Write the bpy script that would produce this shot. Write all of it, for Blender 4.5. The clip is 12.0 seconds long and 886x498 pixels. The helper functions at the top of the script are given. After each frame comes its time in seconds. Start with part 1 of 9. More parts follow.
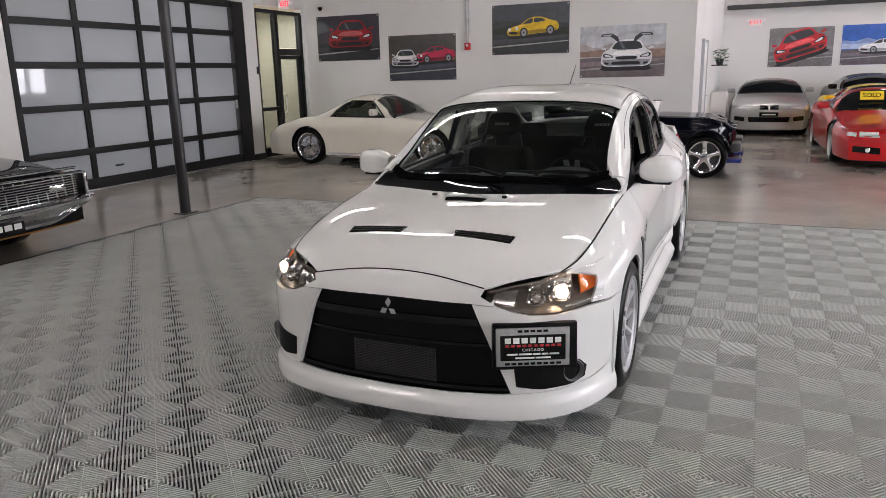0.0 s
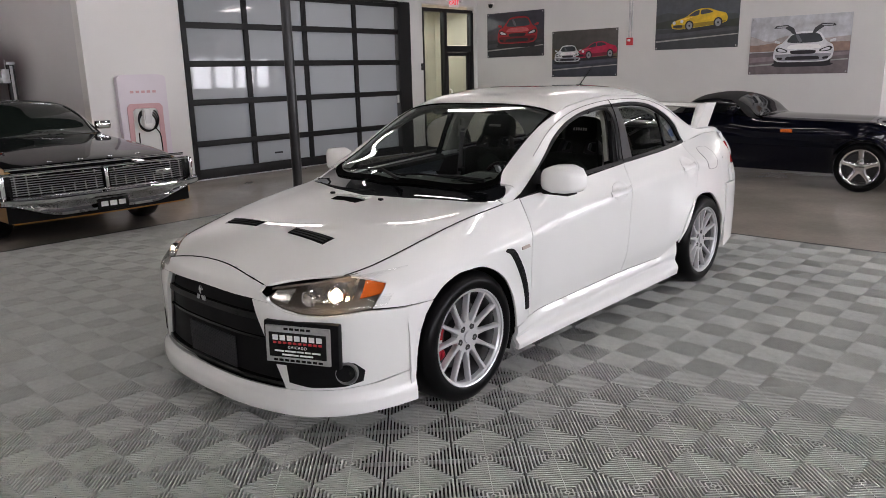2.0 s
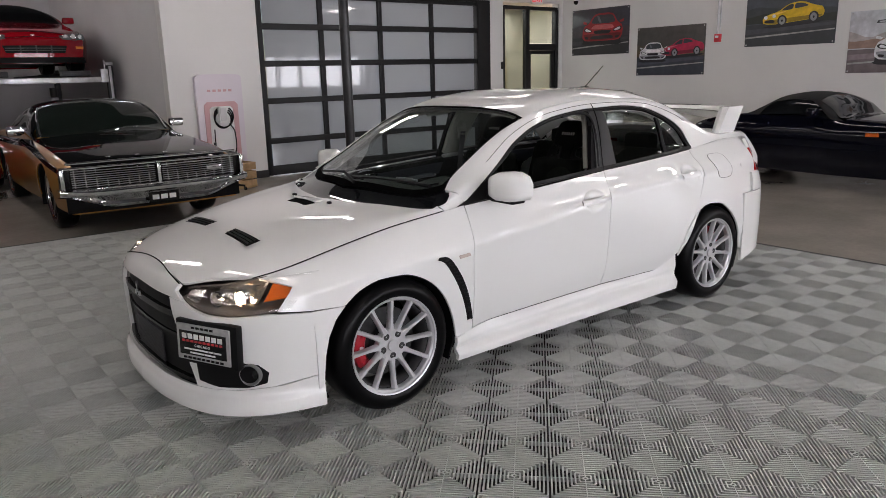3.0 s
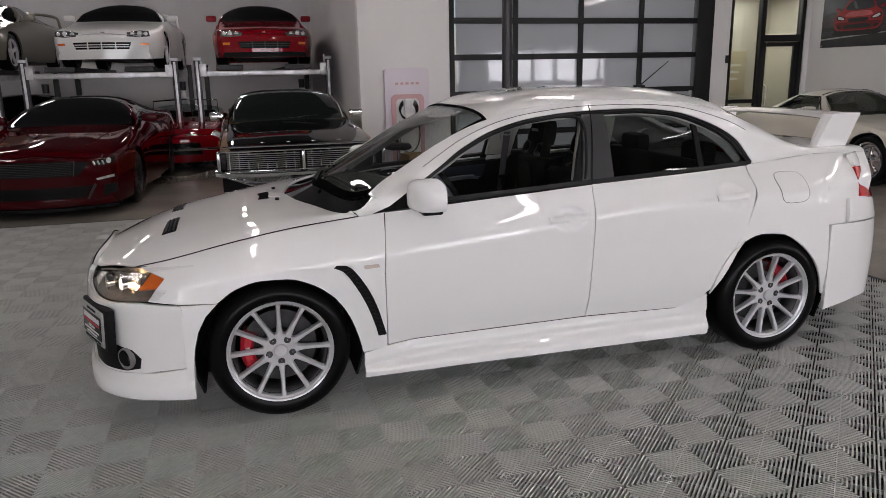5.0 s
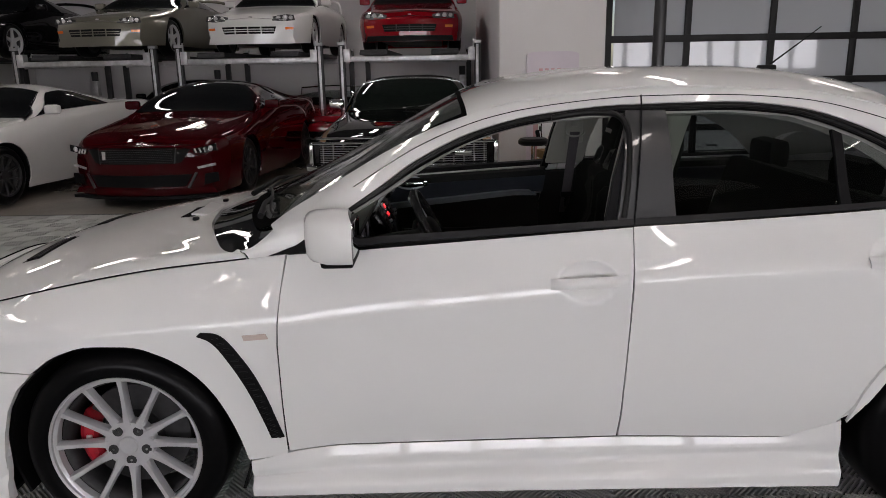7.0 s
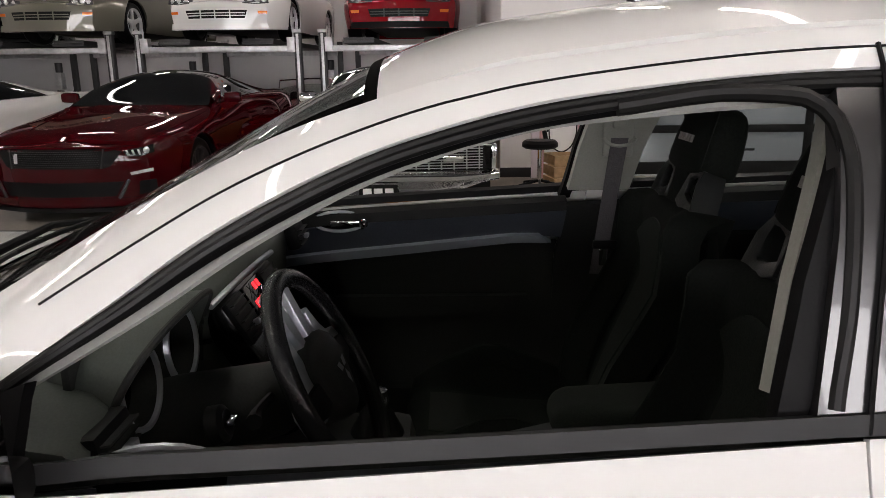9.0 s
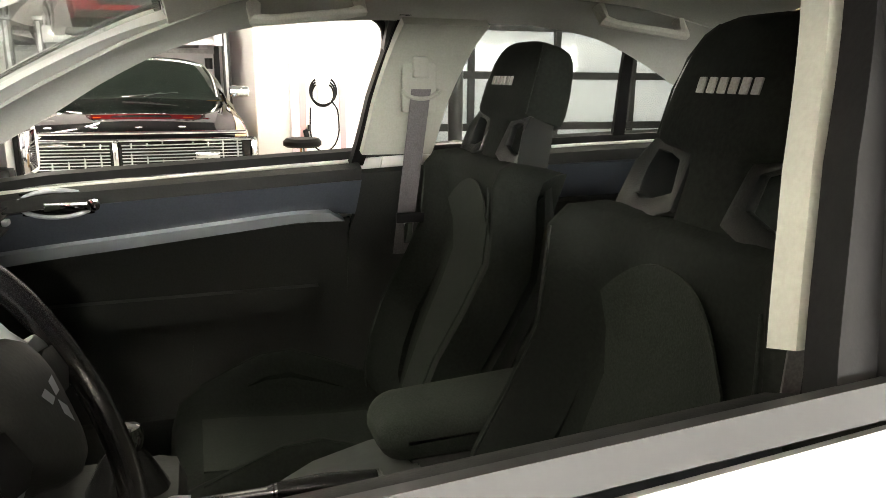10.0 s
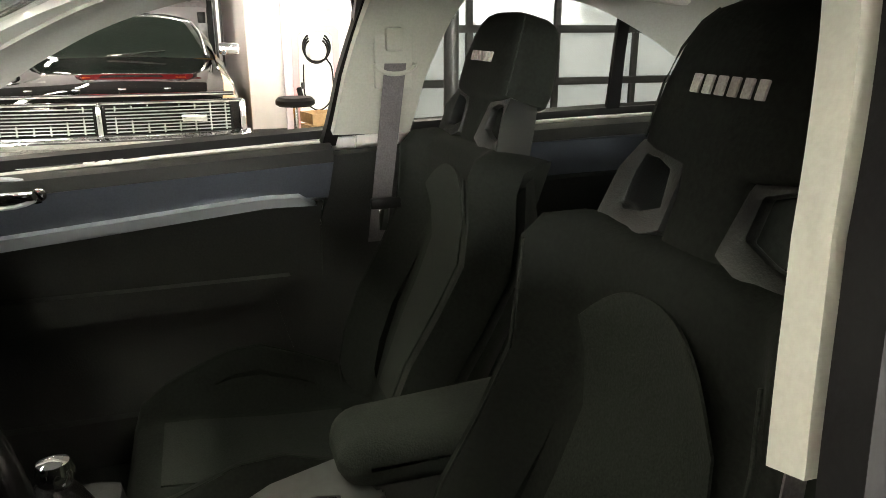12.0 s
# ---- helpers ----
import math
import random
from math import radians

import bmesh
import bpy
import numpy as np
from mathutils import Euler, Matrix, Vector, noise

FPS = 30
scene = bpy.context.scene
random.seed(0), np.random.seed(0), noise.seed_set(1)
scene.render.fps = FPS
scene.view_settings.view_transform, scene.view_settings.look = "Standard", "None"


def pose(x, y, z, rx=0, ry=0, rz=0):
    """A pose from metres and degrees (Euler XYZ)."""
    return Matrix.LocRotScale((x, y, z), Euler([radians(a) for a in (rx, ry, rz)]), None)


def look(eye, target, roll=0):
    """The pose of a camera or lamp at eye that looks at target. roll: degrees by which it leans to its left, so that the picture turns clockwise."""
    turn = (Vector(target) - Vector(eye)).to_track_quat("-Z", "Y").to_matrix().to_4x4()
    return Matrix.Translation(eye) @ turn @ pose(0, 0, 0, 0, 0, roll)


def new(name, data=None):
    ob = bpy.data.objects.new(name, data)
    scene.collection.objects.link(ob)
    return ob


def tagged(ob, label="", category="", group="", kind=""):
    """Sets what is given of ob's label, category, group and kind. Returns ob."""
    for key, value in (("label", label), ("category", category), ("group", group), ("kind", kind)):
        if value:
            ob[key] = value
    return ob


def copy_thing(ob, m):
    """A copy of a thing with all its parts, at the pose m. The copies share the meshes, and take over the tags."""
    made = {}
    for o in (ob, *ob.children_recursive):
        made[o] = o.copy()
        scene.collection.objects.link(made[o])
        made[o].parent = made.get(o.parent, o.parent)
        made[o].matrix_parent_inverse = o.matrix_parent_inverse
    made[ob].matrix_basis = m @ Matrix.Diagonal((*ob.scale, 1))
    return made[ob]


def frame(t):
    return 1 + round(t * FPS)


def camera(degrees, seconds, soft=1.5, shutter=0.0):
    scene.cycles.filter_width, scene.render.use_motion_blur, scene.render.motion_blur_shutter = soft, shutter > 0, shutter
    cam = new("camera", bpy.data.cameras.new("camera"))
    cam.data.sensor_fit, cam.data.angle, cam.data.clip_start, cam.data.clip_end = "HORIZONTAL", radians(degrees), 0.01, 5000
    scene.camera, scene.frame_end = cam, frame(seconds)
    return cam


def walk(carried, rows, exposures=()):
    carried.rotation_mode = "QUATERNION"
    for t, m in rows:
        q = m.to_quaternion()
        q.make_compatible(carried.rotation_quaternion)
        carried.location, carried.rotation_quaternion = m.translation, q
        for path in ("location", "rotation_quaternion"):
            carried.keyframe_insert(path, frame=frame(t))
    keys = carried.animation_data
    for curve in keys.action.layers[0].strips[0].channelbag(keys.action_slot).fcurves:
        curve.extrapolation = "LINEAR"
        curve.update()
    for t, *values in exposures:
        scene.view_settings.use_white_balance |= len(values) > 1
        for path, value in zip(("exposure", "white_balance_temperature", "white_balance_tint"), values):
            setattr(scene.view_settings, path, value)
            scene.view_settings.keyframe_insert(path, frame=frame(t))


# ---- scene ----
cam = camera(62.7, 12.0, soft=0.6)
PATH = [
    (0, (1.421, -3.536, 1.565), (0.647, -1.752, 1.097), -1.4),
    (0.5, (1.863, -3.317, 1.555), (0.914, -1.62, 1.087), -1.0),
    (1, (2.315, -3.109, 1.551), (1.216, -1.504, 1.083), -1.0),
    (1.5, (2.711, -2.84, 1.562), (1.493, -1.325, 1.093), -1.1),
    (2, (3.058, -2.52, 1.568), (1.735, -1.095, 1.1), -1.4),
    (2.5, (3.396, -2.218, 1.581), (1.961, -0.906, 1.113), -1.4),
    (3, (3.626, -1.809, 1.581), (2.087, -0.621, 1.113), -1.5),
    (3.2, (3.73, -1.644, 1.576), (2.154, -0.506, 1.107), -1.5),
    (4.8, (4.14, -0.289, 1.569), (2.297, 0.33, 1.1), -1.2),
    (5, (4.134, -0.107, 1.556), (2.259, 0.408, 1.088), -1.1),
    (5.5, (4.008, 0.315, 1.552), (2.087, 0.611, 1.082), -1.4),
    (6, (3.815, 0.709, 1.525), (1.874, 0.806, 1.053), -1.1),
    (6.5, (3.414, 0.9, 1.497), (1.471, 0.909, 1.021), -1.0),
    (7, (2.977, 1.026, 1.482), (1.038, 1.017, 0.996), -1.0),
    (7.2, (2.807, 1.065, 1.49), (0.868, 1.054, 1.0), -1.2),
    (8.8, (1.566, 1.181, 1.398), (-0.372, 1.15, 0.906), -1.1),
    (9, (1.464, 1.181, 1.367), (-0.475, 1.163, 0.877), -0.6),
    (9.5, (1.251, 1.166, 1.267), (-0.681, 1.336, 0.781), -0.0),
    (10, (1.093, 1.152, 1.195), (-0.751, 1.773, 0.733), 0.5),
    (10.5, (1.034, 1.113, 1.208), (-0.754, 1.877, 0.74), 0.0),
    (11, (1.021, 1.134, 1.22), (-0.731, 1.964, 0.727), -0.3),
    (11.5, (1.03, 1.186, 1.245), (-0.701, 2.036, 0.715), 0.1),
    (12, (0.978, 1.248, 1.241), (-0.837, 1.852, 0.656), 0.1),
]
STOPS = [(0, 0.11, 6420, 17), (1.5, -0.03, 6420, 17), (3.2, -0.28, 6450, 17), (5.5, -0.52, 6500, 18), (7.2, -0.66, 6550, 17), (8.8, 0.05, 6700, 17), (9.2, 0.38, 6850, 15), (9.5, 1.4, 7050, 12), (10, 2.4, 7450, 8), (11.5, 2.42, 7450, 7), (12, 2.25, 7450, 7)]
walk(cam, [(t, look(eye, target, roll)) for t, eye, target, roll in PATH], STOPS)

# ---- daylight outside the shop front ----
world = bpy.data.worlds.new("daylight")
scene.world = world
world.use_nodes = True
wn = world.node_tree
sky = wn.nodes.new("ShaderNodeTexSky")
sky.sky_type = "NISHITA"
sky.sun_disc = False
sky.sun_elevation, sky.sun_rotation = radians(40), radians(60)
wn.links.new(sky.outputs[0], wn.nodes["Background"].inputs[0])
wn.nodes["Background"].inputs[1].default_value = 0.12


# ---- materials ----
def mat(name, color, rough=0.5, metal=0.0, coat=0.0, grain=0.0, scale=40.0, bump=0.0, stain=0.0, stain_scale=1.5,
        emit=0.0, glass=0.0, alpha=1.0, sheen=0.0, flake=0.0, rough_var=0.0, spec=0.5):
    m = bpy.data.materials.new(name)
    m.use_nodes = True
    nt = m.node_tree
    b = nt.nodes["Principled BSDF"]
    col = (*color, 1.0)
    b.inputs["Base Color"].default_value = col
    b.inputs["Roughness"].default_value = rough
    b.inputs["Metallic"].default_value = metal
    b.inputs["Coat Weight"].default_value = coat
    b.inputs["Coat Roughness"].default_value = 0.015
    b.inputs["Transmission Weight"].default_value = glass
    b.inputs["Alpha"].default_value = alpha
    b.inputs["Sheen Weight"].default_value = sheen
    b.inputs["Specular IOR Level"].default_value = spec
    if emit:
        b.inputs["Emission Color"].default_value = col
        b.inputs["Emission Strength"].default_value = emit
    if grain or bump or stain or rough_var:
        tc = nt.nodes.new("ShaderNodeTexCoord")
        n1 = nt.nodes.new("ShaderNodeTexNoise")
        n1.inputs["Scale"].default_value = scale
        n1.inputs["Detail"].default_value = 4
        nt.links.new(tc.outputs["Object"], n1.inputs["Vector"])
        n2 = nt.nodes.new("ShaderNodeTexNoise")
        n2.inputs["Scale"].default_value = stain_scale
        n2.inputs["Detail"].default_value = 5
        nt.links.new(tc.outputs["Object"], n2.inputs["Vector"])

        def spread(src, amount):
            r = nt.nodes.new("ShaderNodeMapRange")
            r.inputs["From Min"].default_value, r.inputs["From Max"].default_value = 0.3, 0.7
            r.inputs["To Min"].default_value, r.inputs["To Max"].default_value = 1 - amount, 1 + amount
            nt.links.new(src.outputs[0], r.inputs["Value"])
            return r
        a, c = spread(n1, grain), spread(n2, stain)
        mul = nt.nodes.new("ShaderNodeMath")
        mul.operation = "MULTIPLY"
        nt.links.new(a.outputs[0], mul.inputs[0])
        nt.links.new(c.outputs[0], mul.inputs[1])
        vm = nt.nodes.new("ShaderNodeVectorMath")
        vm.operation = "SCALE"
        vm.inputs[0].default_value = color
        nt.links.new(mul.outputs[0], vm.inputs["Scale"])
        nt.links.new(vm.outputs[0], b.inputs["Base Color"])
        if bump:
            bp = nt.nodes.new("ShaderNodeBump")
            bp.inputs["Strength"].default_value = bump
            bp.inputs["Distance"].default_value = 0.002
            nt.links.new(n1.outputs[0], bp.inputs["Height"])
            nt.links.new(bp.outputs[0], b.inputs["Normal"])
        if rough_var:
            rr = nt.nodes.new("ShaderNodeMapRange")
            rr.inputs["From Min"].default_value, rr.inputs["From Max"].default_value = 0.3, 0.7
            rr.inputs["To Min"].default_value, rr.inputs["To Max"].default_value = max(0.0, rough - rough_var), rough + rough_var
            nt.links.new(n2.outputs[0], rr.inputs["Value"])
            nt.links.new(rr.outputs[0], b.inputs["Roughness"])
    return m


def glass_mat(name, tint, rough=0.0, clear=0.75):
    """A thin sheet of glass: a see-through tint with a mirror gloss."""
    m = bpy.data.materials.new(name)
    m.use_nodes = True
    nt = m.node_tree
    nt.nodes.remove(nt.nodes["Principled BSDF"])
    tr = nt.nodes.new("ShaderNodeBsdfTransparent")
    tr.inputs[0].default_value = (*tint, 1)
    gl = nt.nodes.new("ShaderNodeBsdfGlossy")
    gl.inputs["Roughness"].default_value = rough
    lw = nt.nodes.new("ShaderNodeLayerWeight")
    lw.inputs["Blend"].default_value = 0.5
    pw = nt.nodes.new("ShaderNodeMath")
    pw.operation = "POWER"
    pw.inputs[1].default_value = 4.5
    fr = nt.nodes.new("ShaderNodeMath")
    fr.operation = "MULTIPLY_ADD"
    fr.inputs[1].default_value, fr.inputs[2].default_value = 0.8, 0.03
    nt.links.new(lw.outputs["Facing"], pw.inputs[0])
    nt.links.new(pw.outputs[0], fr.inputs[0])
    mx = nt.nodes.new("ShaderNodeMixShader")
    nt.links.new(fr.outputs[0], mx.inputs[0])
    nt.links.new(tr.outputs[0], mx.inputs[1])
    nt.links.new(gl.outputs[0], mx.inputs[2])
    nt.links.new(mx.outputs[0], nt.nodes["Material Output"].inputs["Surface"])
    return m


def frosted(name, col):
    m = bpy.data.materials.new(name)
    m.use_nodes = True
    nt = m.node_tree
    b = nt.nodes["Principled BSDF"]
    b.inputs["Base Color"].default_value = (*[c * 0.5 for c in col], 1)
    b.inputs["Roughness"].default_value = 0.06
    b.inputs["Coat Weight"].default_value = 1.0
    b.inputs["Coat Roughness"].default_value = 0.02
    tl = nt.nodes.new("ShaderNodeBsdfTranslucent")
    tl.inputs[0].default_value = (*col, 1)
    mx = nt.nodes.new("ShaderNodeMixShader")
    mx.inputs[0].default_value = 0.36
    nt.links.new(b.outputs[0], mx.inputs[1])
    nt.links.new(tl.outputs[0], mx.inputs[2])
    nt.links.new(mx.outputs[0], nt.nodes["Material Output"].inputs["Surface"])
    return m


FROST = frosted("frosted_pane", (0.72, 0.75, 0.78))
WALL = mat("wall_paint", (0.74, 0.73, 0.72), 0.6, grain=0.02, scale=120, bump=0.05, stain=0.04, stain_scale=0.7)
WALL_GREY = mat("lift_bay_paint", (0.62, 0.61, 0.62), 0.7, grain=0.03, scale=90, bump=0.08, stain=0.06, stain_scale=0.6)
# ceiling out of view, near-black so that reflections on the cars stay dark
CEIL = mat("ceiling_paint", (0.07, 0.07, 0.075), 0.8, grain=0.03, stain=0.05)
CONCRETE = mat("polished_concrete", (0.35, 0.32, 0.28), 0.16, grain=0.05, scale=25, stain=0.16, stain_scale=0.9, rough_var=0.06)
BLACK_FRAME = mat("black_aluminium", (0.014, 0.014, 0.015), 0.45, grain=0.1, scale=30, spec=0.25)
BLACK_STEEL = mat("black_painted_steel", (0.018, 0.018, 0.02), 0.35, bump=0.1, scale=20, stain=0.2)
STEEL = mat("galvanised_steel", (0.55, 0.55, 0.56), 0.38, 0.9, grain=0.15, scale=15, stain=0.2, stain_scale=3)
CHROME = mat("chrome", (0.78, 0.78, 0.79), 0.06, 1.0)
RUBBER = mat("tyre_rubber", (0.003, 0.003, 0.0034), 0.28, grain=0.1, scale=60, bump=0.06, spec=0.12)
TILE = mat("ribbed_plastic_tile", (0.465, 0.478, 0.455), 0.5, grain=0.06, scale=30, stain=0.08, stain_scale=2.0)
# near-black in place of the deep shade between the ribs
TILE_GAP_SHADE = mat("tile_gap_shade", (0.012, 0.012, 0.012), 0.8, grain=0.1)
WHITE = mat("white_car_paint", (0.80, 0.80, 0.785), 0.35, coat=1.0, stain=0.01, spec=0.08)
BLACKP = mat("black_trim_plastic", (0.006, 0.006, 0.0065), 0.5, grain=0.15, scale=200, bump=0.1, spec=0.12)
GLOSSBLK = mat("gloss_black", (0.004, 0.004, 0.0045), 0.15, coat=0.06, spec=0.3)
ALLOY = mat("silver_alloy", (0.60, 0.60, 0.615), 0.3, 0.4, coat=0.5, grain=0.03)
DARKMETAL = mat("dark_cast_metal", (0.06, 0.06, 0.062), 0.5, 0.7, grain=0.15)
BRAKE_RED = mat("red_caliper", (0.45, 0.012, 0.025), 0.3, coat=0.5)
AMBER = mat("amber_lens", (0.8, 0.16, 0.02), 0.12, coat=0.6)
REDLENS = mat("red_lens", (0.45, 0.01, 0.01), 0.1, coat=0.8)
CLEAR = glass_mat("clear_lens", (0.96, 0.96, 0.96))
SCREEN = glass_mat("windscreen_glass", (0.82, 0.85, 0.835))
TINT = glass_mat("tinted_glass", (0.72, 0.74, 0.73))
DARKGLASS = mat("dark_car_glass", (0.005, 0.006, 0.007), 0.03, coat=0.25, spec=0.4)
LAMP_ON = mat("lit_headlamp", (1.0, 0.74, 0.44), 0.2, emit=24.0)
STRIP = mat("strip_light_diffuser", (1.0, 0.95, 0.88), 0.4, emit=39.0)
PAPERW = mat("white_print", (0.85, 0.85, 0.84), 0.4)


# ---- building helpers ----
def obj(name, verts, faces, material=None, parent=None, label="", smooth=30.0, m=None, kind=""):
    me = bpy.data.meshes.new(name)
    me.from_pydata([tuple(map(float, v)) for v in verts], [], [tuple(map(int, f)) for f in faces])
    me.validate()
    if smooth:
        me.shade_smooth()
        me.set_sharp_from_angle(angle=radians(smooth))
    if material:
        me.materials.append(material)
    return put(name, me, parent, label, m, kind)


def put(name, me, parent=None, label="", m=None, kind=""):
    ob = new(name, me)
    if parent:
        ob.parent = parent
    if m is not None:
        ob.matrix_basis = m
    return tagged(ob, label, kind=kind)


def part(name, bm, material, parent, label="", m=None, smooth=30.0, kind=""):
    bmesh.ops.recalc_face_normals(bm, faces=bm.faces)
    me = bpy.data.meshes.new(name)
    bm.to_mesh(me)
    bm.free()
    if smooth:
        me.shade_smooth()
        me.set_sharp_from_angle(angle=radians(smooth))
    me.materials.append(material)
    return put(name, me, parent, label, m, kind)


def thing(name, label, category, m=None, group="", kind=""):
    ob = new(name)
    ob.empty_display_size = 0.1
    if m is not None:
        ob.matrix_basis = m
    return tagged(ob, label, category, group, kind)


def box(c, s, bevel=0.0, bm=None, rot=None, seg=2):
    bm = bm or bmesh.new()
    r = bmesh.ops.create_cube(bm, size=1.0)
    vs = r["verts"]
    bmesh.ops.scale(bm, vec=s, verts=vs)
    if bevel:
        es = list({e for v in vs for e in v.link_edges})
        out = bmesh.ops.bevel(bm, geom=es, offset=min(bevel, 0.45 * min(s)), segments=seg, affect="EDGES", profile=0.6)
        vs = list({v for f in out["faces"] for v in f.verts} | {v for v in vs if v.is_valid})
    mm = Matrix.Translation(c) @ (rot.to_4x4() if rot else Matrix())
    bmesh.ops.transform(bm, matrix=mm, verts=[v for v in vs if v.is_valid])
    return bm


def rotx(a):
    return Matrix.Rotation(radians(a), 3, "X")


def roty(a):
    return Matrix.Rotation(radians(a), 3, "Y")


def rotz(a):
    return Matrix.Rotation(radians(a), 3, "Z")


def span(p, q):
    """Centre and size of the box between two corners."""
    return [(a + b) / 2 for a, b in zip(p, q)], [abs(a - b) for a, b in zip(p, q)]


def grid_faces(n, k, off=0, flip=False):
    out = []
    for i in range(n - 1):
        for j in range(k - 1):
            a, b, c, d = off + i * k + j, off + i * k + j + 1, off + (i + 1) * k + j + 1, off + (i + 1) * k + j
            out.append((a, d, c, b) if flip else (a, b, c, d))
    return out


def grid_normals(P):
    du = np.gradient(P, axis=0)
    dv = np.gradient(P, axis=1)
    n = np.cross(du, dv)
    return n / (np.linalg.norm(n, axis=2, keepdims=True) + 1e-9)


def shell(name, P, th, material, parent, label="", core=None, lift=0.0, smooth=40.0, kind=""):
    """A panel of thickness th whose outer face is the grid P; core: a point on the inner side."""
    P = np.asarray(P, float)
    n = grid_normals(P)
    core = np.array(core if core is not None else (0, float(P[..., 1].mean()), 0.6))
    away = (P - core)
    if (n * away).sum(axis=2).mean() < 0:
        P = P[:, ::-1]
        n = -n[:, ::-1]
    P = P + n * lift
    a, b = P.shape[:2]
    Q = P - n * th
    verts = np.concatenate([P.reshape(-1, 3), Q.reshape(-1, 3)])
    o = a * b
    faces = grid_faces(a, b) + grid_faces(a, b, o, True)
    ring = [i * b for i in range(a)] + [(a - 1) * b + j for j in range(1, b)] + [i * b + b - 1 for i in range(a - 2, -1, -1)] + [j for j in range(b - 2, 0, -1)]
    for i in range(len(ring)):
        p, q = ring[i], ring[(i + 1) % len(ring)]
        faces.append((p, q, q + o, p + o))
    me = bpy.data.meshes.new(name)
    me.from_pydata(verts.tolist(), [], faces)
    bm = bmesh.new()
    bm.from_mesh(me)
    bmesh.ops.remove_doubles(bm, verts=bm.verts, dist=1e-5)
    bmesh.ops.recalc_face_normals(bm, faces=bm.faces)
    bm.to_mesh(me)
    bm.free()
    me.shade_smooth()
    me.set_sharp_from_angle(angle=radians(smooth))
    me.materials.append(material)
    return put(name, me, parent, label, None, kind)


def lathe(profile, n=48, axis="x"):
    """Turn a profile of (radius, along) round an axis; closed where the radius is 0."""
    verts, faces = [], []
    k = len(profile)
    for i in range(n):
        a = 2 * math.pi * i / n
        for r, h in profile:
            c, s = r * math.cos(a), r * math.sin(a)
            verts.append((h, c, s) if axis == "x" else (c, s, h) if axis == "z" else (c, h, s))
    for i in range(n):
        for j in range(k - 1):
            p, q = i * k + j, ((i + 1) % n) * k + j
            faces.append((p, q, q + 1, p + 1))
    return verts, faces


def lathe_bm(profile, n=48, axis="x", bm=None, m=None):
    v, f = lathe(profile, n, axis)
    bm = bm or bmesh.new()
    vs = [bm.verts.new(m @ Vector(p) if m is not None else p) for p in v]
    for q in f:
        bm.faces.new([vs[i] for i in q])
    bmesh.ops.remove_doubles(bm, verts=vs, dist=1e-5)
    return bm


def tube(points, radius, n=8, bm=None, closed=False):
    """A round bar along points."""
    bm = bm or bmesh.new()
    pts = [Vector(p) for p in points]
    rings = []
    up = Vector((0.13, 0.29, 0.95))
    for i, p in enumerate(pts):
        if closed:
            d = pts[(i + 1) % len(pts)] - pts[i - 1]
        else:
            d = pts[min(i + 1, len(pts) - 1)] - pts[max(i - 1, 0)]
        d.normalize()
        a = d.cross(up)
        if a.length < 1e-3:
            a = d.cross(Vector((1, 0, 0)))
        a.normalize()
        b = d.cross(a)
        r = radius[i] if isinstance(radius, (list, tuple)) else radius
        rings.append([bm.verts.new(p + a * (r * math.cos(2 * math.pi * j / n)) + b * (r * math.sin(2 * math.pi * j / n))) for j in range(n)])
    m = len(rings)
    for i in range(m if closed else m - 1):
        p, q = rings[i], rings[(i + 1) % m]
        for j in range(n):
            bm.faces.new((p[j], p[(j + 1) % n], q[(j + 1) % n], q[j]))
    if not closed:
        bm.faces.new(rings[0][::-1])
        bm.faces.new(rings[-1])
    return bm


def smooth_line(pts, n):
    """n points on a smooth curve through pts."""
    P = np.asarray(pts, float)
    d = np.concatenate([[0], np.cumsum(np.linalg.norm(np.diff(P, axis=0), axis=1))])
    t = np.linspace(0, d[-1], n)
    return np.stack([herm(d, P[:, k], t) for k in range(P.shape[1])], axis=1)


def herm(x, y, t):
    """Monotone cubic interpolation."""
    x, y, t = np.asarray(x, float), np.asarray(y, float), np.asarray(t, float)
    h = np.diff(x)
    s = np.diff(y) / h
    m = np.empty_like(y)
    m[0], m[-1] = s[0], s[-1]
    for i in range(1, len(x) - 1):
        m[i] = 0.0 if s[i - 1] * s[i] <= 0 else 2 * s[i - 1] * s[i] / (s[i - 1] + s[i])
    i = np.clip(np.searchsorted(x, t) - 1, 0, len(h) - 1)
    u = np.clip((t - x[i]) / h[i], -0.2, 1.2)
    return ((2 * u ** 3 - 3 * u ** 2 + 1) * y[i] + (u ** 3 - 2 * u ** 2 + u) * h[i] * m[i]
            + (-2 * u ** 3 + 3 * u ** 2) * y[i + 1] + (u ** 3 - u ** 2) * h[i] * m[i + 1])


def resample(pts, n):
    P = np.asarray(pts, float)
    d = np.concatenate([[0], np.cumsum(np.linalg.norm(np.diff(P, axis=0), axis=1))])
    t = np.linspace(0, d[-1], n)
    return np.stack([np.interp(t, d, P[:, 0]), np.interp(t, d, P[:, 1])], axis=1)


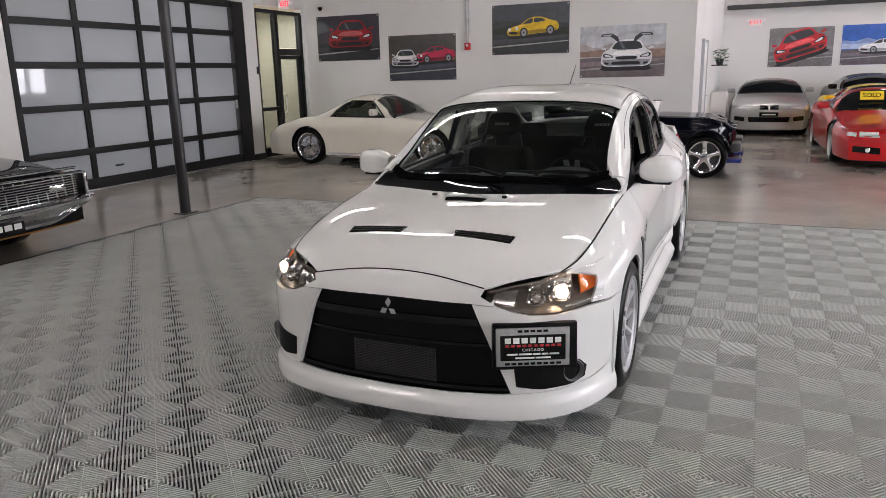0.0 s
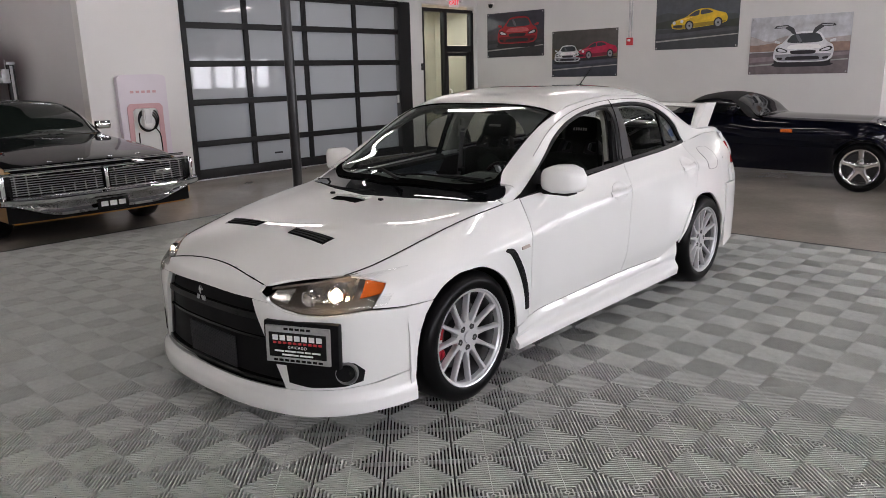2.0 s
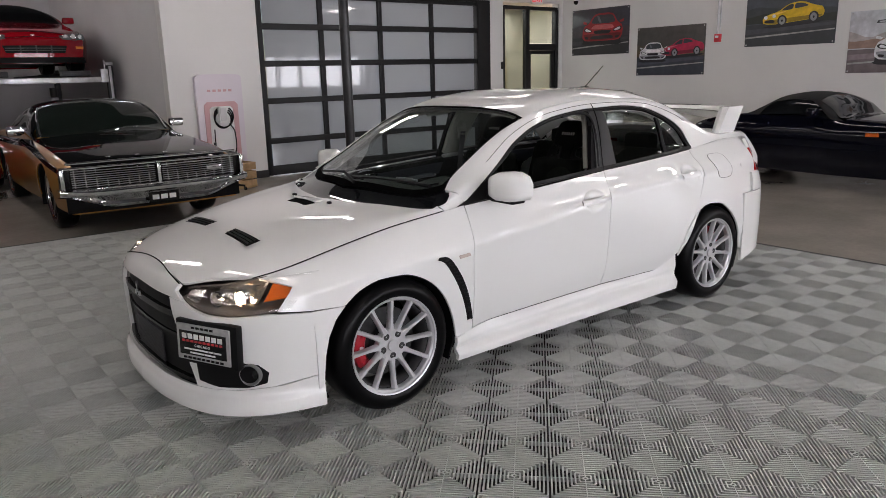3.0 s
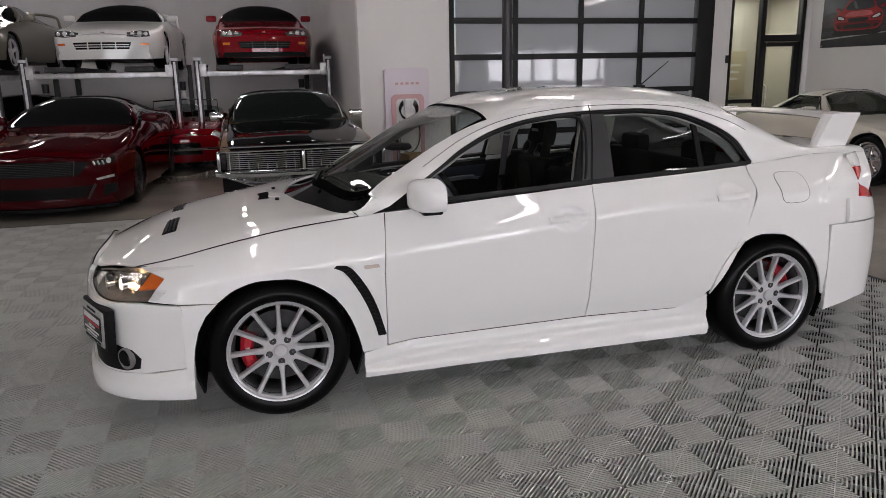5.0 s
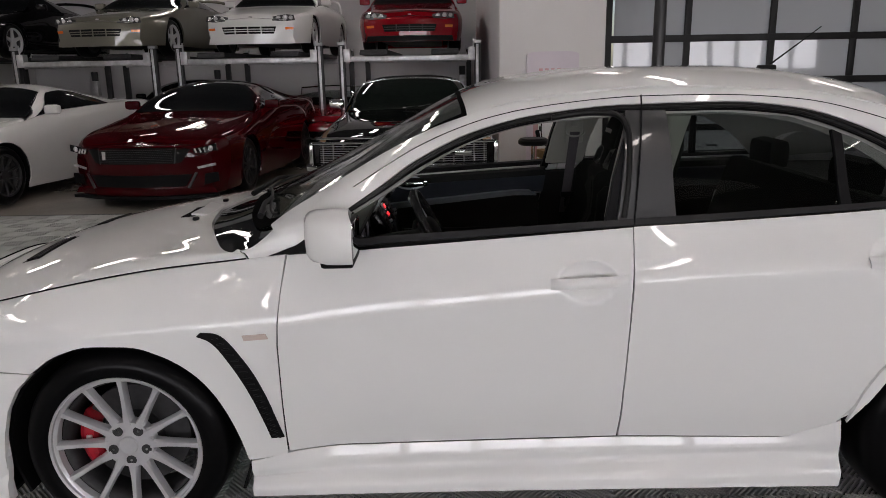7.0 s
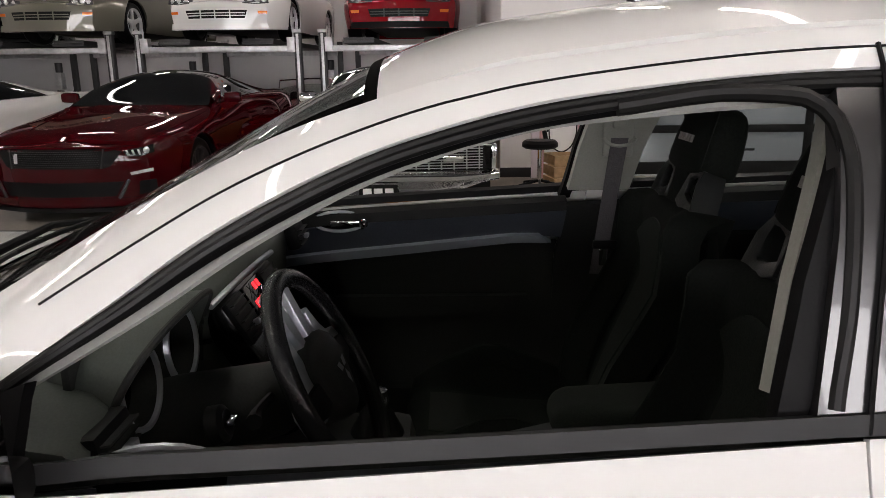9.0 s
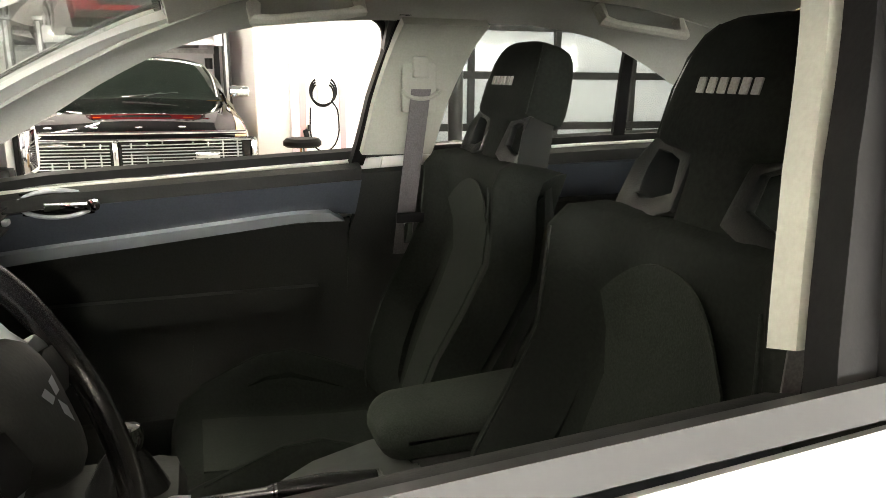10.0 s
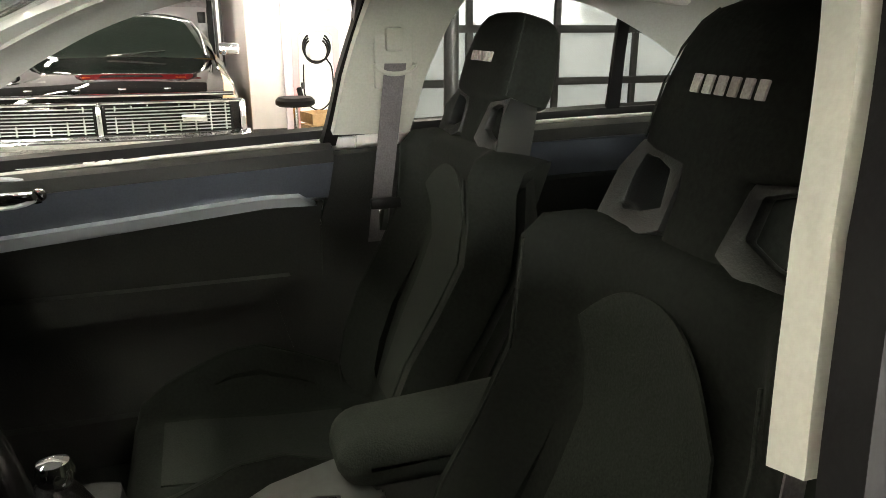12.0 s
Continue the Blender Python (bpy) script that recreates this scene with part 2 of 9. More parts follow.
class Loft:
    """A car body's half section along its length. keys: lines of (y, x, z) from the sill up to the middle of the roof."""

    def __init__(self, keys, sharp=(), crown=1.0):
        self.crown = crown
        self.keys = [np.asarray(k, float) for k in keys]
        self.sharp = set(sharp)

    def section(self, y):
        y = np.atleast_1d(np.asarray(y, float))
        return np.stack([np.stack([herm(k[:, 0], k[:, 1], y), y, herm(k[:, 0], k[:, 2], y)], axis=1) for k in self.keys])

    def at(self, y, s):
        y, s = np.broadcast_arrays(np.asarray(y, float), np.asarray(s, float))
        shape = y.shape
        y, s = y.ravel(), s.ravel()
        K = self.section(y)
        n = len(self.keys)
        i = np.clip(np.floor(s).astype(int), 0, n - 2)
        u = (s - i)[:, None]
        r = np.arange(len(y))
        p0, p1 = K[i, r], K[i + 1, r]
        before, after = K[np.maximum(i - 1, 0), r], K[np.minimum(i + 2, n - 1), r]
        one_a = np.array([a == 0 or a in self.sharp for a in i])[:, None]
        one_b = np.array([a + 1 == n - 1 or a + 1 in self.sharp for a in i])[:, None]
        m0 = np.where(one_a, p1 - p0, (p1 - before) / 2)
        m1 = np.where(one_b, p1 - p0, (after - p0) / 2)
        m0 = np.where((i == 3)[:, None] & one_a, m0 * np.array([self.crown, 1.0, 1.0]), m0)
        top = (i + 1 == n - 1)[:, None]
        m1 = np.where(top, (p1 - p0) * np.array([1.0, 1.0, 0.0]), m1)
        out = (2 * u ** 3 - 3 * u ** 2 + 1) * p0 + (u ** 3 - 2 * u ** 2 + u) * m0 + (-2 * u ** 3 + 3 * u ** 2) * p1 + (u ** 3 - u ** 2) * m1
        return out.reshape(shape + (3,))

    def s_of_z(self, y, z):
        s = np.linspace(0, len(self.keys) - 1, 181)
        Z = self.at(np.full_like(s, y), s)[:, 2]
        Z = np.maximum.accumulate(Z + np.arange(181) * 1e-7)
        return float(np.interp(z, Z, s))

    def s_of_x(self, y, x):
        s = np.linspace(3, len(self.keys) - 1, 181)
        X = self.at(np.full_like(s, y), s)[:, 0]
        X = np.minimum.accumulate(X - np.arange(181) * 1e-7)
        return float(np.interp(-x, -X, s))

    def patch(self, rows, nx=24, ny=6, mode="z"):
        """A grid over the surface between curves of (y, z); values of 3 and more are section places, not heights; mode "x": curves of (y, x)."""
        conv = []
        for row in rows:
            R = resample(row, nx)
            out = []
            flags = [p[1] >= 3 for p in row]
            for y, v in R:
                if mode == "x":
                    out.append((y, self.s_of_x(y, v)))
                elif flags[0]:
                    out.append((y, v))
                else:
                    out.append((y, self.s_of_z(y, v)))
            conv.append(np.array(out))
        C = np.array(conv)
        t = np.linspace(0, len(rows) - 1, ny * (len(rows) - 1) + 1)
        i = np.clip(t.astype(int), 0, len(rows) - 2)
        u = (t - i)[:, None, None]
        G = C[i] * (1 - u) + C[i + 1] * u
        return self.at(G[..., 0], G[..., 1])


def flip(P):
    return P * np.array([-1.0, 1.0, 1.0])


# ---- the showroom ----
FLOOR_Z = -0.0225
CEIL_Z = 4.3


def slab(name, p, q, material, label, category, holes=(), bevel=0.0):
    c, s = span(p, q)
    ob = part(name, box(c, s, bevel), material, None, label, smooth=0, kind="structure")
    return tagged(ob, category=category)


floor = slab("floor", (-15.6, -9.2, FLOOR_Z - 0.2), (9.8, 19.6, FLOOR_Z), CONCRETE, "polished grey concrete showroom floor with soft reflections", "floor")
slab("ceiling", (-15.6, -9.2, CEIL_Z), (9.8, 19.6, CEIL_Z + 0.2), CEIL, "plain near-black painted showroom ceiling, out of view", "ceiling")
slab("wall_north", (-7.9, 10.41, FLOOR_Z), (0.3, 10.61, CEIL_Z), WALL, "white painted wall hung with car posters", "wall")
slab("wall_recess", (0.1, 10.613, FLOOR_Z), (0.3, 19.4, CEIL_Z), WALL, "white painted side wall of the back room", "wall")
slab("wall_back", (0.1, 19.4, FLOOR_Z), (9.8, 19.6, CEIL_Z), WALL, "white painted far wall of the back room", "wall")
slab("wall_south", (-15.6, -9.2, FLOOR_Z), (9.8, -9.0, CEIL_Z), WALL, "white painted wall behind the display floor", "wall")
slab("wall_lift_bay", (-15.6, -9.0, FLOOR_Z), (-15.4, 2.03, CEIL_Z), WALL_GREY, "grey painted wall behind the car lifts", "wall")
slab("wall_lift_side", (-15.4, 1.83, FLOOR_Z), (-7.953, 2.03, CEIL_Z), WALL_GREY, "grey painted side wall of the lift bay", "wall")
# west wall: pier, above the gate, pier, above the glass door
slab("wall_west_pier", (-7.95, 1.83, FLOOR_Z), (-7.75, 3.33, CEIL_Z), WALL, "white painted pier beside the glass roll gate", "wall")
slab("wall_west_lintel", (-7.95, 3.33, 2.98), (-7.75, 10.41, CEIL_Z), WALL, "white painted wall above the roll gate", "wall")
slab("wall_west_strip", (-7.95, 8.30, FLOOR_Z), (-7.75, 8.66, 2.98), WALL, "white painted strip of wall between gate and door", "wall")
slab("wall_west_corner", (-7.95, 10.30, FLOOR_Z), (-7.75, 10.41, 2.98), WALL, "white painted corner beside the glass door", "wall")
# east wall with a glazed shop front
slab("wall_east_low", (9.6, -9.0, FLOOR_Z), (9.8, 19.4, 1.15), WALL, "white painted low wall under the shop windows", "wall")
slab("wall_east_high", (9.6, -9.0, 2.45), (9.8, 19.4, CEIL_Z), WALL, "white painted wall over the shop windows", "wall")
slab("wall_east_south", (9.6, -9.0, 1.15), (9.8, -6.0, 2.45), WALL, "white painted wall beside the shop windows", "wall")
slab("wall_east_pier", (9.6, 8.9, 1.15), (9.8, 10.0, 2.45), WALL, "white painted pier between the shop windows", "wall")
slab("wall_east_north", (9.6, 18.2, 1.15), (9.8, 19.4, 2.45), WALL, "white painted wall beside the shop windows", "wall")


def shop_window(name, y0, y1, n):
    w = thing(name, "large shop window with black aluminium frame", "window", kind="structure")
    for i in range(n + 1):
        y = y0 + (y1 - y0) * i / n
        part("mullion", box((9.7, y, 1.8), (0.1, 0.15, 1.3), 0.004), BLACK_FRAME, w)
    for z in (1.18, 2.42):
        part("rail", box((9.7, (y0 + y1) / 2, z), (0.09, y1 - y0 - 0.07, 0.06), 0.004), BLACK_FRAME, w)
    for i in range(n):
        a, b = y0 + (y1 - y0) * i / n + 0.075, y0 + (y1 - y0) * (i + 1) / n - 0.075
        g = part("pane", box((9.7, (a + b) / 2, 1.8), (0.008, b - a, 1.2)), CLEAR, w, smooth=0)
        g.visible_shadow = False


def area_lamp(name, loc, aim, sx, sy, watts, col=(1.0, 0.98, 0.95)):
    li = bpy.data.lights.new(name, "AREA")
    li.shape, li.size, li.size_y, li.energy, li.color = "RECTANGLE", sx, sy, watts, col
    ob = new(name, li)
    ob.matrix_basis = look(loc, aim)
    return ob


area_lamp("daylight_front", (9.95, 1.45, 1.8), (0, 1.45, 1.5), 14.8, 1.24, 560)
area_lamp("daylight_back", (9.95, 14.1, 1.8), (0, 14.1, 1.5), 8.1, 1.24, 280)
area_lamp("daylight_gate", (-8.9, 5.7, 1.6), (0, 5.7, 1.6), 4.6, 3.0, 75)
shop_window("window_1", -6.0, 8.9, 14)
shop_window("window_2", 10.0, 18.2, 8)
OUT = mat("street_glow", (0.8, 0.86, 0.95), 0.9, emit=6.0, stain=0.35, stain_scale=0.4)
tagged(part("backdrop", box((16.0, 5.0, 3.0), (0.1, 60.0, 9.0)), OUT, None, "bright hazy street outside the shop front", smooth=0, kind="structure"), category="backdrop")

# skirting
for n, p, q in (("baseboard", (-7.7, 10.38, FLOOR_Z), (0.3, 10.407, 0.10)), ("baseboard", (-7.747, 1.83, FLOOR_Z), (-7.72, 3.33, 0.10)),
                ("baseboard", (-7.747, 8.30, FLOOR_Z), (-7.72, 8.66, 0.10)), ("baseboard", (0.31, 19.37, FLOOR_Z), (9.5, 19.397, 0.12))):
    c, s = span(p, q)
    tagged(part(n, box(c, s, 0.004), BLACK_STEEL, None, "dark vinyl skirting along the foot of the wall", kind="structure"), category="baseboard")


# ---- the glass roll gate ----
def roll_gate():
    g = thing("door_1", "black-framed sectional roll gate with frosted glass panes", "garage door", kind="structure")
    X = -7.80
    part("jamb", box((-7.83, 8.13, 1.48), (0.2, 0.33, 2.98), 0.006), BLACK_FRAME, g)
    part("jamb", box((-7.83, 3.375, 1.48), (0.2, 0.08, 2.98), 0.006), BLACK_FRAME, g)
    part("header", box((-7.83, 5.69, 2.955), (0.18, 4.55, 0.05), 0.004), BLACK_FRAME, g)
    cols = [3.415, 4.50, 5.70, 6.86, 7.965]
    rows = [FLOOR_Z + 0.002, 0.56, 1.215, 1.815, 2.40, 2.93]
    for i, y in enumerate(cols[1:-1]):
        part("stile", box((X - 0.006, y, 1.46), (0.075, 0.09, 2.92), 0.005), BLACK_FRAME, g)
    for j in range(len(rows)):
        z = rows[j]
        h = 0.17 if j == 0 else 0.095
        zc = z + h / 2 if j == 0 else z - (0.02 if j == len(rows) - 1 else 0)
        part("rail", box((X, (cols[0] + cols[-1]) / 2, zc), (0.08, cols[-1] - cols[0] - 0.006, h), 0.005), BLACK_FRAME, g)
    for j in range(5):
        lo = rows[j] + (0.17 if j == 0 else 0.048)
        hi = rows[j + 1] - 0.048
        for i in range(4):
            a, b = cols[i] + 0.046, cols[i + 1] - 0.046
            pane = part("pane", box((X - 0.01, (a + b) / 2, (lo + hi) / 2), (0.012, b - a, hi - lo)), FROST, g, smooth=0)
    part("pull_handle", box((X + 0.05, 4.95, 0.3), (0.02, 0.16, 0.03), 0.005), BLACK_STEEL, g)
    part("lock_box", box((X + 0.05, 7.9, 1.1), (0.03, 0.05, 0.16), 0.006), STEEL, g)


roll_gate()
tagged(part("trim", box((-7.79, 5.65, FLOOR_Z + 0.01), (0.12, 4.9, 0.016), 0.004), STEEL, None, "thin metal threshold under the roll gate", kind="structure"), category="threshold")


# ---- the glass entrance door ----
def entrance():
    d = thing("door_2", "black-framed glass entrance door with side light", "door", kind="structure")
    DIM = mat("vestibule_wall", (0.62, 0.57, 0.47), 0.7, grain=0.05, stain=0.1)
    GL = glass_mat("door_glass", (0.7, 0.74, 0.72))
    X = -7.83
    for y, w in ((8.70, 0.07), (9.39, 0.09), (10.26, 0.08)):
        part("stile", box((X, y, 1.43), (0.12, w, 2.86), 0.005), BLACK_FRAME, d)
    part("header", box((X, 9.48, 2.87), (0.118, 1.6, 0.07), 0.005), BLACK_FRAME, d)
    part("transom", box((X, 9.82, 2.09), (0.116, 0.78, 0.13), 0.005), BLACK_FRAME, d)
    part("rail", box((X, 9.04, 0.95), (0.11, 0.62, 0.07), 0.005), BLACK_FRAME, d)
    part("rail", box((X, 9.04, 0.08), (0.11, 0.62, 0.18), 0.005), BLACK_FRAME, d)
    lf = part("door_leaf", box((X, 9.47, 1.03), (0.05, 0.07, 1.98), 0.005), BLACK_FRAME, d)
    part("leaf_stile", box((X, 10.17, 1.03), (0.05, 0.09, 1.98), 0.005), BLACK_FRAME, lf)
    part("leaf_rail", box((X, 9.82, 0.13), (0.048, 0.62, 0.22), 0.005), BLACK_FRAME, lf)
    part("leaf_rail", box((X, 9.82, 1.98), (0.048, 0.62, 0.08), 0.005), BLACK_FRAME, lf)
    part("pane", box((X, 9.82, 1.1), (0.01, 0.62, 1.7)), GL, lf, smooth=0)
    part("pull_handle", tube([(X + 0.03, 9.52, 0.85), (X + 0.09, 9.52, 0.88), (X + 0.09, 9.52, 1.22), (X + 0.03, 9.52, 1.25)], 0.012), STEEL, lf)
    part("pane", box((X, 9.04, 1.9), (0.01, 0.6, 1.86)), GL, d, smooth=0)
    part("pane", box((X, 9.04, 0.55), (0.01, 0.6, 0.76)), GL, d, smooth=0)
    part("pane", box((X, 9.82, 2.5), (0.01, 0.78, 0.66)), GL, d, smooth=0)
    part("key_box", box((X + 0.09, 8.62, 1.72), (0.05, 0.05, 0.14), 0.005), BLACK_STEEL, d)
    # the vestibule behind it
    for p, q in (((-9.6, 8.4, FLOOR_Z), (-9.5, 10.9, 3.0)), ((-9.5, 10.9, FLOOR_Z), (-7.95, 11.0, 3.0)), ((-9.5, 8.3, FLOOR_Z), (-7.96, 8.4, 3.0)), ((-9.5, 8.4, 3.0), (-7.96, 10.9, 3.1))):
        c, s = span(p, q)
        tagged(part("vestibule_wall", box(c, s), DIM, None, "tan painted wall of the entrance vestibule", smooth=0, kind="structure"), category="wall")
    n = thing("notice", "cream notice board seen behind the entrance door", "notice", kind="")
    part("board", box((-9.48, 10.0, 1.45), (0.03, 0.75, 0.9), 0.004), mat("notice_cream", (0.55, 0.46, 0.3), 0.6), n)
    for i in range(3):
        part("text_line", box((-9.462, 10.0, 1.62 - 0.14 * i), (0.004, 0.5 - 0.08 * i, 0.05)), mat("notice_ink", (0.75, 0.7, 0.6), 0.6), n, smooth=0)


entrance()
# added fill lamp under the closed ceiling, to brighten the vestibule
area_lamp("vestibule_daylight", (-8.7, 9.6, 2.95), (-8.7, 9.6, 0), 1.2, 1.6, 55)
tagged(part("vestibule_floor", box((-8.75, 9.4, FLOOR_Z - 0.05), (1.6, 3.0, 0.094)), CONCRETE, None, "concrete floor of the vestibule", smooth=0, kind="structure"), category="floor")

# white door on the side wall of the back room
d3 = thing("door_3", "plain white door in the back room side wall", "door", kind="structure")
part("leaf", box((0.32, 12.4, 1.03), (0.04, 0.9, 2.06), 0.004), WALL, d3)
for a in (11.9, 12.9):
    part("jamb", box((0.33, a, 1.05), (0.06, 0.08, 2.12), 0.004), mat("door_trim_grey", (0.45, 0.46, 0.48), 0.5), d3)
part("handle", tube([(0.34, 12.75, 1.0), (0.4, 12.75, 1.0), (0.4, 12.63, 1.0)], 0.01), STEEL, d3)

# ---- steel post ----
post = thing("post", "round black steel roof post with a base plate", "post")
part("shaft", lathe_bm([(0, 0.0), (0.064, 0.0), (0.064, CEIL_Z + 0.016), (0, CEIL_Z + 0.016)], 32, "z"), BLACK_STEEL, post)
part("base_plate", box((0, 0, 0.006), (0.2, 0.2, 0.012), 0.003), BLACK_STEEL, post)
post.location = (-4.98, 3.30, FLOOR_Z)


# ---- strip lights under the ceiling ----
def strip_light(x, y, length, turn=0):
    t = thing("strip_light", "long white linear strip light hung under the ceiling", "light", pose(x, y, 3.95, 0, 0, turn), "strip lights")
    part("housing", box((0, 0, 0.045), (0.1, length + 0.04, 0.05), 0.006), mat_white_metal, t)
    part("diffuser", box((0, 0, 0.0), (0.085, length, 0.038), 0.01), STRIP, t)
    for s in (-1, 1):
        part("hanger", tube([(0, s * length * 0.4, 0.07), (0, s * length * 0.4, CEIL_Z - 3.95)], 0.004, 6), STEEL, t)
    return t


mat_white_metal = mat("white_metal", (0.7, 0.7, 0.7), 0.4)
first = strip_light(-2.2, -4.5, 1.8, 90)
# x -13.0 and (-9.4, -8.0): unseen strips added to brighten the lift bay
for x, ys in ((-2.2, (-0.8, 2.9, 6.6)), (1.4, (-4.5, -0.8, 2.9, 6.6, 12.5, 16.5)), (5.0, (-4.5, -0.8, 2.9, 6.6, 12.5, 16.5)), (-5.9, (-4.5, -0.8, 2.9, 6.6)), (-9.4, (-8.0, -4.5, -0.8)), (-13.0, (-4.5, -0.8))):
    for y in ys:
        copy_thing(first, pose(x, y, 3.95, 0, 0, 90))


# ---- pictures of cars on the walls ----
def poly(pts, z, m, name, parent):
    bm = bmesh.new()
    vs = [bm.verts.new((x, -z, y)) for x, y in pts]
    bm.faces.new(vs)
    ob = part(name, bm, m, parent, smooth=0)
    return ob


def oval(cx, cy, rx, ry, n=20, a0=0, a1=360):
    return [(cx + rx * math.cos(radians(a0 + (a1 - a0) * i / n)), cy + ry * math.sin(radians(a0 + (a1 - a0) * i / n))) for i in range(n)]


INKS = {}


def ink(r, g, b):
    k = (r, g, b)
    if k not in INKS:
        INKS[k] = mat("print_ink", k, 0.35, grain=0.12, scale=14, stain=0.2, stain_scale=5)
    return INKS[k]


def printed_car(p, cx, cy, s, col, z, front=True, lean=0.0, skew=0.0):
    """A printed car as flat shapes of ink, rounded, with shade and gloss; skew turns it a little to one side."""
    ca, sa = math.cos(lean), math.sin(lean)

    def tr(pts):
        return [(cx + s * (x * ca - y * sa), cy + s * (x * sa + y * ca)) for x, y in pts]

    def rounded(pts, n=5):
        out = []
        k = len(pts)
        for i in range(k):
            a, b, c = (np.array(pts[(i + q) % k], float) for q in (-1, 0, 1))
            u, v = b + (a - b) * 0.3, b + (c - b) * 0.3
            for t in np.linspace(0, 1, n):
                out.append(tuple((1 - t) ** 2 * u + 2 * t * (1 - t) * b + t * t * v))
        return out

    def ink_shape(pts, lift, m, name):
        poly(tr(rounded([(x + skew * y, y) for x, y in pts])), z + lift, m, name, p)
    r, g, b = col
    body, shade, gloss = ink(r, g, b), ink(r * 0.42, g * 0.42, b * 0.45), ink(min(1, r * 1.25 + 0.12), min(1, g * 1.2 + 0.1), min(1, b * 1.2 + 0.1))
    dark, glass, pale = ink(0.012, 0.012, 0.016), ink(0.035, 0.04, 0.05), ink(0.75, 0.77, 0.8)
    if front:
        ink_shape([(-0.52, -0.16), (-0.4, -0.12), (0.4, -0.12), (0.54, -0.16), (0.42, -0.20), (-0.42, -0.20)], -0.0006, dark, "shadow_shape")
        for sg in (-1, 1):
            ink_shape([(sg * 0.47, -0.17), (sg * 0.33, -0.17), (sg * 0.33, 0.02), (sg * 0.47, 0.02)], -0.0003, dark, "tyre_shape")
            ink_shape([(sg * 0.40, 0.235), (sg * 0.50, 0.27), (sg * 0.51, 0.22), (sg * 0.42, 0.20)], 0.0, body, "mirror_shape")
        ink_shape([(-0.49, -0.06), (-0.5, 0.08), (-0.46, 0.17), (-0.36, 0.215), (-0.24, 0.375), (-0.12, 0.40), (0.12, 0.40), (0.24, 0.375), (0.36, 0.215), (0.46, 0.17), (0.5, 0.08), (0.49, -0.06), (0.40, -0.12), (-0.40, -0.12)], 0.0, body, "car_shape")
        ink_shape([(-0.31, 0.225), (-0.215, 0.365), (0.215, 0.365), (0.31, 0.225), (0.16, 0.205), (-0.16, 0.205)], 0.0006, glass, "window_shape")
        ink_shape([(-0.10, 0.225), (-0.17, 0.35), (-0.12, 0.352), (-0.03, 0.222)], 0.0009, ink(0.12, 0.13, 0.15), "glass_gloss")
        ink_shape([(-0.30, 0.115), (-0.22, 0.185), (0.22, 0.185), (0.30, 0.115), (0.15, 0.10), (-0.15, 0.10)], 0.0006, gloss, "hood_gloss")
        ink_shape([(-0.46, -0.03), (-0.47, 0.02), (0.47, 0.02), (0.46, -0.03), (0.38, -0.105), (-0.38, -0.105)], 0.0005, shade, "bumper_shade")
        ink_shape([(-0.20, 0.015), (-0.22, 0.08), (0.22, 0.08), (0.20, 0.015)], 0.0009, dark, "grille_shape")
        ink_shape([(-0.30, -0.085), (-0.26, -0.02), (0.26, -0.02), (0.30, -0.085)], 0.0009, dark, "intake_shape")
        for sg in (-1, 1):
            ink_shape([(sg * 0.27, 0.045), (sg * 0.26, 0.085), (sg * 0.42, 0.145), (sg * 0.475, 0.11), (sg * 0.44, 0.06)], 0.0009, dark, "lamp_rim")
            ink_shape([(sg * 0.29, 0.058), (sg * 0.29, 0.08), (sg * 0.41, 0.125), (sg * 0.44, 0.10), (sg * 0.41, 0.07)], 0.0012, pale, "lamp_shape")
            ink_shape([(sg * 0.34, -0.08), (sg * 0.33, -0.04), (sg * 0.43, -0.03), (sg * 0.42, -0.07)], 0.0009, dark, "vent_shape")
    else:
        ink_shape([(-0.72, -0.13), (-0.5, -0.09), (0.5, -0.09), (0.74, -0.12), (0.5, -0.16), (-0.5, -0.17)], -0.0006, dark, "shadow_shape")
        ink_shape([(-0.70, -0.05), (-0.72, 0.06), (-0.60, 0.14), (-0.34, 0.19), (-0.12, 0.32), (0.06, 0.355), (0.26, 0.34), (0.48, 0.24), (0.66, 0.19), (0.71, 0.08), (0.68, -0.02), (0.50, -0.06), (-0.50, -0.09)], 0.0, body, "car_shape")
        ink_shape([(-0.29, 0.195), (-0.10, 0.305), (0.02, 0.325), (0.0, 0.20)], 0.0006, glass, "window_shape")
        ink_shape([(0.03, 0.205), (0.05, 0.325), (0.22, 0.315), (0.38, 0.235)], 0.0006, glass, "window_shape")
        ink_shape([(-0.62, 0.115), (-0.36, 0.175), (-0.12, 0.175), (-0.36, 0.125)], 0.0006, gloss, "hood_gloss")
        ink_shape([(-0.69, -0.03), (-0.68, 0.02), (0.66, 0.03), (0.66, -0.02), (0.45, -0.055), (-0.5, -0.08)], 0.0005, shade, "side_shade")
        ink_shape([(-0.67, -0.03), (-0.66, 0.03), (-0.44, 0.02), (-0.42, -0.05)], 0.0009, dark, "intake_shape")
        for q in ((-0.64, 0.085), (-0.44, 0.10)):
            poly(tr(oval(q[0] + skew * q[1], q[1], 0.042, 0.04)), z + 0.0009, pale, "lamp_shape", p)
        for cxw in (-0.25, 0.47):
            poly(tr(oval(cxw, -0.02, 0.11, 0.125)), z + 0.0009, dark, "tyre_shape", p)
            poly(tr(oval(cxw, -0.02, 0.075, 0.09)), z + 0.0012, ink(0.25, 0.26, 0.28), "wheel_shape", p)
            poly(tr(oval(cxw, -0.02, 0.022, 0.026)), z + 0.0015, dark, "hub_shape", p)


